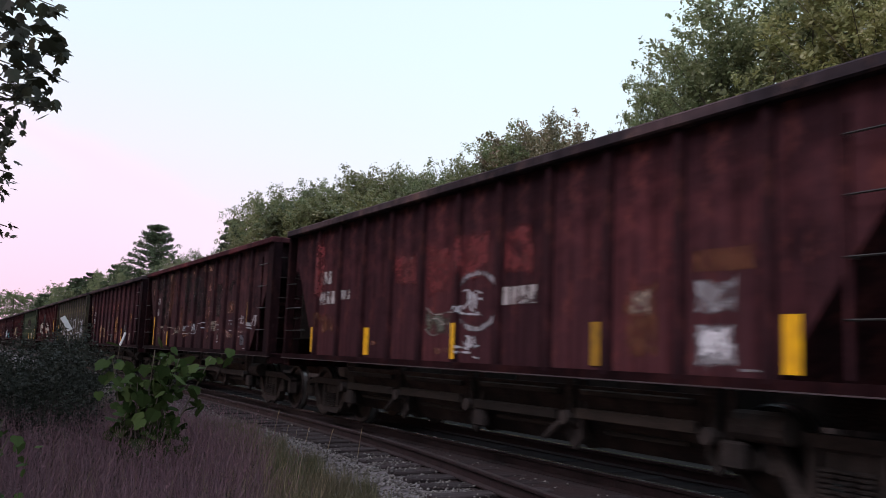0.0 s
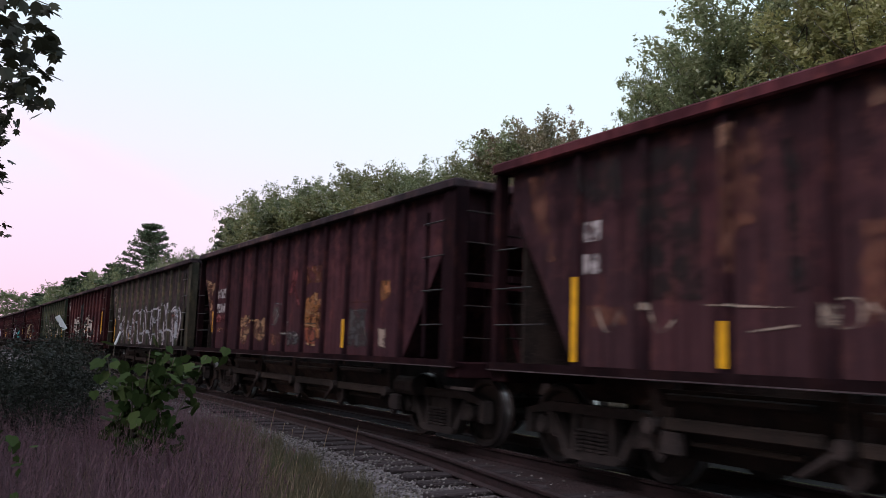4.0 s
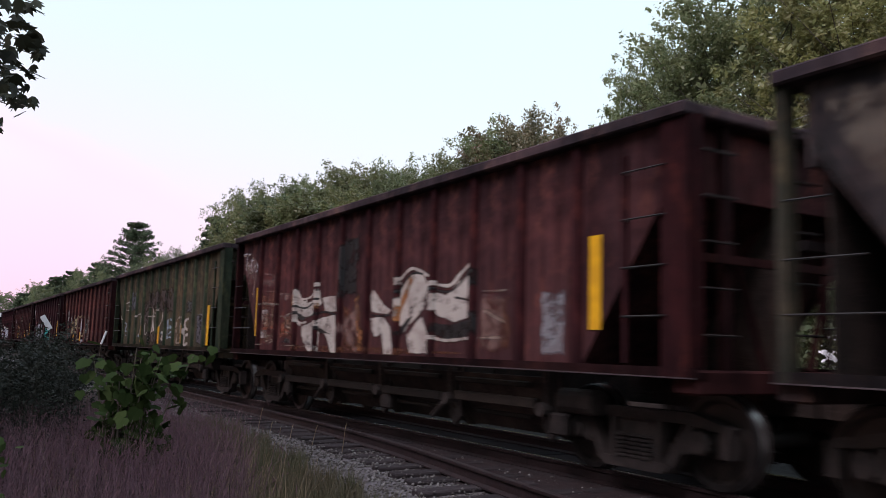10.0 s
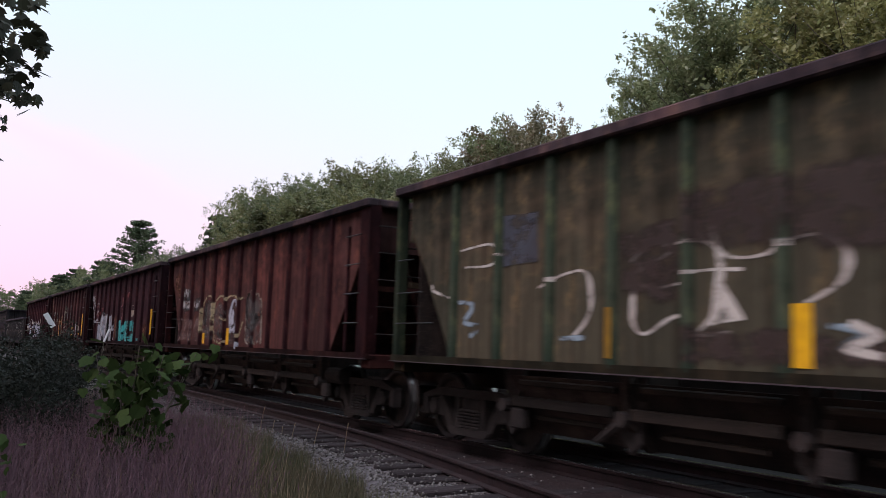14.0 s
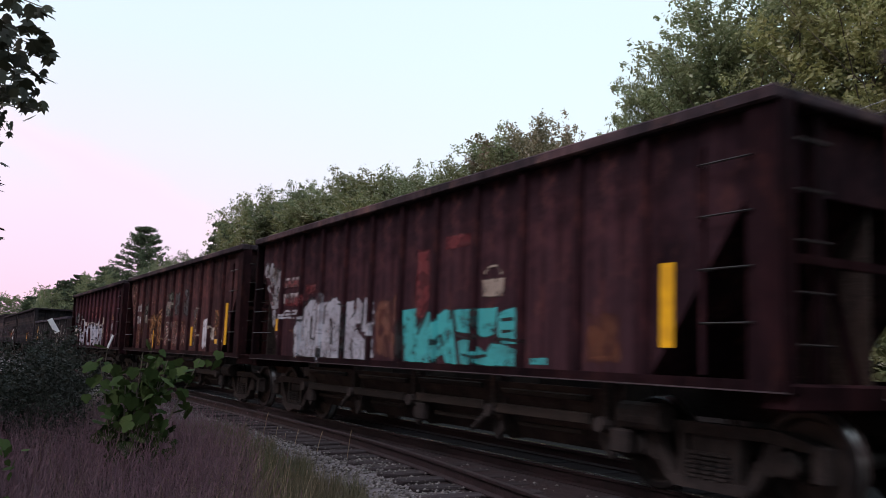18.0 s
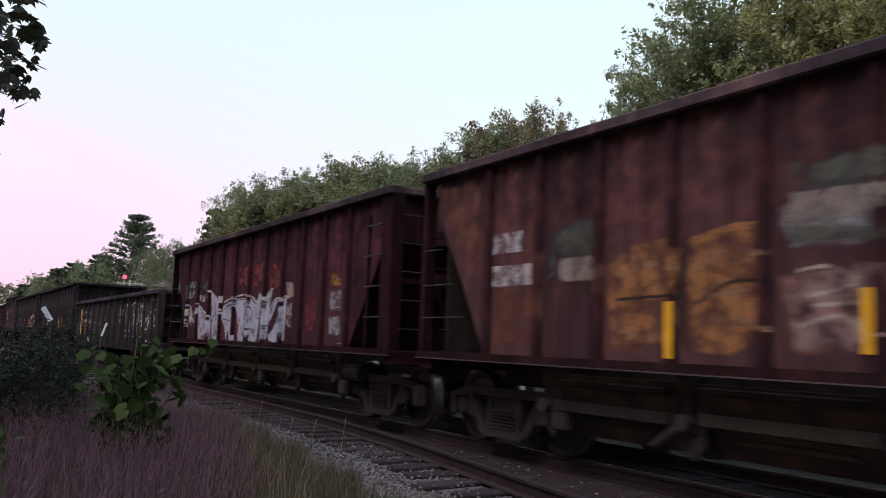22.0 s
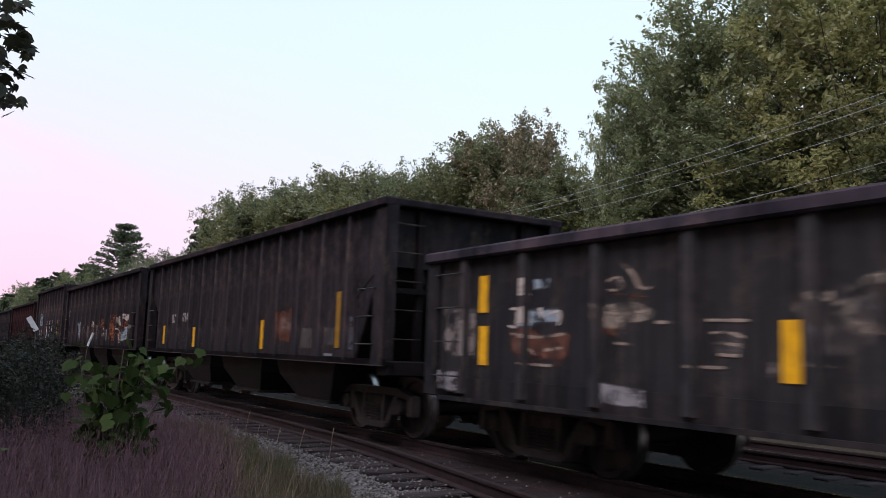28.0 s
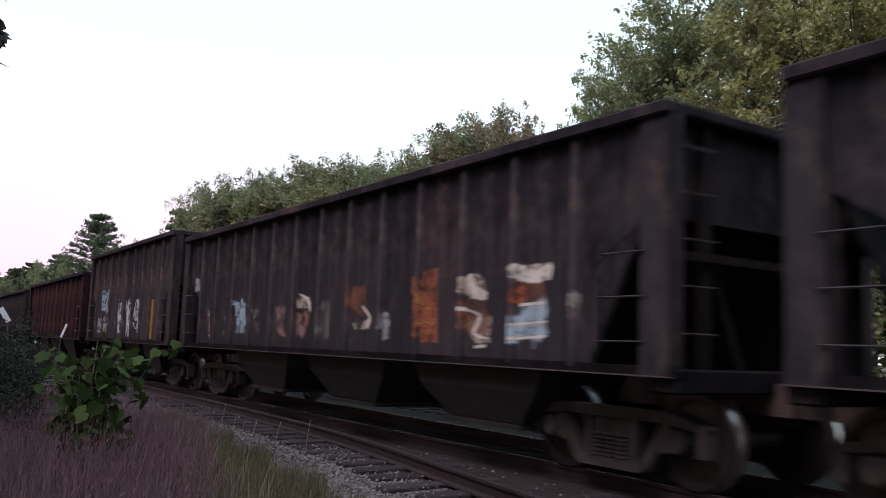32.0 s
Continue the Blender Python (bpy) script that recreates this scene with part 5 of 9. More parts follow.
patch(c, M_RED, -1.49, 2.47, 0.73, 0.61, 986)

c = CARS[10][0]
graffiti(c, M_CREAM, 1.31, 0.78, 1.64, 1.88, 1, 0.06, 327)
patch(c, M_HAZE, 1.05, 1.51, 0.44, 0.41, 181)
graffiti(c, M_GREYC, 1.05, 0.80, 1.23, 1.43, 1, 0.04, 372)

c = CARS[11][0]
patch(c, M_SMEAR, -3.27, 1.68, 0.75, 0.66, 189)
graffiti(c, M_PINK, -2.95, -3.62, 1.40, 1.97, 2, 0.10, 320)
patch(c, M_RUSTP, -3.28, 1.95, 0.70, 0.14, 776)
patch(c, M_HAZE, 3.41, 1.42, 0.34, 0.32, 378)
patch(c, M_HAZE, -4.30, 1.46, 0.53, 0.44, 864)
patch(c, M_HAZE, -5.23, 1.48, 0.45, 0.37, 609)
patch(c, M_GREYW, -5.22, 1.19, 0.30, -0.03, 270)

c = CARS[4][0]
tape(c, 5.13, 1.43, 2.42, 0.19)
patch(c, M_SMEAR, 4.51, 1.82, 0.91, 1.11, 806)
patch(c, M_RUSTP, 5.23, 1.42, 0.49, 0.43, 107)

c = CARS[2][0]
tape(c, 5.15, 1.55, 2.06, 0.19)
patch(c, M_SMEAR, 5.58, 2.00, 0.78, 0.72, 832)

c = CARS[8][0]
patch(c, M_GREY, 0.39, 2.48, 0.80, 0.72, 244)
patch(c, M_GREYW, 0.29, 2.34, 0.50, 0.38, 335)
patch(c, M_GREY, 3.37, 2.44, 0.60, 0.39, 191)
patch(c, M_CREAM, 3.36, 2.10, 0.50, 0.30, 694)


c = CARS[0][0]
tape(c, 5.12, 1.20, 1.66, 0.19)

c = CARS[8][0]
patch(c, M_YCREAM, -2.80, 1.56, 0.24, 0.71, 615)
patch(c, M_BONE, -4.24, 1.60, 0.25, 0.35, 971)
patch(c, M_BONE, -4.86, 1.39, 0.37, 0.16, 341)


c = CARS[0][0]
shapes(c, M_MOSS, 'grey-green smear of spray paint',
       ((0.92, 1.87), (0.62, 1.90), (0.15, 1.83), (0.09, 1.67), (0.13, 1.48), (0.46, 1.46), (0.70, 1.45), (0.91, 1.51)))
lines(c, M_GREYC, 0.035, 'dull grey-green spray line',
      ((0.85, 1.90), (0.66, 1.80), (0.42, 1.80)),
      ((0.45, 1.79), (0.25, 1.82), (0.14, 1.81)),
      ((0.81, 1.71), (0.56, 1.74), (0.35, 1.66)),
      ((0.87, 1.60), (0.67, 1.51), (0.49, 1.53)),
      ((0.45, 1.65), (0.22, 1.66), (0.16, 1.59)))
shapes(c, M_SMEAR, 'pinkish worn spot',
       ((2.77, 1.44), (2.41, 1.44), (2.38, 1.34), (2.74, 1.32)),
       ((0.60, 1.36), (0.22, 1.38), (0.20, 1.25), (0.56, 1.23)))
shapes(c, M_RED, 'fresher red paint',
       ((0.92, 2.82), (0.20, 2.71), (0.17, 2.37), (0.35, 2.01), (0.62, 2.00), (0.92, 1.99)),
       ((-0.08, 2.67), (-0.60, 2.59), (-0.59, 2.30), (-0.07, 2.26)))
shapes(c, M_REDB, 'fresher red paint',
       ((0.76, 2.77), (0.25, 2.72), (0.34, 2.41), (0.73, 2.40)))
shapes(c, M_RED, 'fresher red paint',
       ((5.08, 3.43), (4.70, 3.37), (4.61, 2.30), (5.01, 2.10)),
       ((1.97, 2.78), (1.16, 2.73), (1.16, 2.16), (1.87, 2.22)))
shapes(c, M_RUSTP, 'rust showing through',
       ((5.00, 1.96), (4.17, 1.93), (4.15, 1.47), (4.93, 1.47)))
lines(c, M_THIN, 0.050, 'white spray scribble',
      ((-0.10, 2.08), (-0.25, 2.09), (-0.27, 1.95), (-0.13, 1.85)),
      ((-0.36, 2.07), (-0.33, 1.86), (-0.54, 1.78)),
      ((-0.43, 2.08), (-0.58, 2.04)),
      ((-0.43, 2.04), (-0.42, 1.83)),
      ((-0.13, 1.89), (-0.04, 1.88), (-0.09, 1.80), (-0.57, 1.77)),
      ((-0.50, 1.98), (-0.58, 1.96)))
lines(c, M_THIN, 0.050, 'white spray scribble',
      ((-0.17, 1.43), (-0.26, 1.39), (-0.56, 1.38)),
      ((-0.02, 1.36), (-0.23, 1.35)),
      ((-0.05, 1.29), (-0.37, 1.29)),
      ((-0.23, 1.50), (-0.29, 1.48), (-0.26, 1.32)),
      ((-0.32, 1.50), (-0.34, 1.35)),
      ((-0.43, 1.50), (-0.45, 1.34)),
      ((-0.41, 1.24), (-0.55, 1.22)))

c = CARS[1][0]
shapes(c, M_SOOT, 'sooty stain between the ribs',
       ((1.08, 3.31), (0.54, 3.30), (0.50, 2.09), (0.97, 2.07)),
       ((0.09, 3.18), (-0.61, 3.14), (-0.67, 1.98), (0.01, 1.97)),
       ((-1.60, 3.04), (-1.87, 3.06), (-1.88, 1.92), (-1.64, 1.98)),
       ((-1.98, 2.86), (-2.65, 2.87), (-2.59, 1.89), (-2.03, 1.92)),
       ((-3.03, 2.91), (-3.69, 2.85), (-3.68, 2.40), (-3.06, 2.45)),
       ((2.45, 3.07), (2.23, 3.11), (2.15, 1.84), (2.37, 1.79)),
       ((5.01, 3.38), (4.30, 3.33), (4.25, 2.76), (4.94, 2.78)),
       ((4.16, 3.35), (3.26, 3.30), (3.14, 1.75), (4.01, 1.76)),
       ((-0.75, 2.92), (-1.07, 2.91), (-1.08, 1.88), (-0.77, 1.89)))
shapes(c, M_RUSTR2, 'rusty stain spreading down',
       ((-3.02, 2.38), (-3.71, 2.34), (-3.70, 1.93), (-3.05, 1.93)),
       ((6.04, 3.35), (5.51, 3.37), (5.30, 2.28), (5.82, 2.30)),
       ((-1.07, 3.05), (-1.19, 3.05), (-1.21, 1.96), (-1.08, 1.92)),
       ((1.44, 3.06), (1.16, 3.08), (1.10, 1.81), (1.33, 1.77)))
shapes(c, M_RUSTC, 'tan scrape along the upper sheet',
       ((-0.60, 3.37), (-0.93, 3.42), (-1.82, 3.25), (-1.82, 3.09), (-1.43, 3.09), (-0.67, 3.16)))
shapes(c, M_RUSTR2, 'rust streak running down',
       ((-1.19, 3.09), (-1.54, 3.05), (-1.58, 2.47), (-1.52, 1.98), (-1.56, 1.38), (-1.27, 1.31), (-1.21, 1.96), (-1.26, 2.50)))
shapes(c, M_RUSTR2, 'rust streak running down',
       ((3.08, 3.37), (2.59, 3.33), (2.50, 2.90), (2.58, 2.38), (2.87, 2.34), (2.95, 1.74), (3.05, 2.17)),
       ((0.50, 3.32), (0.26, 3.36), (0.18, 2.90), (0.27, 2.59), (0.43, 2.63)))
shapes(c, M_RUSTC, 'tan scrape',
       ((1.71, 3.38), (1.36, 3.35), (1.35, 3.10), (1.65, 3.12)),
       ((0.48, 3.29), (0.30, 3.31), (0.27, 3.11), (0.45, 3.11)),
       ((3.05, 3.36), (2.83, 3.35), (2.87, 3.06), (3.02, 3.08)))
shapes(c, M_SMEAR, 'red-brown rust bloom',
       ((1.81, 2.38), (1.41, 2.35), (1.37, 1.61), (1.76, 1.50)),
       ((1.37, 1.61), (0.48, 1.65), (0.55, 1.45), (1.26, 1.40)),
       ((0.66, 2.00), (0.25, 1.96), (0.24, 1.69), (0.56, 1.70)),
       ((-2.71, 2.46), (-2.88, 2.45), (-2.88, 2.31), (-2.71, 2.31)),
       ((-3.12, 1.56), (-3.69, 1.59), (-3.69, 1.42), (-3.20, 1.40)),
       ((4.92, 1.85), (4.23, 1.83), (4.20, 1.51), (4.81, 1.51)),
       ((0.22, 3.55), (-0.39, 3.48), (-0.39, 3.25), (0.13, 3.29)))
lines(c, M_THIN, 0.030, 'thin white chalk scrawl',
      ((0.24, 1.79), (0.01, 1.82), (0.00, 1.59), (0.27, 1.57)),
      ((-0.03, 1.76), (-0.15, 1.55), (-0.32, 1.80)),
      ((-0.36, 1.81), (-0.70, 1.81)),
      ((0.35, 1.57), (0.08, 1.54), (-0.26, 1.57)),
      ((-0.70, 1.81), (-0.83, 1.81), (-0.77, 1.67)),
      ((-0.96, 1.83), (-1.15, 1.83)),
      ((-0.93, 1.70), (-1.18, 1.69)),
      ((1.32, 1.71), (1.13, 1.55), (0.48, 1.57)),
      ((1.00, 1.78), (0.95, 1.60)),
      ((0.82, 1.76), (0.56, 1.74)))
lines(c, M_CREAM, 0.035, 'faint cream scrawl',
      ((4.68, 1.78), (4.50, 1.51), (4.29, 1.74)),
      ((3.94, 1.79), (3.78, 1.51), (3.58, 1.63)),
      ((3.26, 1.75), (2.30, 1.70)),
      ((2.75, 1.51), (2.29, 1.56)),
      ((2.09, 1.73), (1.77, 1.75), (1.76, 1.56), (2.07, 1.53)),
      ((1.67, 1.72), (1.46, 1.50)))
lines(c, M_CREAM, 0.040, 'faint cream scrawl',
      ((-1.95, 1.84), (-2.23, 1.85)),
      ((-1.95, 1.86), (-1.98, 1.63)),
      ((-1.98, 1.73), (-2.18, 1.74), (-2.32, 1.83)),
      ((-2.01, 1.63), (-2.27, 1.62)),
      ((-2.13, 1.85), (-2.15, 1.63)))
lines(c, M_THIN, 0.035, 'thin white chalk bar',
      ((-2.25, 1.76), (-2.46, 1.76)),
      ((-2.26, 1.64), (-2.46, 1.65)),
      ((-2.34, 1.46), (-2.46, 1.46)),
      ((-2.34, 1.34), (-2.48, 1.35)))
shapes(c, M_GREYC, 'worn grey panel',
       ((-2.32, 1.63), (-2.50, 1.63), (-2.50, 1.39), (-2.33, 1.37)))
lines(c, M_THIN, 0.035, 'thin white chalk scrawl',
      ((-3.25, 1.85), (-3.57, 1.86)),
      ((-3.29, 1.77), (-3.57, 1.77)),
      ((-3.38, 1.62), (-3.58, 1.62)),
      ((-4.09, 1.87), (-4.27, 1.89), (-4.51, 1.89)),
      ((-4.17, 1.79), (-4.48, 1.78)),
      ((-4.33, 1.98), (-4.31, 1.76)),
      ((-4.44, 1.97), (-4.48, 1.74)),
      ((-4.10, 1.71), (-4.21, 1.68)),
      ((-4.15, 1.47), (-4.25, 1.47)),
      ((-4.83, 1.88), (-4.93, 1.73), (-5.09, 1.73), (-5.26, 1.94)),
      ((-4.90, 1.67), (-5.12, 1.65)),
      ((-5.26, 1.93), (-5.48, 1.93)),
      ((-5.08, 1.85), (-5.41, 1.83)),
      ((-5.26, 1.72), (-5.44, 1.72)),
      ((-5.32, 1.92), (-5.35, 1.72)),
      ((-5.37, 1.92), (-5.41, 1.72)))
shapes(c, M_PINK, 'pink rubbed patch',
       ((-4.10, 1.62), (-4.60, 1.62), (-4.60, 1.55), (-4.12, 1.54)),
       ((-3.09, 1.69), (-3.58, 1.59), (-3.63, 1.41), (-3.15, 1.41)))
shapes(c, M_SLATE, 'slate grey patch',
       ((-4.28, 1.52), (-4.60, 1.54), (-4.61, 1.28), (-4.32, 1.26)))
lines(c, M_STENCIL, 0.030, 'white chalk bar',
      ((-4.50, 1.20), (-4.73, 1.21)))

c = CARS[2][0]
shapes(c, M_TAN, 'tan graffiti block',
       ((2.91, 1.88), (2.65, 1.94), (2.29, 1.93), (2.16, 1.72), (2.15, 1.55), (2.31, 1.49), (2.40, 1.26), (2.66, 1.24), (2.80, 1.33), (2.91, 1.54), (2.88, 1.70)),
       ((1.95, 1.81), (1.72, 1.84), (1.50, 1.78), (1.28, 1.88), (1.10, 1.87), (1.08, 1.70), (1.12, 1.46), (1.49, 1.30), (1.71, 1.35), (1.94, 1.49), (1.86, 1.64)))
lines(c, M_TANL, 0.045, 'light line in the tan block',
      ((2.88, 1.68), (2.58, 1.73), (2.25, 1.72)),
      ((2.84, 1.58), (2.57, 1.67), (2.25, 1.57)),
      ((2.87, 1.37), (2.57, 1.46), (2.37, 1.40)),
      ((2.82, 1.84), (2.51, 1.85), (2.32, 1.82)),
      ((1.92, 1.79), (1.66, 1.80), (1.55, 1.67), (1.77, 1.70)),
      ((1.49, 1.69), (1.18, 1.67)),
      ((1.28, 1.84), (1.39, 1.71), (1.08, 1.77)),
      ((1.82, 1.46), (1.54, 1.40)),
      ((1.71, 1.49), (1.28, 1.48)))
lines(c, M_BLACK, 0.025, 'dark line in the tan block',
      ((2.82, 1.76), (2.38, 1.79)),
      ((2.57, 1.49), (2.18, 1.48)),
      ((1.50, 1.80), (1.43, 1.46)),
      ((1.83, 1.60), (1.60, 1.57)))
lines(c, M_TEAL2, 0.035, 'faint teal spray line',
      ((0.65, 2.13), (0.42, 2.10), (0.25, 2.09)),
      ((0.79, 1.69), (0.60, 1.68), (0.51, 1.66)),
      ((0.51, 1.85), (0.25, 1.85)),
      ((0.70, 2.11), (0.51, 2.06)))
shapes(c, M_HAZE, 'thin grey mist',
       ((0.81, 2.18), (0.25, 2.11), (0.21, 1.81), (0.51, 1.65), (0.79, 1.66)))
shapes(c, M_RUSTR2, 'rust-brown smear',
       ((0.88, 1.59), (0.25, 1.59), (0.17, 1.28), (0.51, 1.19), (0.88, 1.26)))
shapes(c, M_GREY, 'grey repainted patch',
       ((-0.03, 1.58), (-0.37, 1.61), (-0.94, 1.57), (-0.94, 1.28), (-0.44, 1.21), (-0.11, 1.22)))
lines(c, M_GREYC, 0.060, 'soft grey-white spray',
      ((-0.15, 1.75), (-0.15, 1.61)),
      ((-0.05, 1.51), (-0.22, 1.51)),
      ((-0.30, 1.52), (-0.51, 1.46), (-0.71, 1.49)))
lines(c, M_RED, 0.100, 'red spray arm',
      ((-0.38, 2.71), (-0.27, 2.39), (-0.19, 2.25)),
      ((-0.45, 2.37), (-0.62, 2.15), (-0.72, 2.03)),
      ((-0.53, 2.75), (-0.41, 2.40)))
shapes(c, M_AMBER, 'amber graffiti letter',
       ((-1.05, 2.17), (-1.34, 2.22), (-1.46, 2.27), (-1.65, 2.24), (-1.63, 1.64), (-1.13, 1.62), (-1.04, 1.76), (-1.09, 1.87)))
shapes(c, M_RUSTR, 'rust-red graffiti letter',
       ((-1.10, 1.63), (-1.63, 1.63), (-1.62, 1.28), (-1.24, 1.31), (-1.11, 1.39)))
lines(c, M_BLACK, 0.040, 'dark line in the letter',
      ((-1.33, 1.54), (-1.44, 1.58), (-1.60, 1.52), (-1.57, 1.39), (-1.38, 1.37), (-1.32, 1.44)),
      ((-1.07, 1.69), (-1.63, 1.69)))
lines(c, M_TANL, 0.050, 'pale orange line in the letter',
      ((-1.07, 1.95), (-1.25, 1.89), (-1.64, 1.84)),
      ((-1.08, 1.68), (-1.63, 1.63)),
      ((-1.49, 2.26), (-1.54, 2.14), (-1.64, 2.11)),
      ((-1.18, 1.34), (-1.38, 1.30), (-1.62, 1.30)))
c = CARS[2][0]
shapes(c, M_TAN, 'flaked tan and rust graffiti on the sloping corner',
       ((6.14, 2.92), (5.19, 2.78), (5.19, 2.66), (5.59, 2.60), (5.39, 2.46), (5.69, 2.41), (5.97, 2.61)),
       ((5.91, 2.48), (5.59, 2.48), (5.51, 2.32), (5.31, 2.22), (5.34, 2.11), (5.64, 2.05), (5.80, 2.26)),
       ((5.59, 2.01), (5.32, 1.88), (5.29, 1.77), (5.44, 1.74), (5.56, 1.86)))
lines(c, M_TANL, 0.050, 'pale flaked line',
      ((6.03, 2.86), (5.59, 2.76), (5.24, 2.76)),
      ((5.97, 2.65), (5.64, 2.67)),
      ((5.80, 2.42), (5.59, 2.34), (5.54, 2.24)),
      ((5.69, 2.12), (5.39, 2.15)),
      ((5.39, 1.58), (5.15, 1.51)))
lines(c, M_RUSTP, 0.090, 'rust-red spray',
      ((5.91, 2.72), (5.39, 2.69)),
      ((5.49, 2.43), (5.34, 2.26)),
      ((5.59, 1.93), (5.39, 1.66)))
shapes(c, M_SMEAR, 'faded red band',
       ((4.90, 1.69), (4.03, 1.68), (4.01, 1.54), (4.88, 1.49)),
       ((3.77, 2.28), (3.63, 2.28), (3.64, 2.08), (3.78, 2.07)))
shapes(c, M_RED, 'redder paint',
       ((4.90, 2.04), (4.02, 2.01), (4.01, 1.73), (4.88, 1.72)))

c = CARS[9][0]
shapes(c, M_GREYC, 'pale spray behind the scrawl',
       ((5.16, 1.92), (4.68, 1.92), (4.52, 1.72), (4.31, 1.64), (4.33, 1.49), (4.68, 1.57), (5.03, 1.45), (5.24, 1.45), (5.21, 1.66)))
lines(c, M_BONE, 0.045, 'curling white scrawl',
      ((4.97, 1.94), (4.97, 1.77), (4.80, 1.71), (4.74, 1.91)),
      ((5.15, 1.82), (5.12, 1.62), (5.24, 1.47), (4.97, 1.49)),
      ((4.80, 1.85), (4.68, 1.73), (4.46, 1.68), (4.33, 1.62)),
      ((4.63, 1.63), (4.52, 1.53), (4.36, 1.49)),
      ((5.03, 1.65), (4.79, 1.61), (4.68, 1.71)),
      ((4.57, 1.70), (4.52, 1.59)),
      ((5.18, 1.60), (4.97, 1.55)),
      ((4.44, 1.64), (4.38, 1.45)))
shapes(c, M_ICE, 'pale turquoise dash',
       ((5.07, 2.06), (4.71, 2.06), (4.71, 1.98), (5.03, 1.99)))

c = CARS[10][0]
shapes(c, M_GREYC, 'soft grey-white spray block',
       ((-2.77, 2.10), (-3.69, 2.28), (-3.93, 1.15), (-3.33, 1.15), (-3.08, 1.29)),
       ((-3.96, 2.23), (-4.94, 2.22), (-5.07, 1.15), (-4.37, 1.15), (-4.12, 1.64)),
       ((-5.17, 2.21), (-5.96, 2.24), (-6.02, 1.56), (-5.56, 1.32), (-5.26, 1.44)),
       ((-1.92, 2.21), (-2.46, 2.15), (-2.45, 1.51), (-2.04, 1.44)))
shapes(c, M_HAZE, 'thin grey overspray',
       ((-2.62, 2.40), (-3.77, 2.35), (-4.03, 1.15), (-3.06, 1.15)),
       ((-3.95, 2.30), (-4.98, 2.27), (-5.15, 1.15), (-4.15, 1.15)),
       ((-5.14, 2.28), (-6.55, 2.21), (-6.60, 1.15), (-5.33, 1.15)))
lines(c, M_BONE, 0.050, 'white scrawl line',
      ((-3.88, 2.13), (-4.38, 2.25), (-4.95, 2.19), (-4.90, 1.93)),
      ((-4.18, 1.85), (-4.98, 1.89), (-4.94, 1.57), (-4.30, 1.51)),
      ((-5.26, 2.08), (-5.68, 2.22), (-5.97, 2.05), (-5.37, 1.76)),
      ((-5.31, 1.63), (-5.94, 1.72), (-6.47, 1.68), (-6.37, 1.39), (-5.97, 1.41)),
      ((-6.09, 1.59), (-6.52, 1.82), (-6.60, 1.56)),
      ((-6.89, 1.82), (-7.28, 1.95), (-7.61, 1.96), (-7.67, 1.82)),
      ((-6.96, 1.67), (-7.20, 1.59), (-7.52, 1.77), (-7.64, 1.50), (-7.20, 1.50)),
      ((-7.28, 1.92), (-7.25, 1.67)),
      ((-3.15, 2.12), (-3.51, 2.22), (-3.39, 1.79)),
      ((-3.07, 1.37), (-3.81, 1.30)),
      ((-5.43, 1.15), (-5.74, 1.15)),
      ((-4.44, 1.15), (-4.83, 1.15)),
      ((-2.04, 2.13), (-2.47, 2.04), (-2.34, 1.59), (-2.45, 1.51)),
      ((-3.02, 1.15), (-3.34, 1.15), (-3.68, 1.15)))
lines(c, M_ORANGE, 0.050, 'orange-brown spray dab',
      ((-4.76, 1.77), (-5.02, 1.57)),
      ((-5.52, 1.69), (-5.82, 1.50)),
      ((-5.31, 1.60), (-5.61, 1.55)))
shapes(c, M_ICE, 'pale blue lettering block',
       ((5.83, 2.15), (5.52, 2.14), (5.54, 1.98), (5.81, 1.98)),
       ((6.09, 1.81), (5.38, 1.81), (5.37, 1.60), (6.08, 1.58)))
lines(c, M_BONE, 0.045, 'white stencil-like stroke',
      ((6.07, 2.15), (5.90, 2.13), (5.99, 1.96)),
      ((6.03, 1.96), (5.86, 1.95)),
      ((6.23, 1.80), (6.09, 1.78), (6.12, 1.60), (6.26, 1.61)),
      ((5.92, 1.81), (5.88, 1.64)),
      ((5.69, 1.80), (5.65, 1.68)),
      ((5.56, 1.72), (5.37, 1.75), (5.37, 1.60)))
shapes(c, M_SMEAR, 'red and brown muddle of spray',
       ((6.29, 1.61), (5.19, 1.60), (5.15, 1.18), (6.13, 1.15)))
lines(c, M_CREAM, 0.060, 'cream line in the muddle',
      ((6.22, 1.52), (5.74, 1.48), (5.25, 1.52)),
      ((6.13, 1.19), (5.48, 1.18)),
      ((5.61, 1.34), (5.30, 1.37)),
      ((5.97, 1.40), (5.73, 1.28)))
shapes(c, M_CREAMD, 'dirty cream block',
       ((4.77, 1.78), (4.59, 1.83), (4.38, 1.85), (4.19, 1.83), (4.00, 1.72), (4.05, 1.62), (4.38, 1.59), (4.48, 1.45), (4.80, 1.63)))
shapes(c, M_RUSTP, 'rust-brown spray',
       ((4.59, 1.92), (4.29, 1.92), (4.09, 1.84), (4.38, 1.84)),
       ((4.80, 1.59), (4.38, 1.59), (4.28, 1.48), (4.58, 1.46)))
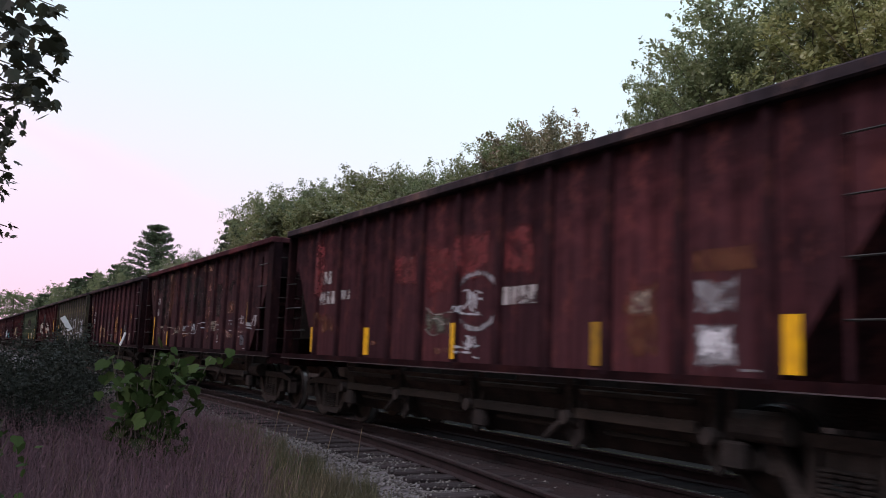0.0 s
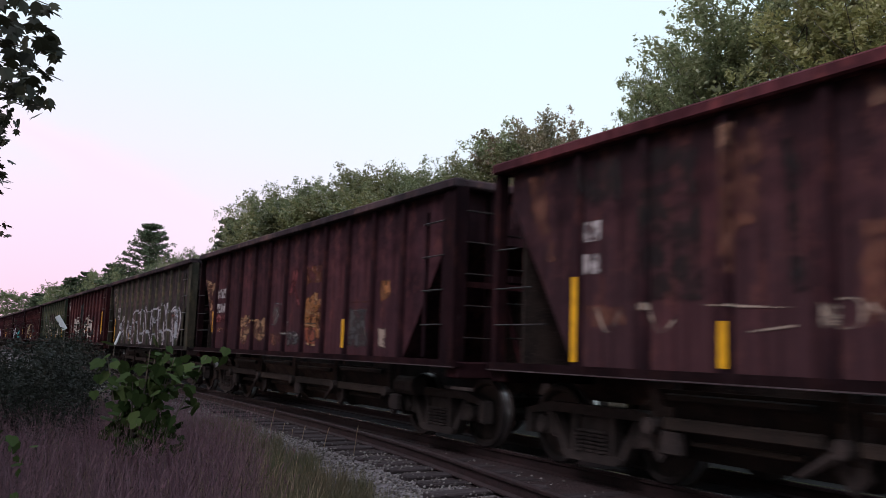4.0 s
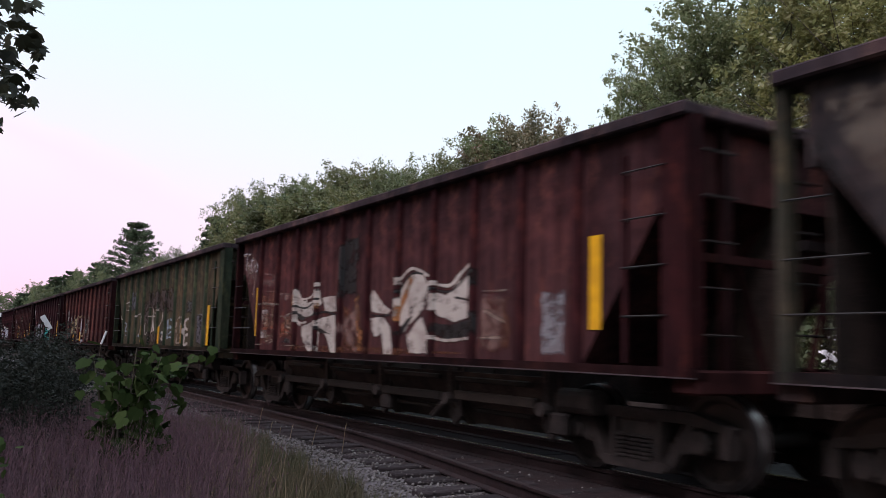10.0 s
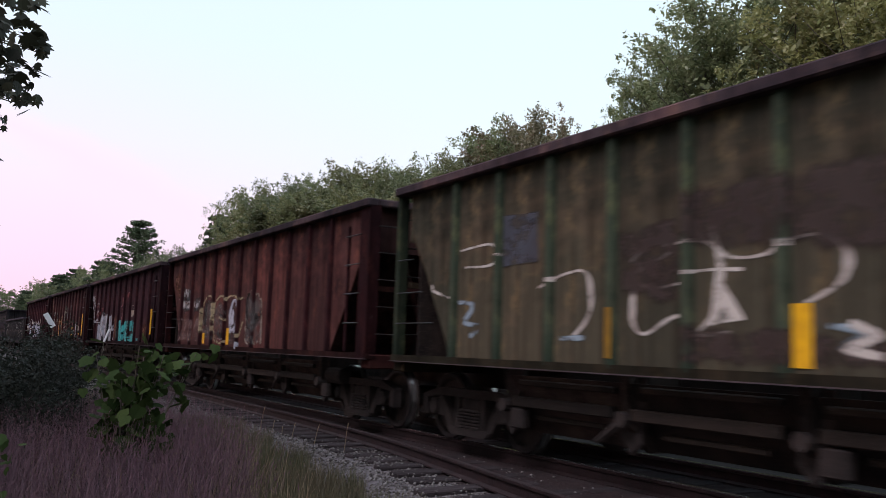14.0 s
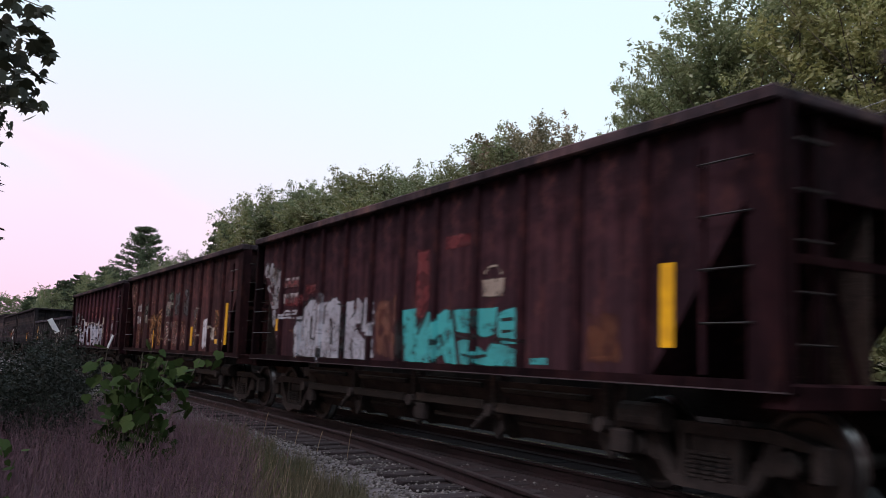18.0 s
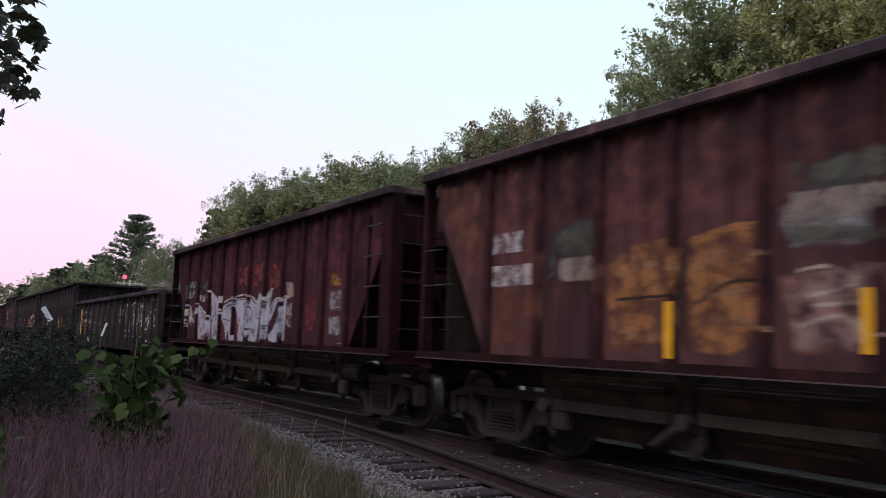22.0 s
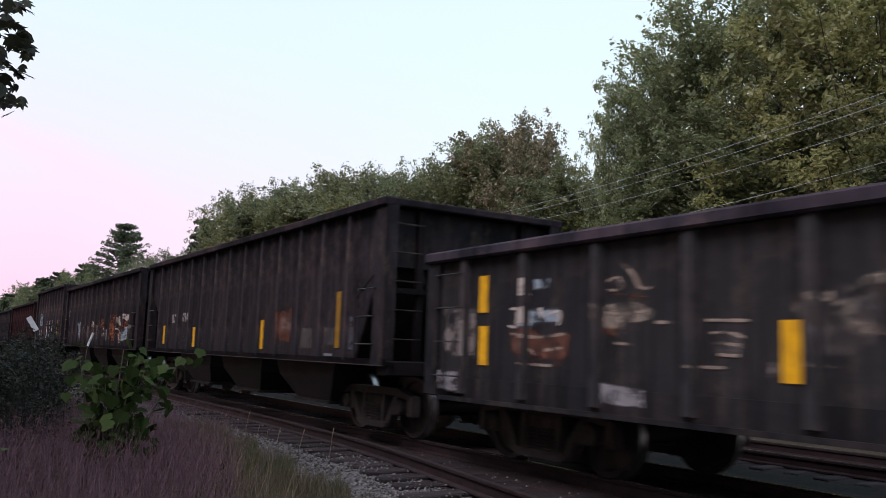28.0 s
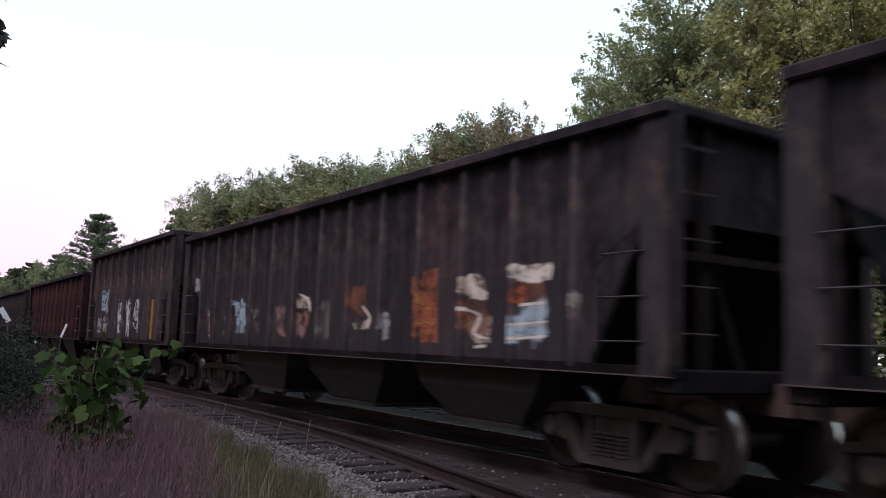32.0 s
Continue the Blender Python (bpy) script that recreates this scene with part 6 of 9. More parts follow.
lines(c, M_CREAM, 0.060, 'cream line on the block',
      ((4.64, 2.03), (4.49, 2.06), (4.46, 1.95), (4.62, 1.94)),
      ((4.44, 2.20), (4.29, 2.08), (4.19, 1.95), (4.02, 1.94)),
      ((4.75, 1.74), (4.48, 1.71), (4.05, 1.73)),
      ((4.48, 1.68), (4.38, 1.50)),
      ((4.00, 1.62), (3.73, 1.61)),
      ((4.80, 1.81), (4.69, 1.66), (4.38, 1.52)),
      ((4.53, 1.43), (4.28, 1.41)))
shapes(c, M_HAZE, 'thin grey overspray',
       ((3.36, 1.55), (3.02, 1.55), (3.02, 1.32), (3.36, 1.31)),
       ((2.50, 1.80), (1.82, 1.88), (1.84, 1.31), (2.41, 1.26)))
lines(c, M_CREAM, 0.050, 'cream line',
      ((3.44, 1.63), (2.92, 1.62)),
      ((3.36, 1.52), (3.16, 1.52), (3.02, 1.48)),
      ((3.32, 1.44), (3.05, 1.42)),
      ((3.28, 1.34), (3.07, 1.33)))
lines(c, M_CREAMD, 0.160, 'broad dirty cream stroke',
      ((2.53, 1.66), (2.40, 1.77), (2.22, 1.79)),
      ((2.13, 1.84), (2.01, 1.89), (1.82, 1.90)),
      ((2.16, 1.76), (2.10, 1.59), (1.83, 1.54)))
lines(c, M_CREAMD, 0.050, 'cream line',
      ((3.60, 1.23), (3.20, 1.23)),
      ((2.44, 1.28), (2.20, 1.27)))
shapes(c, M_GREYC, 'dirty white smear on the lower sill',
       ((2.81, 1.31), (2.67, 1.31), (2.61, 1.15), (2.51, 1.15), (2.68, 1.15), (2.81, 1.15)))
shapes(c, M_GREYC, 'pale scrape',
       ((5.76, 1.15), (5.61, 1.15), (5.69, 1.15), (5.80, 1.15)))

c = CARS[5][0]
shapes(c, M_SLATE, 'blue-grey fill in the letter',
       ((-4.19, 1.94), (-4.65, 1.94), (-4.71, 1.22), (-4.38, 1.25), (-4.26, 1.52)))

c = CARS[4][0]
lines(c, M_THIN, 0.045, 'thin white tag',
      ((6.30, 3.17), (6.05, 3.19), (5.76, 3.16)),
      ((5.99, 3.16), (5.96, 3.00), (6.01, 2.82)),
      ((5.93, 2.92), (5.70, 2.91)),
      ((5.65, 3.05), (5.67, 2.85), (5.54, 2.78)),
      ((5.70, 3.00), (5.41, 3.03)),
      ((5.46, 3.00), (5.43, 2.78), (5.28, 2.78), (5.28, 2.94)))
shapes(c, M_PINK, 'faded pink paint',
       ((6.48, 3.15), (5.23, 3.07), (5.22, 2.44), (5.32, 2.24), (5.74, 2.10), (6.09, 2.57)),
       ((4.94, 2.62), (4.01, 2.60), (4.01, 2.35), (4.94, 2.41)),
       ((3.82, 2.30), (3.15, 2.29), (3.09, 2.07), (3.79, 2.07)))
shapes(c, M_RUSTC, 'tan and rust flaking panel',
       ((4.86, 1.98), (4.01, 2.02), (4.01, 1.78), (4.16, 1.70), (4.01, 1.49), (4.01, 1.25), (4.53, 1.24), (4.83, 1.49), (4.88, 1.75)),
       ((3.82, 1.78), (3.16, 1.89), (3.07, 1.59), (3.17, 1.28), (3.69, 1.26), (3.83, 1.49)))
shapes(c, M_RUSTR, 'orange-red flaking paint',
       ((3.83, 1.60), (3.65, 1.71), (3.45, 1.60), (3.16, 1.49), (3.10, 1.36), (3.32, 1.43), (3.79, 1.37)),
       ((4.84, 1.62), (4.16, 1.64), (4.16, 1.55), (4.74, 1.52)))
lines(c, M_CREAM, 0.050, 'cream smudge',
      ((4.86, 2.08), (4.75, 2.10), (4.40, 2.06), (4.01, 2.04)),
      ((4.77, 1.68), (4.57, 1.69)),
      ((4.57, 1.44), (4.16, 1.43)),
      ((4.53, 1.33), (4.09, 1.37), (4.40, 1.27)),
      ((3.86, 1.78), (3.68, 1.81), (3.54, 1.77)),
      ((3.48, 1.82), (3.22, 1.85), (3.16, 1.75)),
      ((3.58, 1.60), (3.25, 1.59)),
      ((3.48, 1.51), (3.29, 1.47)),
      ((4.45, 1.86), (4.20, 1.84)))
shapes(c, M_GREY, 'dark slate repaint',
       ((3.68, 1.43), (3.26, 1.42), (3.23, 1.27), (3.69, 1.26)))
shapes(c, M_BONE, 'cream-white swirl',
       ((3.06, 2.30), (2.91, 2.29), (2.77, 2.18), (2.61, 2.06), (2.45, 2.10), (2.46, 1.86), (2.67, 1.86), (2.89, 1.93), (3.05, 1.99), (3.03, 2.15)))
shapes(c, M_BLACK, 'black curve inside the swirl',
       ((3.06, 1.94), (2.83, 1.88), (2.46, 1.86), (2.46, 1.75), (2.62, 1.68), (2.86, 1.74), (3.04, 1.83)))
lines(c, M_BONE, 0.080, 'cream-white outline',
      ((3.04, 1.81), (2.92, 1.71), (2.73, 1.66), (2.46, 1.68)),
      ((2.62, 1.61), (2.62, 1.44), (2.47, 1.32)))
lines(c, M_CREAM, 0.020, 'thin cream line low on the sheet',
      ((3.83, 1.24), (3.02, 1.26)),
      ((2.82, 1.25), (2.47, 1.24)),
      ((5.02, 1.26), (4.70, 1.27)))

c = CARS[7][0]
shapes(c, M_GREYC, 'grey-white rough fill',
       ((6.08, 3.06), (5.67, 3.04), (5.30, 2.95), (5.10, 2.86), (5.08, 2.06), (5.29, 2.07), (5.29, 1.72), (5.49, 1.72), (5.49, 2.09), (5.66, 2.22), (5.98, 2.54), (6.15, 2.70)))
lines(c, M_GREYW, 0.130, 'rough white graffiti letter',
      ((5.97, 3.06), (6.03, 2.80), (6.15, 2.74)),
      ((6.15, 2.74), (5.78, 2.74), (5.58, 2.52)),
      ((5.96, 2.55), (5.71, 2.44), (5.33, 2.26)),
      ((5.67, 3.01), (5.71, 2.76), (5.42, 2.54), (5.37, 2.32)),
      ((5.14, 2.83), (5.24, 2.52), (5.29, 2.22), (5.21, 2.07)),
      ((5.58, 2.25), (5.54, 2.12), (5.25, 2.10)),
      ((5.41, 2.05), (5.41, 1.72)))
lines(c, M_BLACK, 0.050, 'dark gap in the letter',
      ((5.76, 2.54), (5.46, 2.45)),
      ((5.81, 2.97), (5.89, 2.82)),
      ((5.30, 2.86), (5.38, 2.62)),
      ((5.46, 2.33), (5.29, 2.34)))
shapes(c, M_RED, 'red panel behind the marks',
       ((4.91, 2.65), (3.96, 2.63), (3.97, 2.40), (4.91, 2.42)),
       ((4.84, 2.33), (3.91, 2.32), (3.90, 2.06), (4.81, 2.04)),
       ((3.81, 2.53), (3.25, 2.52), (3.25, 2.22), (3.61, 2.19), (3.80, 2.08)))
lines(c, M_THIN, 0.070, 'white scribble under the marks',
      ((4.88, 1.93), (4.74, 2.01), (4.47, 1.99)),
      ((4.77, 1.94), (4.47, 1.94), (4.18, 1.95)),
      ((4.88, 1.88), (4.53, 1.88), (4.28, 1.86)),
      ((4.40, 2.00), (4.18, 1.99), (4.01, 1.85)),
      ((4.15, 1.85), (3.98, 1.84)))
shapes(c, M_SMEAR, 'rusty band',
       ((4.53, 1.70), (4.07, 1.74), (4.07, 1.44), (4.50, 1.43)),
       ((3.90, 1.96), (3.70, 2.00), (3.73, 1.83), (3.92, 1.84)))
lines(c, M_BLACK, 0.070, 'black curve in the silver letter',
      ((3.42, 1.86), (3.39, 1.72), (3.27, 1.64)),
      ((3.61, 2.14), (3.48, 2.20), (3.33, 2.21)),
      ((3.49, 1.53), (3.40, 1.35), (3.36, 1.24)),
      ((3.92, 1.81), (3.70, 1.79)))
shapes(c, M_GREYW, 'grey panel',
       ((5.27, 1.54), (5.08, 1.54), (5.08, 1.26), (5.27, 1.22)))

c = CARS[8][0]
lines(c, M_CREAM, 0.090, 'cream and orange graffiti',
      ((-4.35, 2.16), (-4.49, 1.97), (-4.45, 1.72), (-4.52, 1.54)),
      ((-3.98, 1.76), (-4.20, 1.69), (-4.13, 1.48)))
shapes(c, M_ORANGE, 'orange-brown graffiti letter',
       ((-4.32, 2.16), (-4.54, 2.17), (-4.72, 2.02), (-4.69, 1.72), (-4.64, 1.54), (-4.37, 1.51), (-4.47, 1.85)))
shapes(c, M_CREAMD, 'dirty cream block',
       ((-4.53, 1.49), (-4.90, 1.49), (-4.91, 1.35), (-4.54, 1.34)),
       ((-3.94, 1.76), (-4.20, 1.74), (-4.25, 1.57), (-4.03, 1.47)))
shapes(c, M_HAZE, 'grey mist',
       ((-2.29, 2.23), (-2.84, 2.31), (-2.94, 1.27), (-2.32, 1.22)))
shapes(c, M_GREYC, 'grey-white streaks on the sheet',
       ((0.91, 2.51), (0.34, 2.57), (0.27, 2.05), (0.85, 2.12)))
shapes(c, M_RUSTR2, 'rusty brown fill',
       ((3.06, 2.19), (2.34, 2.21), (2.22, 1.19), (2.86, 1.18)),
       ((2.01, 2.25), (1.36, 2.27), (1.25, 1.20), (1.88, 1.17)),
       ((-0.06, 2.04), (-0.73, 2.04), (-0.80, 1.19), (-0.03, 1.18)),
       ((-1.03, 1.98), (-1.63, 2.03), (-1.64, 1.21), (-1.09, 1.20)),
       ((0.95, 1.94), (0.31, 1.97), (0.25, 1.22), (0.83, 1.21)))
lines(c, M_PINK, 0.050, 'pale pink stroke',
      ((-0.10, 1.80), (-0.41, 1.83), (-0.63, 1.71), (-0.34, 1.59)),
      ((-0.04, 1.43), (-0.57, 1.39)),
      ((-1.16, 1.74), (-1.47, 1.81)),
      ((-1.15, 1.43), (-1.53, 1.36)),
      ((0.79, 1.72), (0.39, 1.76)),
      ((0.67, 1.34), (0.34, 1.42)))

c = CARS[12][0]
shapes(c, M_RUSTR2, 'rust-red middle of a letter',
       ((-3.89, 1.87), (-4.41, 1.91), (-4.49, 1.56), (-4.11, 1.37), (-3.86, 1.56)),
       ((-4.84, 2.06), (-5.46, 2.06), (-5.47, 1.76), (-4.90, 1.72)),
       ((-0.91, 2.17), (-1.54, 2.17), (-1.65, 1.73), (-1.07, 1.66)),
       ((0.94, 1.77), (0.32, 1.82), (0.35, 1.40), (0.88, 1.34)))
shapes(c, M_CREAM, 'worn white part of a letter',
       ((-3.83, 2.14), (-4.24, 2.15), (-4.47, 1.95), (-4.19, 1.83), (-3.89, 1.87)),
       ((-3.98, 1.56), (-4.53, 1.65), (-4.51, 1.31), (-4.22, 1.29)),
       ((-4.76, 2.19), (-5.54, 2.20), (-5.55, 2.02), (-5.22, 1.98), (-4.80, 2.04)),
       ((-1.12, 1.58), (-1.60, 1.62), (-1.61, 1.46), (-1.20, 1.44)),
       ((0.97, 2.02), (0.34, 2.00), (0.32, 1.78), (0.89, 1.79)))
shapes(c, M_ICE, 'pale blue part of a letter',
       ((-4.82, 1.68), (-5.50, 1.73), (-5.52, 1.34), (-4.88, 1.30)),
       ((3.98, 2.04), (3.24, 2.04), (3.11, 1.32), (3.77, 1.29)))
shapes(c, M_HAZE, 'thin grey overspray',
       ((0.26, 2.00), (-0.40, 1.98), (-0.48, 1.27), (-0.01, 1.25)),
       ((1.99, 1.93), (1.34, 1.93), (1.34, 1.30), (1.84, 1.29)),
       ((-2.77, 2.31), (-3.47, 2.30), (-3.49, 1.25), (-2.85, 1.23)))
shapes(c, M_GREYC, 'grey faded square',
       ((-5.78, 1.90), (-6.01, 1.91), (-6.02, 1.55), (-5.80, 1.53)),
       ((-1.92, 1.73), (-2.23, 1.74), (-2.26, 1.37), (-1.98, 1.37)))

c = CARS[3][0]
shapes(c, M_TANG, 'dusty tan end of the sheet',
       ((6.10, 3.35), (4.98, 3.35), (4.98, 1.95), (5.45, 1.95), (6.05, 2.95)))

c = CARS[3][0]
lines(c, M_THIN, 0.090, 'tall thin white graffiti letter',
      ((3.56, 2.03), (3.92, 1.95), (3.84, 1.59), (3.42, 1.63), (3.73, 1.27)),
      ((3.26, 2.02), (3.62, 1.81), (3.29, 1.32)),
      ((2.85, 2.00), (2.58, 1.78), (2.87, 1.58), (2.54, 1.29)),
      ((2.56, 1.99), (2.79, 1.66), (2.50, 1.31)))
lines(c, M_THIN, 0.110, 'tall thin white graffiti letter',
      ((1.19, 2.29), (1.58, 2.27), (1.79, 2.11), (1.65, 1.91)),
      ((1.43, 2.34), (1.08, 2.30), (0.79, 2.32)),
      ((1.41, 1.60), (1.55, 1.86), (1.77, 1.91), (1.99, 1.81), (2.07, 1.53), (1.89, 1.24), (1.73, 1.29), (1.56, 1.49), (1.23, 1.57)),
      ((1.76, 1.32), (1.71, 1.15)),
      ((1.36, 1.96), (1.05, 1.94), (0.87, 1.77), (0.75, 1.42), (0.69, 1.15)),
      ((0.87, 2.21), (0.46, 2.26), (0.18, 2.21)),
      ((0.71, 1.35), (0.49, 1.28), (0.40, 1.15)),
      ((0.43, 2.24), (0.41, 1.98), (0.26, 1.66)),
      ((0.36, 2.27), (-0.02, 2.30), (-0.28, 2.19), (-0.48, 1.93), (-0.63, 1.64), (-0.72, 1.36), (-0.69, 1.15)),
      ((-0.08, 1.90), (-0.18, 1.69), (-0.19, 1.29), (-0.07, 1.21)),
      ((0.17, 1.50), (-0.15, 1.56), (-0.44, 1.62)),
      ((-0.56, 1.55), (-0.73, 1.62)))
lines(c, M_THIN, 0.100, 'tall thin white graffiti letter',
      ((-0.32, 2.44), (-0.45, 2.31), (-0.78, 2.19), (-1.40, 2.28)),
      ((-1.76, 2.36), (-1.49, 2.27), (-1.34, 2.14), (-1.30, 1.85), (-1.37, 1.63)),
      ((-1.44, 2.09), (-1.63, 1.83), (-1.82, 1.57)),
      ((-1.30, 1.79), (-1.52, 1.84), (-1.72, 1.69)),
      ((-0.90, 1.61), (-1.18, 1.55), (-1.43, 1.58)),
      ((-1.01, 1.57), (-1.32, 1.39), (-1.47, 1.15)),
      ((-1.83, 1.51), (-1.64, 1.42), (-1.55, 1.15)),
      ((-1.46, 1.25), (-1.75, 1.31)))
lines(c, M_THIN, 0.100, 'tall thin white graffiti letter',
      ((-1.75, 2.29), (-2.06, 2.30), (-2.35, 2.34)),
      ((-1.85, 2.27), (-1.88, 2.06), (-2.00, 1.93)),
      ((-1.94, 1.87), (-2.21, 1.95), (-2.36, 1.86), (-2.44, 1.64), (-2.48, 1.37), (-2.44, 1.15)),
      ((-1.80, 1.47), (-2.06, 1.50), (-2.21, 1.31)),
      ((-2.31, 2.32), (-2.35, 2.09), (-2.40, 1.70)),
      ((-2.35, 2.22), (-2.76, 2.28)),
      ((-2.89, 2.35), (-2.71, 2.23), (-2.66, 2.02), (-2.77, 1.71)),
      ((-2.51, 1.38), (-2.70, 1.35), (-2.81, 1.15)))
lines(c, M_THIN, 0.110, 'tall thin white graffiti letter',
      ((-2.96, 2.42), (-3.18, 2.34), (-3.39, 2.11), (-3.57, 1.81), (-3.68, 1.58), (-3.74, 1.45)),
      ((-3.54, 2.45), (-3.50, 2.26), (-3.37, 2.06)),
      ((-2.73, 1.61), (-2.92, 1.61), (-3.11, 1.53), (-3.37, 1.60), (-3.63, 1.63)),
      ((-3.08, 1.53), (-3.19, 1.37), (-3.25, 1.15)),
      ((-3.21, 1.88), (-3.28, 1.58), (-3.41, 1.31)),
      ((-3.73, 2.16), (-4.23, 2.17), (-4.65, 2.22)),
      ((-4.62, 2.20), (-4.67, 1.97)),
      ((-4.01, 1.62), (-4.32, 1.56), (-4.52, 1.39), (-4.65, 1.15)),
      ((-4.96, 1.56), (-4.74, 1.47), (-4.60, 1.23), (-4.55, 1.15)),
      ((-4.99, 2.24), (-4.80, 2.17), (-4.73, 1.98), (-4.76, 1.73), (-4.90, 1.62)))
shapes(c, M_THIN, 'soft white paint burst',
       ((-3.41, 2.41), (-3.50, 2.48), (-3.68, 2.44), (-3.79, 2.34), (-3.66, 2.29), (-3.45, 2.33)))
lines(c, M_THIN, 0.100, 'tall thin white graffiti letter',
      ((-4.58, 2.34), (-5.08, 2.23), (-5.29, 1.96), (-5.21, 1.65), (-4.99, 1.33)),
      ((-4.15, 2.19), (-4.47, 2.28), (-4.86, 2.28)))

c = CARS[7][0]
shapes(c, M_SILVER, 'silver fill between the fat letters',
       ((4.02, 1.15), (4.06, 1.74), (3.74, 2.10), (3.18, 2.14), (2.20, 2.08), (2.02, 1.72), (2.04, 1.15)),
       ((1.95, 1.15), (1.95, 2.09), (1.68, 2.09), (1.53, 1.71), (1.10, 1.36), (1.10, 1.15)))
lines(c, M_SILVER, 0.340, 'fat silver graffiti letter with dark edges',
      ((3.99, 1.75), (3.97, 1.46), (3.93, 1.15)),
      ((3.23, 2.10), (3.51, 2.02), (3.61, 1.67), (3.58, 1.26), (3.22, 1.15)),
      ((2.96, 2.12), (2.96, 1.73), (3.01, 1.46), (3.01, 1.15)),
      ((3.17, 1.45), (2.55, 1.46)))
lines(c, M_SILVER, 0.300, 'fat silver graffiti letter with dark edges',
      ((2.40, 1.17), (2.68, 1.33), (2.78, 1.66), (2.66, 1.98), (2.42, 2.08), (2.20, 1.95), (2.08, 1.68), (2.13, 1.33), (2.38, 1.16)),
      ((1.87, 2.09), (1.86, 1.71), (1.88, 1.15)),
      ((1.34, 2.06), (1.48, 1.83), (1.76, 1.70)),
      ((1.73, 1.59), (1.43, 1.48), (1.21, 1.34), (1.13, 1.15)),
      ((1.07, 2.10), (1.12, 1.87), (1.06, 1.63)),
      ((1.11, 1.47), (1.07, 1.17)))
lines(c, M_BLACK, 0.050, 'dark line between the silver letters',
      ((3.83, 1.81), (3.80, 2.10), (3.50, 2.20)),
      ((3.40, 1.88), (3.40, 1.53), (3.24, 1.46)),
      ((2.57, 1.83), (2.49, 1.66), (2.49, 1.39)),
      ((2.29, 2.07), (2.03, 2.02)),
      ((1.68, 1.83), (1.54, 1.95)),
      ((1.99, 1.47), (1.98, 1.15)),
      ((1.26, 2.03), (1.31, 1.70), (1.51, 1.64)))
lines(c, M_BLACK, 0.040, 'dark line between the silver letters',
      ((3.43, 1.88), (3.41, 1.47)),
      ((3.14, 2.11), (3.18, 1.63)),
      ((2.99, 1.33), (2.97, 1.15)),
      ((2.50, 1.82), (2.44, 1.37)),
      ((2.81, 2.06), (2.84, 1.73)),
      ((2.02, 2.00), (2.00, 1.16)),
      ((1.66, 1.47), (1.60, 1.15)))
shapes(c, M_TEAL, 'turquoise graffiti letter with dark edges',
       ((-0.03, 1.90), (-0.45, 1.93), (-0.49, 1.57), (-0.75, 1.87), (-0.96, 1.86), (-0.68, 1.47), (-0.99, 1.15), (-0.15, 1.15)),
       ((-0.96, 1.77), (-1.24, 1.89), (-1.43, 1.85), (-1.59, 1.15), (-1.31, 1.15), (-1.23, 1.24), (-1.04, 1.23), (-0.98, 1.15), (-0.71, 1.15), (-0.86, 1.47)),
       ((-1.45, 1.88), (-1.98, 1.88), (-1.99, 1.59), (-1.85, 1.53), (-1.52, 1.58)),
       ((-2.00, 1.87), (-2.47, 1.88), (-2.43, 1.53), (-2.22, 1.48), (-2.05, 1.53)),
       ((-1.58, 1.46), (-1.78, 1.48), (-1.87, 1.36), (-2.25, 1.34), (-2.36, 1.45), (-2.68, 1.43), (-2.95, 1.35), (-2.91, 1.15), (-2.36, 1.15), (-1.66, 1.15)),
       ((-2.47, 1.81), (-2.84, 1.88), (-2.88, 1.58), (-2.68, 1.50), (-2.90, 1.42), (-2.59, 1.40), (-2.47, 1.53)))
lines(c, M_BLACK, 0.060, 'dark edge of the turquoise letters',
      ((-0.51, 1.54), (-0.79, 1.88)),
      ((-1.00, 1.41), (-1.14, 1.53), (-1.22, 1.38)),
      ((-1.53, 1.53), (-1.85, 1.49), (-2.01, 1.53)),
      ((-1.68, 1.29), (-1.98, 1.26), (-2.26, 1.29)),
      ((-2.43, 1.48), (-2.64, 1.48), (-2.90, 1.46)),
      ((-1.43, 1.87), (-1.52, 1.59)),
      ((-0.01, 1.84), (-0.07, 1.15)),
      ((-1.97, 1.86), (-2.01, 1.56)),
      ((-2.54, 1.71), (-2.80, 1.72)),
      ((-2.56, 1.57), (-2.78, 1.58)))
shapes(c, M_CREAM, 'cream painted box figure',
       ((-2.11, 2.23), (-2.60, 2.23), (-2.58, 1.97), (-2.14, 1.99)))
lines(c, M_CREAM, 0.050, 'cream painted cap',
      ((-2.17, 2.28), (-2.27, 2.36), (-2.44, 2.36), (-2.54, 2.26)))

c = CARS[4][0]
shapes(c, M_BONE, 'bone-white graffiti letter with dark lines',
       ((3.13, 2.08), (2.67, 1.98), (2.24, 2.05), (1.95, 2.29), (1.78, 1.99), (2.16, 1.81), (2.40, 1.73), (3.00, 1.86)),
       ((3.14, 1.75), (2.64, 1.63), (2.22, 1.70), (1.78, 1.76), (1.21, 1.79), (1.10, 1.15), (1.31, 1.15), (1.39, 1.39), (1.84, 1.57), (2.12, 1.46), (1.87, 1.15), (2.34, 1.15), (2.60, 1.31), (2.67, 1.55)),
       ((1.78, 2.10), (1.22, 2.12), (1.17, 1.82), (1.62, 1.83)),
       ((-0.05, 2.04), (-0.18, 2.17), (-0.30, 1.97), (-0.53, 1.86), (-0.77, 1.83), (-0.67, 1.73), (-0.15, 1.78)))
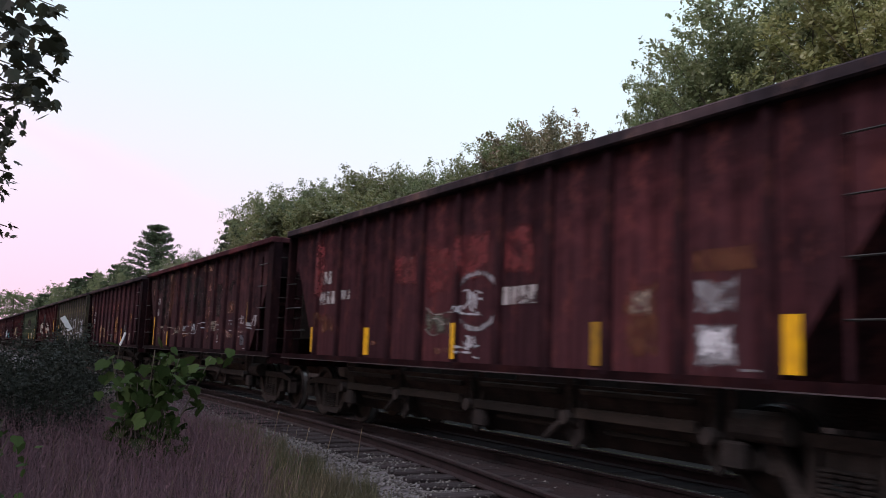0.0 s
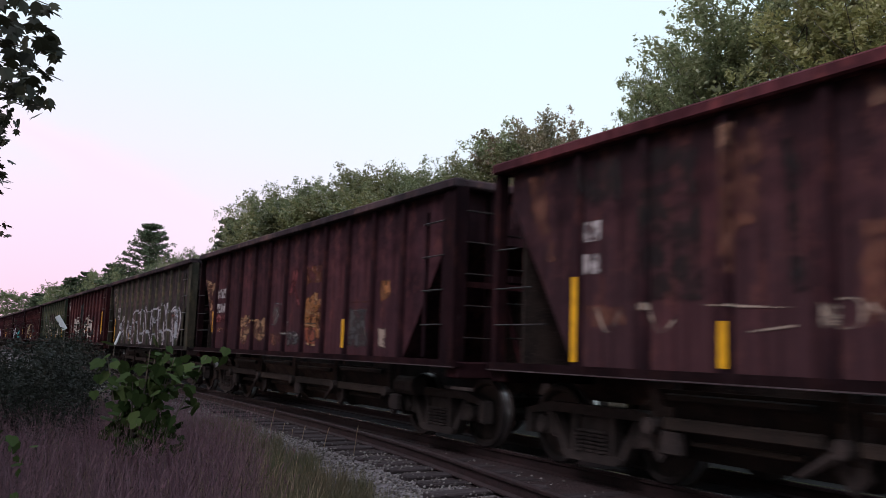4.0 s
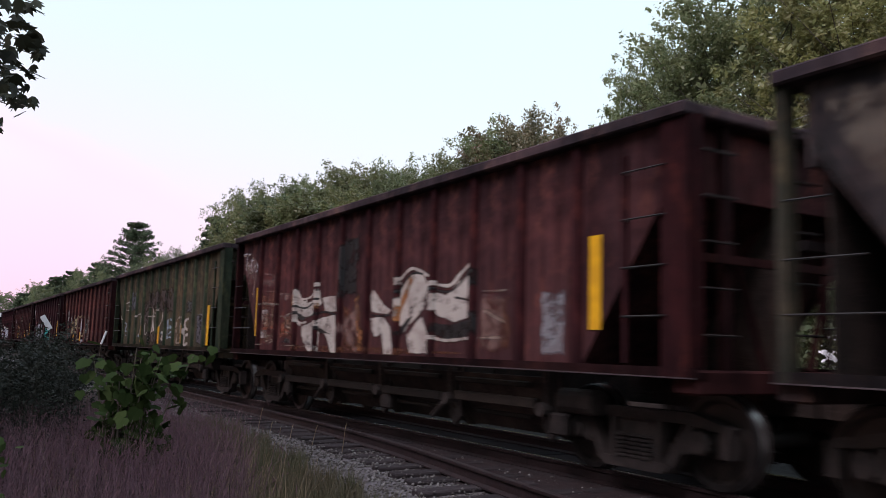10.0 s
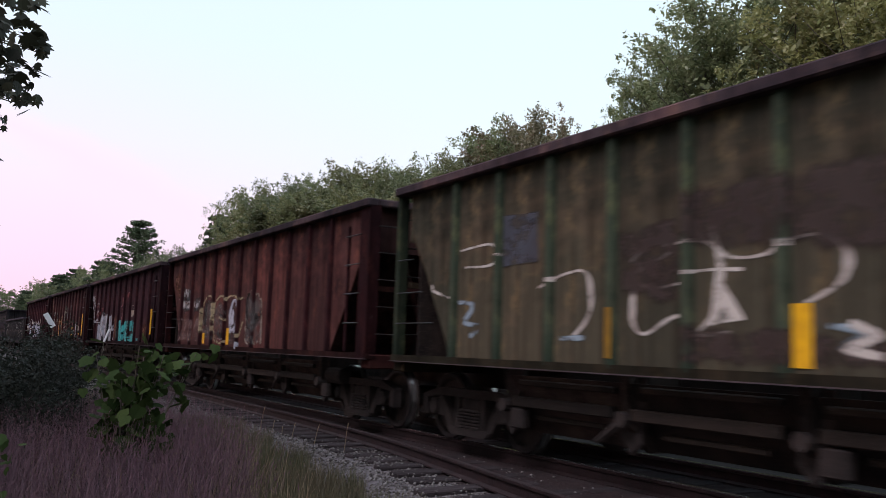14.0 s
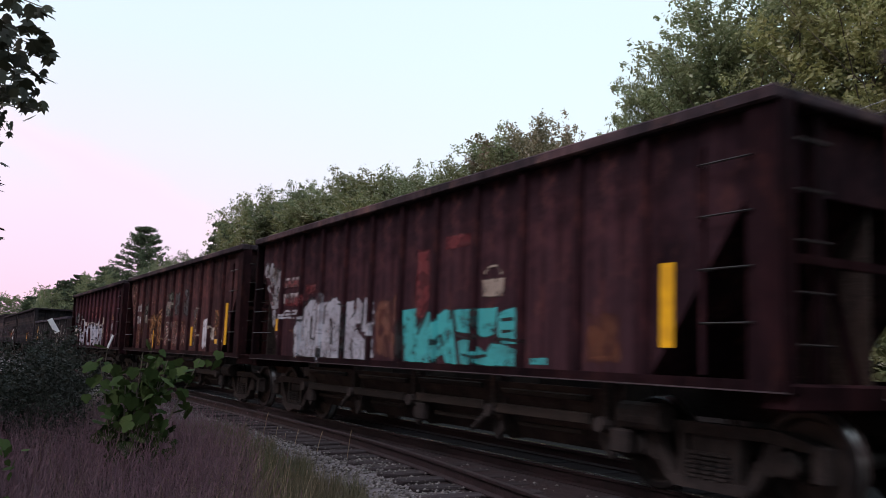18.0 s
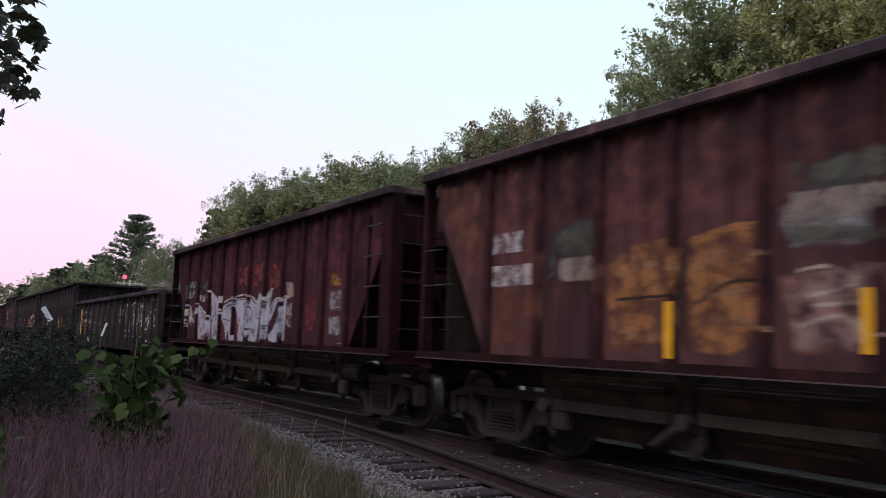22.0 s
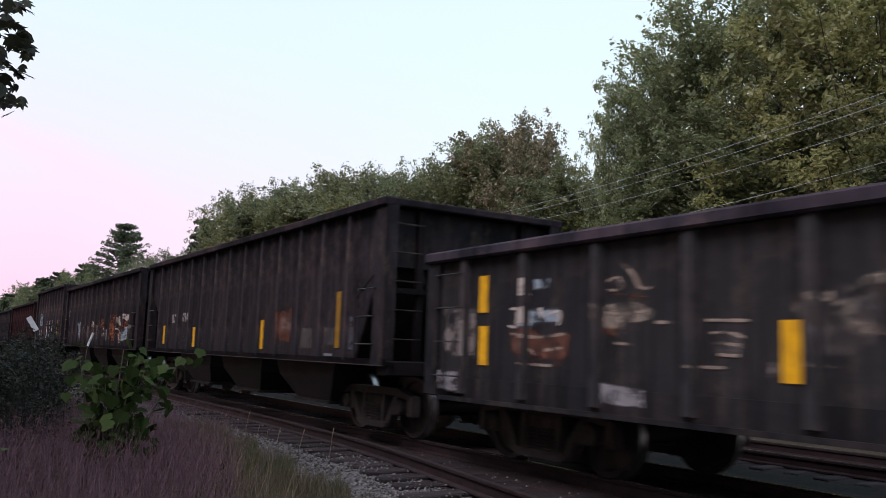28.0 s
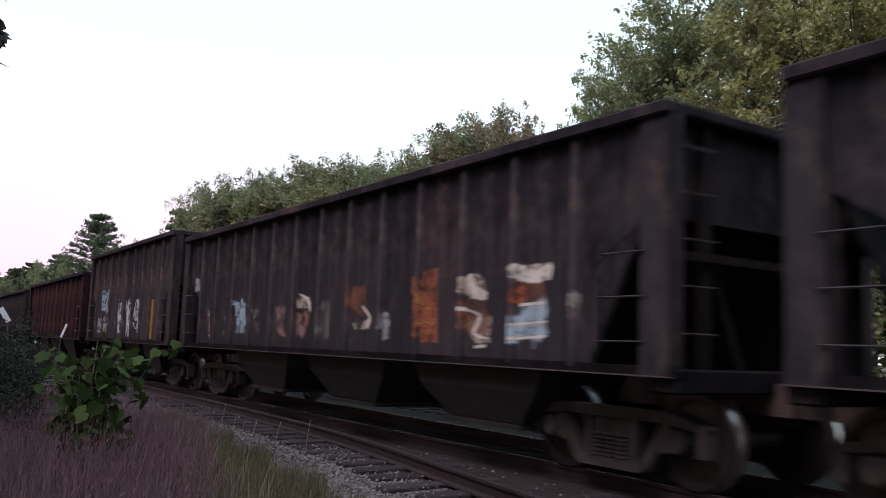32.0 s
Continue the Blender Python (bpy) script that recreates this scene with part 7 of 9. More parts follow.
shapes(c, M_BONE, 'bone-white graffiti letter with dark lines',
       ((-0.10, 1.72), (-0.51, 1.74), (-0.77, 1.58), (-0.88, 1.16), (-0.58, 1.15), (-0.47, 1.45), (-0.27, 1.40), (-0.15, 1.52)),
       ((-0.81, 1.75), (-1.08, 2.16), (-1.35, 2.32), (-1.70, 2.30), (-1.85, 2.12), (-1.74, 1.79), (-1.45, 1.63), (-1.18, 1.46), (-1.00, 1.63)),
       ((-1.24, 1.46), (-1.69, 1.73), (-1.75, 1.41), (-2.01, 1.19), (-1.37, 1.18)),
       ((-1.78, 1.95), (-1.98, 2.05), (-2.30, 1.98), (-2.72, 2.20), (-2.88, 2.20), (-2.92, 1.67), (-2.51, 1.59), (-2.16, 1.67), (-1.85, 1.78)))
shapes(c, M_PINK, 'faded pinkish graffiti letter',
       ((1.05, 1.66), (0.74, 1.87), (0.39, 2.06), (0.20, 1.98), (0.23, 1.15), (0.47, 1.15), (0.97, 1.38)),
       ((-3.07, 2.04), (-3.68, 1.96), (-3.65, 1.24), (-3.08, 1.22)))
shapes(c, M_BLACK, 'dark shade inside the graffiti',
       ((-1.82, 1.70), (-2.16, 1.56), (-2.51, 1.55), (-2.92, 1.63), (-3.04, 1.98), (-2.98, 1.41), (-2.38, 1.35), (-1.86, 1.50)),
       ((2.28, 1.66), (1.77, 1.58), (1.40, 1.46), (1.83, 1.46)),
       ((-0.91, 1.46), (-1.27, 1.69), (-1.44, 1.70), (-1.10, 1.40)))
lines(c, M_BONE, 0.070, 'pale curved top line of the graffiti',
      ((-1.91, 2.15), (-2.38, 2.09), (-2.67, 2.24), (-2.89, 2.35)),
      ((-1.82, 1.44), (-2.30, 1.38), (-2.87, 1.41)),
      ((-0.89, 2.14), (-1.10, 2.28), (-1.39, 2.38), (-1.85, 2.24)),
      ((3.02, 2.11), (2.34, 2.11), (2.01, 2.33)))
lines(c, M_BLACK, 0.050, 'dark curved line in the graffiti',
      ((-1.89, 2.08), (-2.38, 2.01), (-2.72, 2.15), (-2.92, 2.29), (-3.03, 2.04)),
      ((-0.99, 2.06), (-1.35, 2.30), (-1.69, 2.28)),
      ((3.01, 1.98), (2.49, 1.93), (2.02, 2.07)),
      ((2.24, 1.79), (1.71, 1.84), (1.14, 1.78)),
      ((-0.14, 1.75), (-0.46, 1.73), (-0.76, 1.74)),
      ((-2.52, 1.93), (-2.88, 1.88)))
lines(c, M_ORANGE, 0.130, 'faded orange stroke in the graffiti',
      ((-0.90, 1.64), (-1.18, 1.99), (-1.37, 2.26)),
      ((3.14, 2.22), (3.16, 1.97)),
      ((0.39, 2.07), (0.30, 1.66), (0.26, 1.20)),
      ((2.10, 2.24), (2.05, 1.93)))
lines(c, M_CREAM, 0.050, 'faint cream scrawl',
      ((6.17, 3.15), (5.53, 3.13)),
      ((5.90, 3.06), (5.74, 2.75), (5.38, 2.87), (5.60, 3.09)),
      ((5.06, 2.08), (4.18, 2.06)),
      ((-3.15, 1.98), (-3.65, 1.97)),
      ((-3.21, 1.74), (-3.65, 1.59)),
      ((-3.09, 1.41), (-3.64, 1.42)))
patch(c, M_RUSTP, 0.9, 1.22, 4.6, 0.12, 308)

c = CARS[9][0]
shapes(c, M_STEEL, 'silvery-white angular graffiti letter',
       ((4.02, 1.99), (3.70, 1.98), (3.06, 1.70), (2.82, 1.73), (2.71, 1.15), (3.80, 1.15)),
       ((2.88, 2.29), (2.65, 2.28), (2.24, 2.12), (2.02, 1.96), (1.88, 1.78), (2.13, 1.65), (2.23, 1.15), (2.64, 1.15), (2.76, 1.70)),
       ((2.00, 1.68), (1.84, 1.95), (1.49, 2.04), (0.92, 2.05), (0.92, 1.92), (1.18, 1.80), (0.93, 1.15), (1.26, 1.15), (1.38, 1.41), (1.50, 1.15), (1.69, 1.47)),
       ((0.96, 1.92), (0.87, 2.11), (0.32, 2.11), (0.22, 2.02), (0.29, 1.15), (0.67, 1.15), (0.54, 1.60), (0.74, 1.66)))
shapes(c, M_STEEL, 'silvery-white angular graffiti letter',
       ((0.21, 1.65), (0.04, 2.12), (-0.23, 2.05), (-0.44, 1.95), (-0.64, 2.14), (-0.76, 2.13), (-0.72, 1.75), (-0.58, 1.15), (0.10, 1.16)),
       ((-0.73, 1.64), (-0.95, 2.01), (-1.30, 2.20), (-1.40, 2.16), (-1.24, 1.84), (-1.13, 1.63), (-1.03, 1.42), (-1.20, 1.23), (-0.73, 1.15)),
       ((-1.24, 1.73), (-1.50, 1.98), (-1.73, 2.02), (-1.70, 1.92), (-1.47, 1.70), (-1.24, 1.48)),
       ((-1.50, 1.43), (-1.76, 1.72), (-1.88, 1.77), (-1.94, 1.95), (-2.11, 2.04), (-2.20, 1.99), (-2.16, 1.21), (-1.63, 1.15), (-1.31, 1.18), (-1.24, 1.32)))
lines(c, M_BONE, 0.060, 'cream edge of the silver graffiti',
      ((4.13, 2.08), (3.03, 1.73)),
      ((2.90, 2.32), (2.15, 1.97)),
      ((2.32, 2.17), (2.03, 2.17), (1.95, 2.02)),
      ((1.77, 2.03), (1.31, 2.10), (0.87, 2.08)),
      ((0.93, 2.13), (0.28, 2.16), (0.21, 2.02)),
      ((0.06, 2.13), (-0.24, 2.08), (-0.47, 1.98), (-0.65, 2.18)),
      ((-0.94, 2.01), (-1.30, 2.21), (-1.43, 2.21)),
      ((-1.23, 1.76), (-1.51, 1.99), (-1.75, 2.03)),
      ((-1.93, 1.96), (-2.11, 2.06), (-2.22, 2.01)))
lines(c, M_BLACK, 0.035, 'dark line inside the silver graffiti',
      ((3.81, 1.94), (3.06, 1.66)),
      ((1.94, 1.82), (1.31, 1.97), (0.92, 2.00)),
      ((1.83, 1.65), (1.29, 1.61)),
      ((0.87, 2.05), (0.32, 2.07)),
      ((-0.56, 1.64), (-0.79, 1.64)),
      ((0.21, 1.30), (0.03, 1.42), (-0.36, 1.42)),
      ((-0.87, 1.48), (-1.20, 1.50)),
      ((-0.49, 1.15), (-0.80, 1.37)),
      ((1.60, 1.95), (1.03, 1.96)),
      ((-0.22, 2.02), (-0.47, 1.93)),
      ((-1.09, 1.95), (-1.30, 2.06)),
      ((3.68, 1.63), (3.45, 1.71), (3.35, 1.47)),
      ((-1.87, 1.82), (-1.93, 1.91)))
shapes(c, M_CREAM, 'cream splashed graffiti figure',
       ((4.81, 1.90), (4.67, 2.05), (4.51, 1.89), (4.11, 1.84), (4.38, 1.72), (4.12, 1.56), (4.36, 1.51), (4.63, 1.57), (4.92, 1.47), (4.87, 1.73)))
shapes(c, M_CREAM, 'yellowed cream graffiti patch',
       ((-2.11, 2.33), (-2.49, 2.33), (-2.54, 2.01), (-2.22, 1.99)),
       ((-2.22, 1.90), (-2.49, 1.93), (-2.50, 1.44), (-2.21, 1.48)))

c = CARS[5][0]
lines(c, M_BONE, 0.055, 'thin cream looping graffiti line',
      ((3.20, 1.97), (2.78, 2.09), (2.41, 2.10), (2.31, 1.83), (2.38, 1.60), (2.65, 1.39)),
      ((1.75, 2.15), (1.43, 2.32), (1.19, 2.23), (1.66, 2.04), (1.48, 1.89), (1.10, 1.92)),
      ((1.68, 1.95), (1.71, 1.61), (1.56, 1.46), (1.25, 1.59), (1.12, 1.63)),
      ((1.33, 2.28), (0.82, 2.28), (0.55, 2.12), (0.20, 2.11), (-0.04, 2.21), (-0.36, 2.22), (-0.54, 2.08), (-0.49, 1.86), (-0.16, 1.69)),
      ((1.03, 2.01), (0.70, 2.02), (0.39, 2.00)),
      ((0.75, 2.43), (0.64, 2.04), (0.70, 1.66), (0.89, 1.46), (0.53, 1.48)),
      ((5.92, 2.12), (5.03, 1.91)),
      ((4.85, 2.52), (4.13, 2.54), (4.11, 2.30), (4.77, 2.30)))
shapes(c, M_BONE, 'cream graffiti wedge',
       ((0.69, 2.03), (0.37, 1.58), (0.78, 1.52)))
lines(c, M_ICE, 0.160, 'mint-white graffiti letter',
      ((-1.21, 1.88), (-1.27, 1.71), (-1.31, 1.52), (-1.22, 1.35)),
      ((-1.14, 1.84), (-1.33, 1.73)),
      ((-1.41, 1.87), (-1.79, 1.86), (-1.81, 1.68), (-1.43, 1.67)))
lines(c, M_ICE, 0.080, 'mint-white graffiti letter',
      ((-1.13, 1.35), (-1.55, 1.39), (-1.75, 1.35)),
      ((-1.39, 1.48), (-1.62, 1.53), (-1.90, 1.51)))
lines(c, M_CREAM, 0.120, 'cream rounded graffiti letter',
      ((-2.25, 1.88), (-2.52, 1.92), (-2.75, 1.91)),
      ((-2.23, 1.80), (-2.20, 1.61), (-2.31, 1.42), (-2.33, 1.24), (-2.72, 1.25)),
      ((-2.65, 1.83), (-2.67, 1.60), (-2.65, 1.34)))
lines(c, M_BONE, 0.140, 'white rounded graffiti letter',
      ((-3.47, 1.87), (-3.21, 1.84), (-3.07, 1.77), (-3.16, 1.64), (-3.40, 1.59)),
      ((-3.07, 1.68), (-3.03, 1.51), (-3.11, 1.35), (-3.08, 1.20), (-3.46, 1.23)),
      ((-3.46, 1.47), (-3.20, 1.43)))
lines(c, M_ICE, 0.100, 'pale blue scrawl',
      ((4.87, 1.86), (4.53, 1.81), (4.70, 1.60), (4.32, 1.55), (4.59, 1.42)),
      ((2.81, 1.41), (2.38, 1.42)),
      ((-0.37, 1.53), (-0.66, 1.47), (-0.50, 1.36), (-0.70, 1.30)))
shapes(c, M_SLATE, 'grey painted-out panel',
       ((3.95, 2.88), (3.24, 2.85), (3.19, 2.25), (3.89, 2.24)))
shapes(c, M_BROWNP, 'brown painted-out area',
       ((1.05, 2.80), (0.14, 2.85), (-0.90, 2.84), (-1.85, 2.80), (-1.85, 2.05), (-0.84, 2.01), (0.15, 2.10), (1.05, 2.20)),
       ((1.95, 2.50), (1.08, 2.60), (1.08, 1.70), (1.90, 1.80)),
       ((1.10, 1.60), (-0.90, 1.50), (-0.90, 1.16), (1.10, 1.16)))
lines(c, M_BONE, 0.110, 'cloudy white spray',
      ((-0.55, 1.55), (-0.75, 1.45), (-0.55, 1.36), (-0.80, 1.30)))

c = CARS[6][0]
shapes(c, M_HAZE, 'thin grey fill of rounded graffiti',
       ((2.92, 1.35), (2.92, 2.06), (2.68, 2.30), (2.27, 2.35), (2.00, 2.11), (2.03, 1.79), (1.81, 1.21), (2.41, 1.20)),
       ((1.96, 1.37), (1.95, 2.00), (1.61, 2.29), (1.09, 2.27), (0.97, 1.95), (1.04, 1.24), (1.61, 1.19)),
       ((0.75, 1.29), (0.71, 2.17), (0.41, 2.23), (0.15, 1.99), (0.15, 1.64), (0.05, 1.15), (0.64, 1.15)))
lines(c, M_YCREAM, 0.090, 'yellowed outline of a rounded graffiti letter',
      ((2.94, 1.47), (2.94, 2.03), (2.75, 2.27), (2.41, 2.36), (2.11, 2.27), (1.99, 2.06), (2.06, 1.85), (2.19, 1.75)),
      ((2.17, 1.69), (1.96, 1.58), (1.80, 1.37), (1.73, 1.22)),
      ((1.96, 1.68), (1.92, 2.05), (1.73, 2.25), (1.43, 2.32), (1.08, 2.26)),
      ((1.54, 1.83), (1.28, 1.79), (1.02, 1.76)),
      ((1.61, 1.27), (1.34, 1.22), (1.04, 1.27)),
      ((1.03, 2.22), (0.74, 2.29), (0.41, 2.29), (0.16, 2.21), (-0.27, 2.23)),
      ((1.88, 1.42), (1.67, 1.27)),
      ((-0.05, 1.39), (-0.23, 1.64), (-0.32, 1.70)))
lines(c, M_STEEL, 0.130, 'grey rounded graffiti letter',
      ((0.57, 1.46), (0.64, 1.84), (0.54, 2.10), (0.33, 2.18), (0.16, 2.01), (0.15, 1.77), (0.33, 1.56), (0.50, 1.51)),
      ((0.31, 1.52), (0.13, 1.31), (0.02, 1.15)),
      ((0.43, 1.65), (0.46, 1.83), (0.40, 1.96)))
lines(c, M_BLACK, 0.120, 'dark shade inside the rounded graffiti',
      ((2.65, 1.53), (2.69, 1.99), (2.54, 2.21), (2.27, 2.21)),
      ((1.42, 1.87), (1.24, 1.84)),
      ((1.54, 1.52), (1.34, 1.37), (1.20, 1.52)),
      ((0.28, 1.47), (0.19, 1.26)))

c = CARS[12][0]
shapes(c, M_RUSTR, 'rust-red flame-like graffiti',
       ((-2.75, 2.16), (-2.96, 2.24), (-3.06, 2.13), (-3.36, 2.26), (-3.39, 1.92), (-3.33, 1.64), (-3.44, 1.30), (-2.85, 1.28), (-2.88, 1.64), (-2.75, 1.86)),
       ((-4.86, 1.96), (-5.16, 1.98), (-5.13, 1.74), (-4.90, 1.73)))
lines(c, M_ORANGE, 0.090, 'orange stroke in the graffiti',
      ((-2.83, 2.08), (-3.24, 1.99), (-2.92, 1.82), (-3.30, 1.71)),
      ((-2.91, 1.57), (-3.34, 1.53), (-3.02, 1.38)))
shapes(c, M_SMEAR, 'red-brown graffiti figure',
       ((-3.78, 1.77), (-4.06, 1.83), (-4.53, 1.75), (-4.53, 1.37), (-4.09, 1.30), (-3.87, 1.50)),
       ((-0.87, 1.83), (-1.08, 2.11), (-1.34, 2.18), (-1.61, 1.97), (-1.59, 1.65), (-1.40, 1.53)))
shapes(c, M_BONE, 'white splash of graffiti',
       ((-3.95, 2.02), (-4.01, 2.15), (-4.13, 2.15), (-4.23, 1.99), (-4.45, 1.91), (-4.42, 1.79), (-4.11, 1.81)),
       ((-4.80, 2.17), (-4.92, 2.24), (-4.95, 2.13), (-5.10, 2.18), (-5.29, 2.12), (-5.47, 2.19), (-5.57, 2.14), (-5.53, 1.97), (-5.20, 1.95), (-4.83, 2.02)))
shapes(c, M_ICE, 'pale blue graffiti block',
       ((-4.82, 1.37), (-4.84, 1.62), (-5.11, 1.80), (-5.50, 1.85), (-5.55, 1.38), (-5.32, 1.27), (-4.89, 1.28)),
       ((3.76, 1.93), (3.49, 2.14), (3.23, 1.86), (3.30, 1.38), (3.60, 1.40)))
lines(c, M_BONE, 0.060, 'white stroke in the graffiti',
      ((-3.95, 1.72), (-4.29, 1.63), (-4.19, 1.43), (-4.48, 1.37)),
      ((-4.20, 1.27), (-4.42, 1.29)),
      ((-5.02, 1.74), (-5.45, 1.76)),
      ((-4.93, 1.53), (-5.49, 1.56)),
      ((-4.98, 1.38), (-5.48, 1.41)),
      ((-1.37, 1.82), (-1.64, 1.65), (-1.58, 1.49)),
      ((0.84, 2.05), (0.49, 1.95), (0.35, 1.75)))
shapes(c, M_PINK, 'faded pinkish graffiti smear',
       ((1.86, 1.89), (1.41, 1.93), (1.20, 1.30), (1.68, 1.25)),
       ((1.03, 1.77), (0.47, 1.81), (0.34, 1.31), (0.91, 1.26)),
       ((5.61, 1.91), (5.32, 1.92), (5.18, 1.25), (5.47, 1.25)))
shapes(c, M_HAZE, 'thin grey graffiti smear',
       ((0.03, 1.85), (-0.35, 1.88), (-0.48, 1.32), (-0.13, 1.27)),
       ((4.59, 1.94), (4.25, 1.96), (4.12, 1.27), (4.52, 1.26)),
       ((3.01, 1.91), (2.58, 1.92), (2.43, 1.34), (2.81, 1.30)))
shapes(c, M_GREYW, 'pale grey graffiti patch',
       ((-1.92, 1.67), (-2.10, 1.74), (-2.24, 1.65), (-2.23, 1.33), (-2.00, 1.30)))

c = CARS[8][0]
shapes(c, M_SMEAR, 'rusty orange-brown graffiti letter',
       ((2.89, 2.21), (2.64, 2.32), (2.21, 2.24), (2.11, 1.88), (2.15, 1.25), (2.69, 1.28), (2.77, 1.75)),
       ((1.95, 2.22), (1.74, 2.38), (1.33, 2.39), (1.13, 2.24), (1.11, 1.27), (1.73, 1.22), (1.84, 1.60)))
lines(c, M_ORANGE, 0.060, 'yellowed stroke in the graffiti',
      ((1.78, 2.01), (1.48, 1.89), (1.19, 1.95)),
      ((1.72, 1.66), (1.41, 1.59), (1.17, 1.66)),
      ((1.68, 1.33), (1.17, 1.33)),
      ((2.76, 2.05), (2.19, 2.02)),
      ((2.67, 1.61), (2.22, 1.57)))
shapes(c, M_PINK, 'faded pink graffiti letter',
       ((0.88, 1.90), (0.48, 1.98), (0.13, 1.91), (0.13, 1.23), (0.80, 1.26)),
       ((-0.07, 1.93), (-0.22, 2.06), (-0.45, 2.02), (-0.49, 1.85), (-0.76, 2.06), (-0.91, 1.89), (-0.88, 1.26), (-0.13, 1.24)),
       ((-1.12, 1.88), (-1.36, 2.00), (-1.54, 1.86), (-1.59, 1.32), (-1.20, 1.26)))
lines(c, M_PINK, 0.060, 'pale stroke in the graffiti',
      ((0.62, 1.83), (0.33, 1.76)),
      ((0.71, 1.46), (0.22, 1.35)),
      ((-0.16, 1.98), (-0.37, 1.91)),
      ((-0.68, 1.95), (-0.91, 1.89)),
      ((-0.21, 1.52), (-0.77, 1.41)))
lines(c, M_RUSTR, 0.090, 'rust-red stroke in the graffiti',
      ((0.47, 1.71), (0.27, 1.52)),
      ((-0.37, 1.69), (-0.69, 1.57)),
      ((-1.26, 1.77), (-1.46, 1.57)),
      ((1.61, 2.20), (1.26, 2.12)),
      ((2.61, 1.90), (2.25, 1.74)))
lines(c, M_CREAM, 0.060, 'cream stroke of graffiti',
      ((-2.52, 2.25), (-2.69, 2.29), (-2.93, 2.23)),
      ((-2.59, 1.64), (-2.78, 1.72), (-2.91, 1.55)))

c = CARS[9][0]
shapes(c, M_RED, 'red-brown gap in the graffiti',
       ((3.21, 1.31), (2.74, 1.39), (2.78, 1.15), (3.59, 1.15)),
       ((2.53, 1.58), (2.17, 1.39), (2.28, 1.15), (2.43, 1.25)),
       ((0.93, 1.67), (0.54, 1.57), (0.69, 1.17), (0.89, 1.16)),
       ((-0.23, 1.42), (-0.50, 1.45), (-0.37, 1.25)),
       ((-1.40, 1.58), (-1.58, 1.66), (-1.47, 1.43), (-1.26, 1.42)),
       ((1.79, 1.41), (1.58, 1.48), (1.51, 1.15), (1.70, 1.15)))
lines(c, M_SLATE, 0.050, 'dark shade inside the silver graffiti',
      ((3.62, 1.83), (3.20, 1.59), (3.47, 1.40)),
      ((2.65, 2.14), (2.42, 1.84), (2.62, 1.70)),
      ((1.36, 1.88), (1.03, 1.90)),
      ((-0.05, 1.89), (-0.23, 1.77), (-0.15, 1.54)),
      ((-0.94, 1.85), (-1.09, 1.95)),
      ((-1.63, 1.53), (-1.81, 1.63)),
      ((-1.87, 1.44), (-1.99, 1.25)),
      ((2.19, 1.34), (2.01, 1.48)))
lines(c, M_BONE, 0.070, 'white arms of the small graffiti figure',
      ((4.85, 1.49), (4.64, 1.73), (4.21, 1.84)),
      ((4.67, 1.98), (4.49, 1.72), (4.15, 1.51)),
      ((4.79, 1.73), (4.37, 1.64)))
stencil(c, 4.86, 2.46, (4, 4), 0.17, mat=M_GREYW)

c = CARS[8][0]
shapes(c, M_AMBER, 'orange graffiti letter with brown lines',
       ((2.86, 2.10), (2.50, 2.29), (2.02, 2.33), (1.92, 1.99), (1.98, 1.38), (2.41, 1.21), (2.79, 1.23)),
       ((1.82, 2.29), (1.35, 2.38), (1.00, 2.36), (0.99, 1.39), (1.35, 1.22), (1.78, 1.26)))
lines(c, M_TAN, 0.070, 'tan line in the orange letter',
      ((2.81, 1.92), (2.42, 2.07), (1.99, 2.01)),
      ((2.72, 1.48), (2.26, 1.37), (1.98, 1.53)),
      ((1.72, 1.98), (1.35, 2.15), (1.00, 2.08)),
      ((1.72, 1.48), (1.35, 1.57), (1.03, 1.46)),
      ((1.59, 1.75), (1.12, 1.80)))
lines(c, M_BLACK, 0.045, 'dark line in the orange letter',
      ((1.82, 2.27), (1.88, 1.78), (1.82, 1.28)),
      ((1.72, 1.68), (1.35, 1.86), (1.01, 1.86)),
      ((2.72, 1.75), (2.05, 1.77)))
shapes(c, M_MOSS, 'grey-green repainted patch',
       ((3.72, 2.61), (3.04, 2.61), (3.03, 2.14), (3.69, 2.14)),
       ((0.76, 2.83), (-0.03, 2.82), (-0.02, 2.53), (0.77, 2.54)),
       ((0.77, 2.33), (-0.01, 2.27), (-0.01, 2.08), (0.77, 2.10)))
shapes(c, M_CREAMD, 'dirty cream band',
       ((3.65, 2.23), (3.07, 2.24), (3.06, 1.94), (3.60, 1.94)),
       ((0.74, 2.57), (-0.02, 2.55), (-0.01, 2.29), (0.75, 2.28)))
shapes(c, M_PINK, 'faded pink-white letter',
       ((0.75, 2.00), (-0.01, 2.00), (0.01, 1.31), (0.74, 1.27)))
lines(c, M_CREAM, 0.060, 'pale line in the pink letter',
      ((0.69, 1.92), (0.40, 1.94), (0.22, 1.81), (0.59, 1.72)),
      ((0.70, 1.48), (0.31, 1.57), (0.14, 1.40)),
      ((0.59, 1.65), (0.18, 1.66)))
shapes(c, M_RUSTR2, 'rust bloom on the sheet',
       ((6.26, 3.38), (5.15, 3.33), (5.10, 2.30), (5.80, 2.20)),
       ((2.74, 2.71), (2.13, 2.69), (2.13, 2.42), (2.70, 2.42)),
       ((4.26, 3.30), (4.01, 3.28), (3.89, 1.35), (4.14, 1.32)))

c = CARS[4][0]
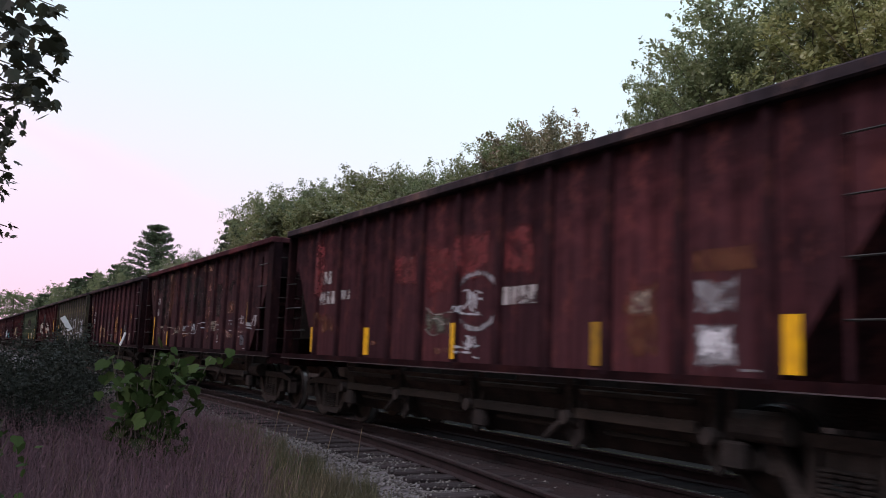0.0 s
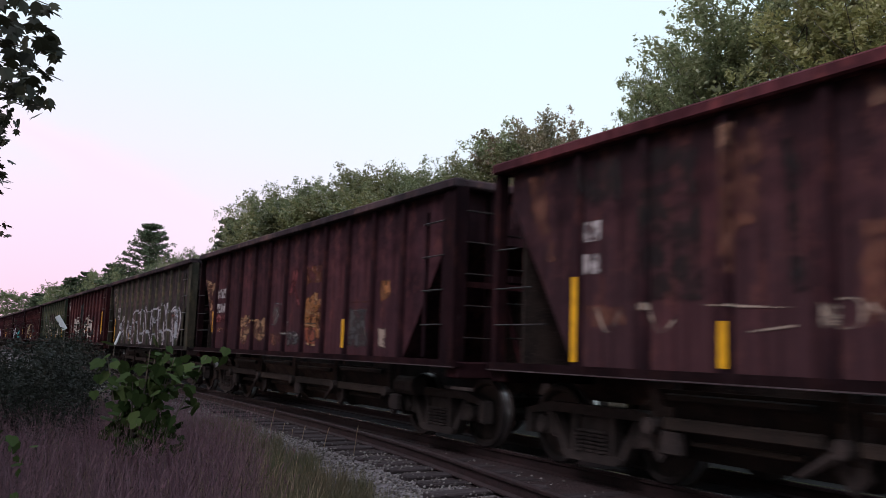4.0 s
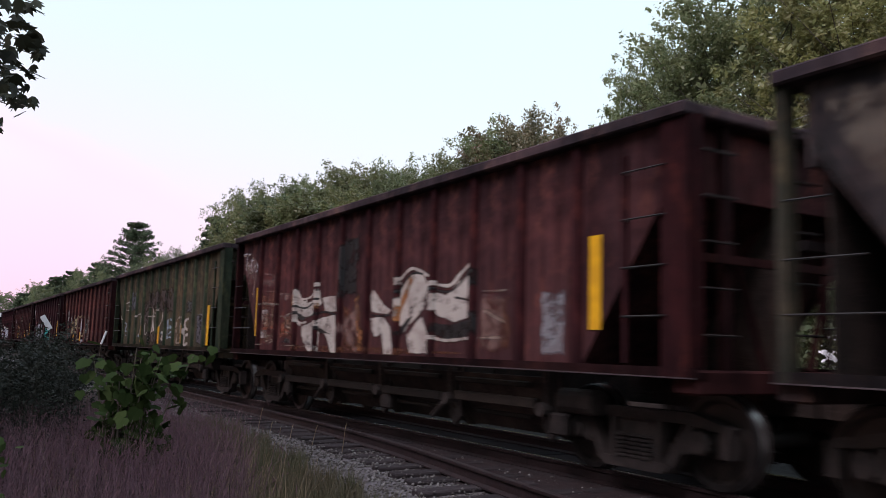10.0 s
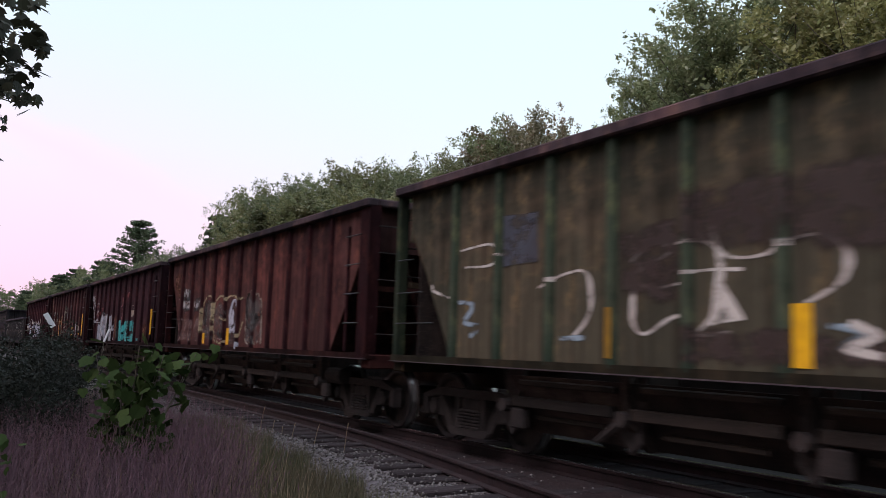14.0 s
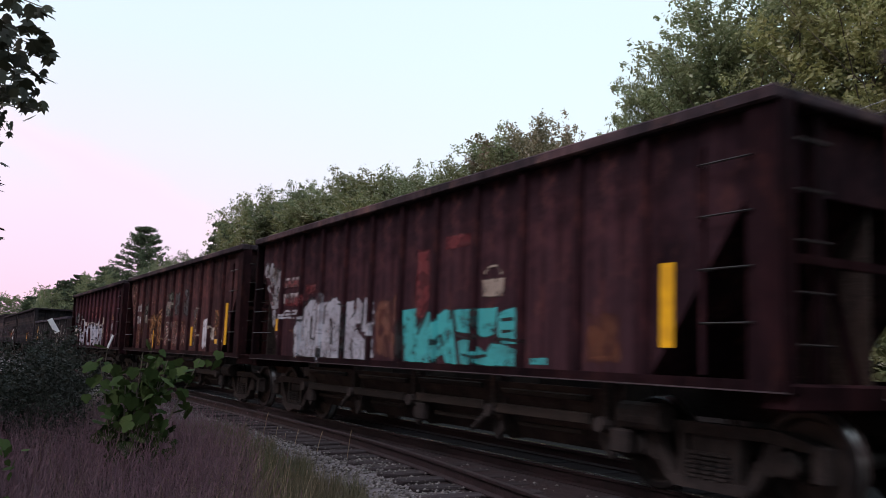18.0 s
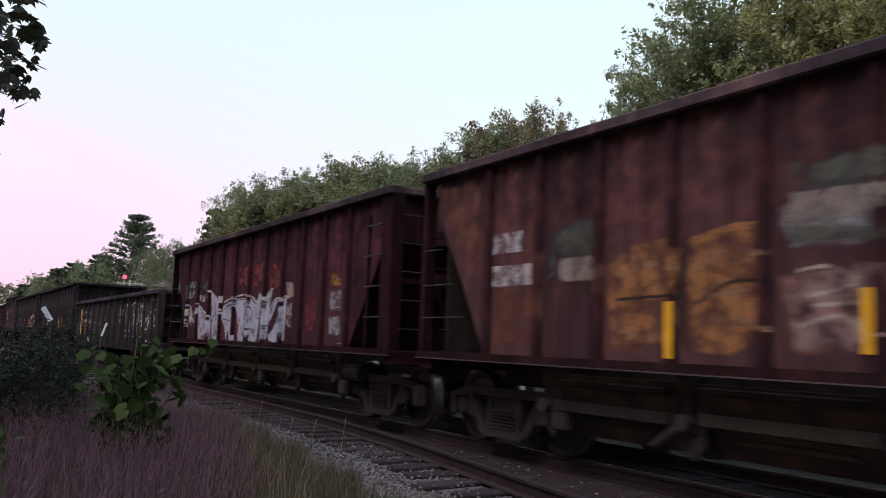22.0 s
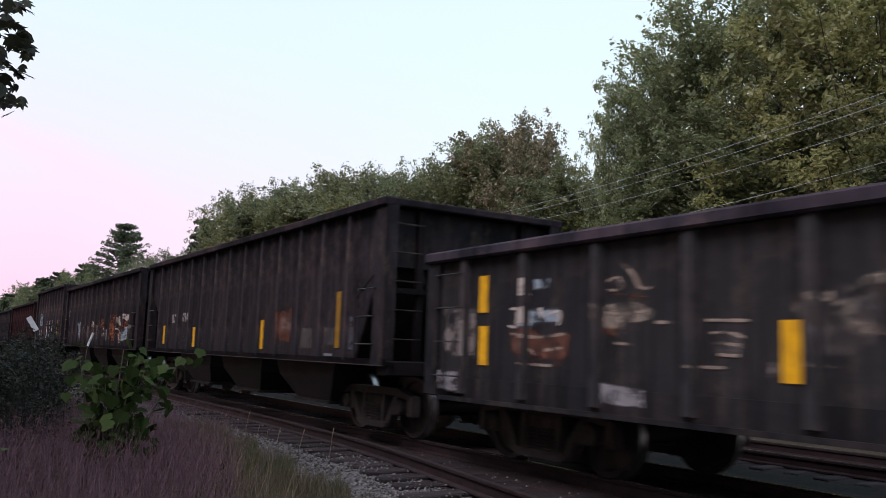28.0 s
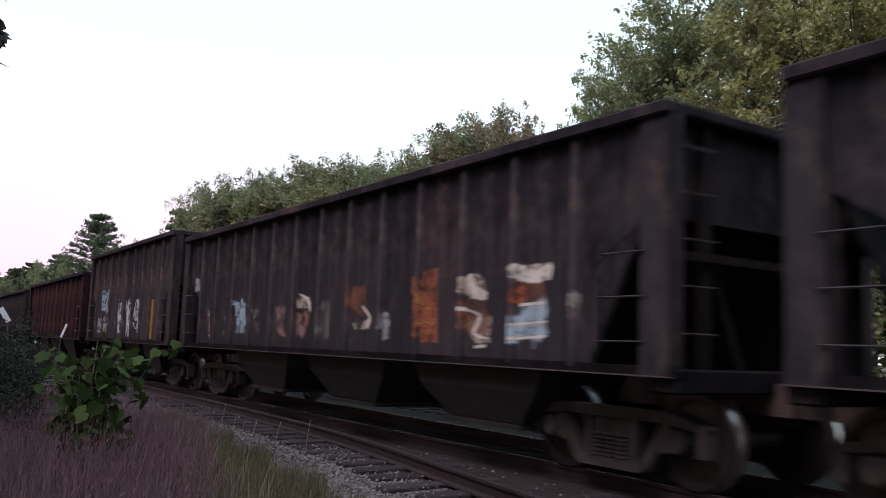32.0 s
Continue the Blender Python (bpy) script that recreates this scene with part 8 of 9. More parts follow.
lines(c, M_PINK, 0.060, 'faint chalky scuff',
      ((4.79, 2.68), (4.36, 2.64), (4.16, 2.57)),
      ((4.71, 2.32), (4.23, 2.30)),
      ((4.79, 2.11), (4.13, 2.01)),
      ((4.67, 1.83), (4.16, 1.84)),
      ((4.78, 1.52), (4.50, 1.49), (4.16, 1.52)),
      ((3.85, 2.24), (3.28, 2.21)),
      ((3.79, 1.80), (3.34, 1.80), (3.24, 1.73)),
      ((3.79, 1.47), (3.30, 1.45)))


# ---- trees ----
def leaf_cloud(rng, centres, radii, per, size, flat=0.6):
    """Small folded leaves scattered in clumps: vertices and faces."""
    n = len(centres) * per
    c = np.repeat(np.array(centres), per, axis=0)
    r = np.repeat(np.array(radii), per)
    d = rng.normal(size=(n, 3))
    d /= np.linalg.norm(d, axis=1)[:, None]
    p = c + d * (r * rng.uniform(0.25, 1.0, n) ** 0.6)[:, None] * np.array([1, 1, flat])
    u = rng.normal(size=(n, 3))
    u[:, 2] *= 0.5
    u /= np.linalg.norm(u, axis=1)[:, None]
    w = np.cross(u, rng.normal(size=(n, 3)))
    w /= np.linalg.norm(w, axis=1)[:, None] + 1e-9
    s = (size * rng.uniform(0.6, 1.35, n))[:, None]
    v = np.stack([p - u * s, p + w * s * 0.55, p + u * s, p - w * s * 0.55], 1).reshape(-1, 3)
    return v, np.arange(4 * n).reshape(-1, 4)


def raw_mesh(name, v, f, mat):
    me = bpy.data.meshes.new(name)
    me.vertices.add(len(v))
    me.vertices.foreach_set("co", np.asarray(v, dtype=np.float32).ravel())
    k = f.shape[1]
    me.loops.add(f.size)
    me.loops.foreach_set("vertex_index", f.ravel().astype(np.int32))
    me.polygons.add(len(f))
    me.polygons.foreach_set("loop_start", np.arange(0, f.size, k, dtype=np.int32))
    me.update(calc_edges=True)
    me.materials.append(mat)
    return me


def sprays(rng, starts, ends, per, size, thick):
    """Leaves set along short shoots, facing up and outwards, thinning to the shoot's tip."""
    n = len(starts) * per
    a, b = np.repeat(np.array(starts), per, axis=0), np.repeat(np.array(ends), per, axis=0)
    t = rng.uniform(0, 1, n) ** 0.8
    p = a + (b - a) * t[:, None] + rng.normal(size=(n, 3)) * (thick * (1.15 - 0.75 * t))[:, None]
    out = b - a
    out /= np.linalg.norm(out, axis=1)[:, None] + 1e-9
    nrm = rng.normal(size=(n, 3)) * 0.75 + out * 0.35 + np.array([0, 0, 0.75])
    nrm /= np.linalg.norm(nrm, axis=1)[:, None]
    u = out + rng.normal(size=(n, 3)) * 0.8
    u -= nrm * (u * nrm).sum(1)[:, None]
    u /= np.linalg.norm(u, axis=1)[:, None] + 1e-9
    w = np.cross(nrm, u)
    s = (size * rng.uniform(0.6, 1.35, n))[:, None]
    v = np.stack([p - u * s, p + w * s * 0.5 + nrm * s * 0.15, p + u * s, p - w * s * 0.5 + nrm * s * 0.15], 1).reshape(-1, 3)
    return v, np.arange(4 * n).reshape(-1, 4)


def broadleaf(seed, height, spread, per=26, size=0.07, bare=0.25, limbs=16, birch=False, shoots=16, core=2500, short=1.0, clump=1):
    """A trunk with limbs and a crown of leafy shoots that reach out and up. Returns trunk and crown meshes."""
    rnd, rng = random.Random(seed), np.random.default_rng(seed)
    bm = bmesh.new()
    r0 = height * (0.0095 if birch else 0.016)
    wind = 0.045 if birch else 0.02
    knots = [Vector((0, 0, -0.3))]
    for i in range(1, 7):
        knots.append(Vector((rnd.uniform(-1, 1) * wind * height * i / 6, rnd.uniform(-1, 1) * wind * height * i / 6, height * 0.92 * i / 6)))
    for i in range(6):
        rod(bm, knots[i], knots[i + 1], r0 * (1 - i / 7.2), r0 * (1 - (i + 1) / 7.2), 7)
    if birch:
        for s in (-1, 1):
            a = knots[3].lerp(knots[4], rnd.uniform(0, 0.4))
            c = a + Vector((s * rnd.uniform(0.5, 0.9), rnd.uniform(-0.4, 0.4), height * 0.13))
            rod(bm, a, c, r0 * 0.55, r0 * 0.42, 6)
            rod(bm, c, c + Vector((s * rnd.uniform(0.0, 0.5), 0, height * 0.16)), r0 * 0.42, r0 * 0.25, 6)
    starts, ends, mids, rad = [], [], [], []
    for k in range(limbs):
        u = bare + (0.97 - bare) * (k + rnd.random()) / limbs
        i = min(int(u * 6), 5)
        a = knots[i].lerp(knots[i + 1], u * 6 - i)
        ang = k * 2.4 + rnd.uniform(-0.4, 0.4)
        prof = math.sin(math.pi * min(1, 0.22 + 0.72 * (u - bare) / (1 - bare))) ** 0.7
        reach = spread * prof * rnd.uniform(0.78, 1.06)
        tip = a + Vector((math.cos(ang) * reach, math.sin(ang) * reach, (0.35 + 0.7 * u) * reach + 0.2))
        mid = a.lerp(tip, 0.5) + Vector((0, 0, -0.06 * reach))
        rod(bm, a, mid, r0 * 0.36 * (1.1 - u), r0 * 0.22 * (1.1 - u), 5)
        rod(bm, mid, tip, r0 * 0.22 * (1.1 - u), r0 * 0.05, 5)
        mids.append(a.lerp(tip, 0.55))
        rad.append(0.30 * reach + 0.25)
        away = Vector((math.cos(ang), math.sin(ang), 0))
        knot = None
        for j in range(shoots):
            if j % clump == 0:
                f = 0.32 + 0.66 * (j + 0.5 * clump + rnd.uniform(-0.5, 0.5) * clump) / shoots
                knot = a.lerp(tip, f) + Vector((rnd.gauss(0, 0.17), rnd.gauss(0, 0.17), rnd.gauss(0.0, 0.11))) * (0.4 + reach * 0.40)
                lead = (away * rnd.uniform(0.2, 1.0) + Vector((rnd.gauss(0, 0.5), rnd.gauss(0, 0.5), rnd.uniform(0.2, 0.9)))).normalized()
            q = knot + Vector((rnd.gauss(0, 0.16), rnd.gauss(0, 0.16), rnd.gauss(0, 0.10))) * (0.6 + 0.14 * spread)
            d = (lead + Vector((rnd.gauss(0, 0.38), rnd.gauss(0, 0.38), rnd.gauss(0.1, 0.30)))).normalized()
            starts.append(q)
            ends.append(q + d * rnd.uniform(0.4, 1.0) * (0.28 + 0.16 * spread) * short)
    v, f = sprays(rng, starts, ends, per, size, (0.04 + 0.018 * spread) * (1.9 - 0.9 * short))
    if core:
        cv, cf = leaf_cloud(rng, mids, rad, int(core * 1.6) // limbs, size * 1.5)
        v, f = np.concatenate([v, cv]), np.concatenate([f, cf + len(v)])
    return mesh_of("trunk", bm), v, f


def pine(seed, height, spread, per=40, size=0.14):
    """A white pine: level boughs in whorls, long below and short above, with gaps of sky between them."""
    rnd, rng = random.Random(seed), np.random.default_rng(seed)
    bm = bmesh.new()
    rod(bm, (0, 0, -0.3), (0, 0, height), height * 0.014, 0.02, 7)
    centres, radii = [], []
    k = 0
    z = height * 0.22
    while z < height * 0.985:
        u = (z - height * 0.22) / (height * 0.78)
        for j in range(6):
            ang = k * 1.9 + j * 1.0472 + rnd.uniform(-0.35, 0.35)
            reach = spread * min(1.0, 0.62 + 0.9 * u) * (1.0 - u) ** 0.62 * rnd.uniform(0.72, 1.18) + 0.25
            tip = Vector((math.cos(ang) * reach, math.sin(ang) * reach, z + reach * 0.26))
            rod(bm, (0, 0, z), tip, 0.05, 0.015, 4)
            for i in range(7):
                f = 0.2 + 0.84 * i / 6
                q = Vector((0, 0, z)).lerp(tip, f)
                centres.append(q + Vector((rnd.gauss(0, 0.14), rnd.gauss(0, 0.14), 0.1)))
                radii.append(rnd.uniform(0.34, 0.62) * (1.15 - 0.45 * f) * (0.6 + 0.1 * spread))
        z += rnd.uniform(0.55, 0.85) * height / 13.0
        k += 1
    v, f = leaf_cloud(rng, centres, radii, per, size, 0.7)
    return mesh_of("trunk", bm), v, f


TREES, TALL = {}, {}


def tree_kind(key, made, bark, leaf):
    trunk, v, f = made
    trunk.materials.append(bark)
    TREES[key] = (trunk, raw_mesh("crown", v, f, leaf))
    TALL[key] = float(np.percentile(v[:, 2], 99.95))


for i, (h, s, leaf) in enumerate(((11.0, 3.3, M_LEAF_A), (10.0, 3.0, M_LEAF_B), (12.0, 3.6, M_LEAF_A), (9.5, 2.9, M_LEAF_C))):
    tree_kind("broad%d" % i, broadleaf(11 + i, h, s, per=30, size=0.066, limbs=30, shoots=24, core=1800, short=0.62), M_BARK, leaf)
    tree_kind("woods%d" % i, broadleaf(61 + i, h, s, per=10, size=0.14, limbs=20, shoots=14, core=900), M_BARK, leaf)
for i, (h, s, leaf) in enumerate(((14.0, 4.6, M_LEAF_G), (13.0, 4.2, M_LEAF_Y), (13.5, 3.9, M_LEAF_G))):
    tree_kind("grand%d" % i, broadleaf(81 + i, h, s, per=27, size=0.076, limbs=44, shoots=28, bare=0.16, core=1300, short=0.85, clump=5), M_BARK, leaf)
tree_kind("birch0", broadleaf(31, 12.0, 2.0, per=30, size=0.072, bare=0.78, limbs=16, birch=True), M_BIRCH, M_LEAF_B)
tree_kind("birch1", broadleaf(34, 11.5, 1.9, per=30, size=0.072, bare=0.76, limbs=16, birch=True), M_BIRCH, M_LEAF_A)
tree_kind("pine0", pine(41, 13.0, 4.2, 34, 0.11), M_BARK, M_NEEDLE)
tree_kind("pine1", pine(42, 11.0, 2.8, 16, 0.2), M_BARK, M_NEEDLE)
tree_kind("bush0", broadleaf(51, 2.6, 1.5, per=22, size=0.075, bare=0.05, limbs=14, shoots=9, core=900), M_BARK, M_LEAF_A)
tree_kind("bush1", broadleaf(52, 2.2, 1.6, per=22, size=0.075, bare=0.05, limbs=14, shoots=9, core=900), M_BARK, M_LEAF_B)

WORDS = {"woods": ("leafy_tree", "green-leaved tree deep in the woods, some unseen beside the camera for shade", "tree"), "grand": ("leafy_tree", "tall dense green-leaved tree above the railway", "tree"), "broad": ("leafy_tree", "broad green-leaved tree at the edge of the woods", "tree"), "birch": ("birch_tree", "slender birch with a pale trunk among the woods", "tree"),
         "pine": ("pine_tree", "dark white pine rising above the woods", "tree"), "bush": ("bush", "green bush at the foot of the woods", "bush")}


def tree(key, x, y, scale=1.0, turn=None, z=-0.45, wide=1.0):
    name, label, cat = WORDS[key[:-1]]
    ob = thing(name, pose(x, y, z, 0, 0, random.uniform(0, 360) if turn is None else turn), label, cat, "trees of the wood")
    trunk, crown = TREES[key]
    for nm, me in (("trunk", trunk), ("crown", crown)):
        p = part(nm, me, None, ob)
        p.scale = (scale * wide, scale * wide, scale)
    return ob


def at_bearing(az, x):
    """How far along the track the line at that bearing from the camera meets the plane x."""
    return x / math.tan(radians(az))


# front row by bearing, distance from the track line, and height of the top over the camera in degrees
FRONT = [("grand1", 65, 23, 25), ("grand1", 60.0, 22.5, 26), ("grand0", 53.5, 24, 27.0), ("grand2", 50.0, 22, 23.6), ("grand2", 48.0, 21.5, 21.2, 0.85), ("grand0", 45.6, 21.0, 19.4, 0.62), ("grand2", 43.7, 20.6, 17.6, 0.50),
         ("grand1", 58.0, 21.8, 23.5), ("broad0", 39.7, 21.5, 12.8), ("grand2", 51.5, 21.5, 17), ("broad0", 62, 21.5, 17), ("broad0", 54, 21.5, 15), ("broad2", 47, 21.5, 14.0),
         ("broad3", 37.2, 21.5, 16.0, 0.72), ("broad3", 35.6, 23, 15.4), ("broad0", 34.4, 22, 15.0)]
FRONT += [("broad1", 40.8, 21.5, 12.0), ("broad2", 38.8, 22, 13.6, 0.8), ("broad1", 33.0, 21, 13.6), ("broad0", 31.6, 22, 12.8),
         ("broad2", 30.2, 21, 12.5), ("broad2", 28.6, 22.5, 12.4), ("broad0", 27.7, 22, 12.4, 0.8), ("broad1", 26.7, 22, 12.2), ("broad1", 25.0, 22, 12.1), ("broad0", 24.1, 22, 11.8, 0.8), ("broad2", 23.0, 22.5, 11.5)]
FRONT += [("birch0", 25.7, 16.6, 10.6), ("birch1", 24.5, 16.5, 10.4), ("birch0", 22.9, 16.4, 10.2), ("birch1", 22.0, 16.6, 9.9), ("birch0", 21.2, 16.7, 9.8), ("birch1", 19.7, 16.5, 9.4), ("birch0", 18.6, 16.8, 8.6),
         ("broad0", 21.6, 22.5, 11.2), ("broad2", 19.8, 22, 10.8), ("broad1", 18.6, 22.5, 10.3), ("broad0", 17.4, 22.5, 9.6, 0.8), ("pine1", 16.1, 22, 8.2, 0.8), ("broad0", 16.2, 21.5, 7.0, 0.8),
         ("broad0", 14.2, 23, 6.2), ("broad2", 13.0, 23.5, 5.8), ("pine0", 11.0, 24, 7.5, 0.95), ("broad0", 12.2, 24, 5.2),
         # pines among these replace leafy trees, for a darker tone
         ("broad0", 9.6, 24, 4.9), ("pine1", 9.0, 24.5, 4.8), ("broad2", 8.2, 25, 4.5), ("pine1", 7.5, 25, 4.2), ("pine1", 6.6, 26, 3.8)]
for key, az, x, el, *narrow in FRONT:
    y = at_bearing(az, x)
    h = math.hypot(x, y) * math.tan(radians(el)) + 1.25 + 0.45
    tree(key, x, y, h / TALL[key], wide=narrow[0] if narrow else min(1.3, TALL[key] / h) if h < TALL[key] else 1.0)
# second row, lower than the first so that the skyline is the first row's
for k in range(26):
    az = 62 - k * 1.9
    x = 26 + random.uniform(-1.5, 2)
    y = at_bearing(az, x)
    el = np.interp(az, [8, 15, 18, 30, 36, 42, 47, 62], [3.0, 4.0, 7.0, 9.6, 10.6, 10.6, 13, 19])
    h = math.hypot(x, y) * math.tan(radians(float(el))) + 1.7
    key = random.choice(("woods0", "woods1", "woods2"))
    tree(key, x, y, h / TALL[key], wide=1.1)
# undergrowth along the edge of the wood
y = 6.0
while y < 95:
    tree(random.choice(("bush0", "bush1")), 17.6 + random.uniform(-0.5, 1.4), y, random.uniform(0.8, 1.4))
    y += random.uniform(1.4, 2.4) * (1 + y / 60)
# far woods, closing the view along the track, half pines for a darker tone
for k in range(34):
    x = -70 + k * 4.4 + random.uniform(-1, 1)
    tree(random.choice(("woods0", "pine1", "pine1", "woods2")), x, 262 + random.uniform(-14, 14), random.uniform(1.2, 1.6), wide=1.2)
for k in range(10):
    tree(random.choice(("woods0", "woods2", "pine1")), 20 + random.uniform(0, 9), 200 + k * 9, random.uniform(0.9, 1.2))

# unseen trees on the camera's own side of the line, behind and beside it
# added closer in further along, to keep sky light off the far cars
for key, x, y, sc in (("woods0", -10.5, -9.0, 1.0), ("woods2", -11.5, -3.5, 1.0), ("woods1", -9.5, 2.5, 1.1), ("woods0", -8.0, 8.0, 1.15), ("woods2", -7.4, 13.0, 1.2), ("woods1", -7.2, 18.0, 1.3),
                      ("woods0", -7.2, 23, 1.3), ("woods2", -7.0, 28, 1.3), ("woods1", -7.2, 34, 1.3), ("woods0", -7.0, 40, 1.3), ("woods2", -7.2, 47, 1.3), ("woods1", -7.2, 54, 1.3), ("woods0", -7.2, 61, 1.3), ("woods2", -8, 70, 1.3), ("woods1", -8, 80, 1.3)):
    tree(key, x, y, sc, wide=1.15)

# ---- line poles, wires, signal ----
POLE_X = 16.0


def line_pole(y, top):
    ob = thing("utility_pole", pose(POLE_X, y, -0.46), "weathered grey wooden line pole with a crossarm", "utility pole", "line poles")
    part("pole", rod(bmesh.new(), (0, 0, -0.2), (0, 0, top + 0.46), 0.13, 0.09, 10), M_WOOD, ob)
    arm = part("crossarm", B(-1.2, 1.2, -0.06, 0.06, top + 0.10, top + 0.22, bevel=0.01), M_WOOD, ob)
    for i, dx in enumerate((-1.05, -0.55, 0.55, 1.05)):
        part("insulator", rod(bmesh.new(), (dx, 0, top + 0.22), (dx, 0, top + 0.36), 0.04, 0.03, 8), M_WIRE, arm)
    part("brace", rod(rod(bmesh.new(), (-0.6, -0.02, top + 0.10), (0, -0.1, top - 0.4), 0.015), (0.6, -0.02, top + 0.10), (0, -0.1, top - 0.4), 0.015), M_WIRE, ob)
    return ob


POLES = [(-2.0, 7.64), (41.0, 6.3), (84.0, 6.2)]
for y, top in POLES:
    line_pole(y, top)
for dx, dz in ((-1.05, 0.0), (-0.55, 0.0), (0.55, 0.0), (0.9, -0.7)):
    for (ya, za), (yb, zb) in zip(POLES, POLES[1:]):
        bm = bmesh.new()
        n = 24
        pts = [Vector((POLE_X + dx, ya + (yb - ya) * i / n, za + (zb - za) * i / n + 0.33 - 0.46 + 0.46 + dz - 1.64 * 4 * (i / n) * (1 - i / n))) for i in range(n + 1)]
        rings = [[bm.verts.new(p + Vector((0.006 * math.cos(k * 1.5708), 0, 0.006 * math.sin(k * 1.5708)))) for k in range(4)] for p in pts]
        for a, b in zip(rings, rings[1:]):
            for k in range(4):
                bm.faces.new((a[k], a[(k + 1) % 4], b[(k + 1) % 4], b[k]))
        solid("overhead_wire", bm, M_WIRE, "thin pale overhead wire along the railway", "wire", "overhead wires")

# ---- near plants ----


def blades(name, rng, n, region, height, width, mat, label, head=0.0, z=-0.46, lean=0.35):
    """Grass: each blade a bent strip of two segments; head: length of a feathery tip."""
    xs, ys = region(rng, n)
    h = height * rng.uniform(0.6, 1.2, n)
    ang = rng.uniform(0, 2 * np.pi, n)
    d = np.stack([np.cos(ang), np.sin(ang), np.zeros(n)], 1)
    side = np.stack([-np.sin(ang), np.cos(ang), np.zeros(n)], 1) * (width * rng.uniform(0.6, 1.3, n))[:, None]
    p0 = np.stack([xs, ys, np.full(n, z)], 1)
    b1, b2 = rng.uniform(0.05, 0.5, n) * lean, rng.uniform(0.3, 1.0, n) * lean
    p1 = p0 + d * (h * b1 * 0.5)[:, None] + np.array([0, 0, 1]) * (h * 0.6)[:, None]
    p2 = p0 + d * (h * b2)[:, None] + np.array([0, 0, 1]) * h[:, None]
    v = np.stack([p0 - side, p0 + side, p1 + side * 0.8, p1 - side * 0.8, p2 + side * 0.25, p2 - side * 0.25], 1).reshape(-1, 3)
    base = (np.arange(n) * 6)[:, None]
    f = np.concatenate([base + np.array([[0, 1, 2, 3]]), base + np.array([[3, 2, 4, 5]])])
    if head:
        k = 4
        t = rng.uniform(0.72, 1.05, (n, k))
        c = (p1[:, None] + (p2 - p1)[:, None] * ((t - 0.6) / 0.4)[..., None]).reshape(-1, 3)
        u = rng.normal(size=(n * k, 3)) * np.array([0.45, 0.45, 0.5]) + np.array([0, 0, 0.9])
        u /= np.linalg.norm(u, axis=1)[:, None]
        w = np.cross(u, np.array([1.0, 0.2, 0.3]))
        s = head * rng.uniform(0.4, 1.0, n * k)[:, None]
        hv = np.stack([c, c + u * s + w * s * 0.12, c + u * s * 1.5, c + u * s - w * s * 0.12], 1).reshape(-1, 3)
        hf = np.arange(len(hv)).reshape(-1, 4) + len(v)
        v, f = np.concatenate([v, hv]), np.concatenate([f, hf])
    return tagged(new(name, raw_mesh(name, v, f, mat)), label, "grass", kind="stuff")


RNG = np.random.default_rng(5)


def area(x0, x1, y0, y1, edge=None):
    def pick(rng, n):
        x, y = rng.uniform(x0, x1, n * 3), rng.uniform(y0, y1, n * 3)
        ok = np.ones(n * 3, bool)
        if edge:
            ok = edge(x, y)
        x, y = x[ok][:n], y[ok][:n]
        return (np.resize(x, n), np.resize(y, n))
    return pick


blades("purple_grass", RNG, 26000, area(-2.5, 3.1, 4.0, 15, lambda x, y: x < 0.31 * y + 0.1 + 0.2 * np.sin(y * 2.3)), 0.86, 0.0022, M_PURPLE, "tall purplish seeding grass", head=0.042)
blades("grass_undergrowth", RNG, 9000, area(-2.5, 3.2, 4.0, 14, lambda x, y: x < 0.33 * y), 0.62, 0.004, M_WEED, "dark grass stems under the seeding grass")
blades("straw_grass", RNG, 700, area(-1.5, 3.2, 4.2, 12, lambda x, y: (x < 0.36 * y) & (x > 0.10 * y)), 0.80, 0.0022, M_STRAW, "dry straw-coloured stalks in the grass", lean=0.3, head=0.02)
blades("straw_grass", RNG, 420, area(0.9, 3.3, 4.2, 9.5, lambda x, y: (x < 0.42 * y) & (x > 0.25 * y)), 0.62, 0.0026, M_STRAW, "dry straw-coloured stalks in the grass", lean=0.4, head=0.02)
blades("green_grass", RNG, 30000, area(0.9, 4.9, 4.0, 16, lambda x, y: (x > 0.25 * y - 0.2 + 0.25 * np.sin(y * 2.3)) & (x < 3.92 + 0.115 * (y - 7.6) + 0.14 * np.sin(y * 3.1))), 0.38, 0.0035, M_GRASS, "green and straw-coloured grass beside the ballast")
blades("green_grass", RNG, 2500, area(2.0, 3.6, 14, 40), 0.5, 0.008, M_GRASS, "green grass along the track further off")


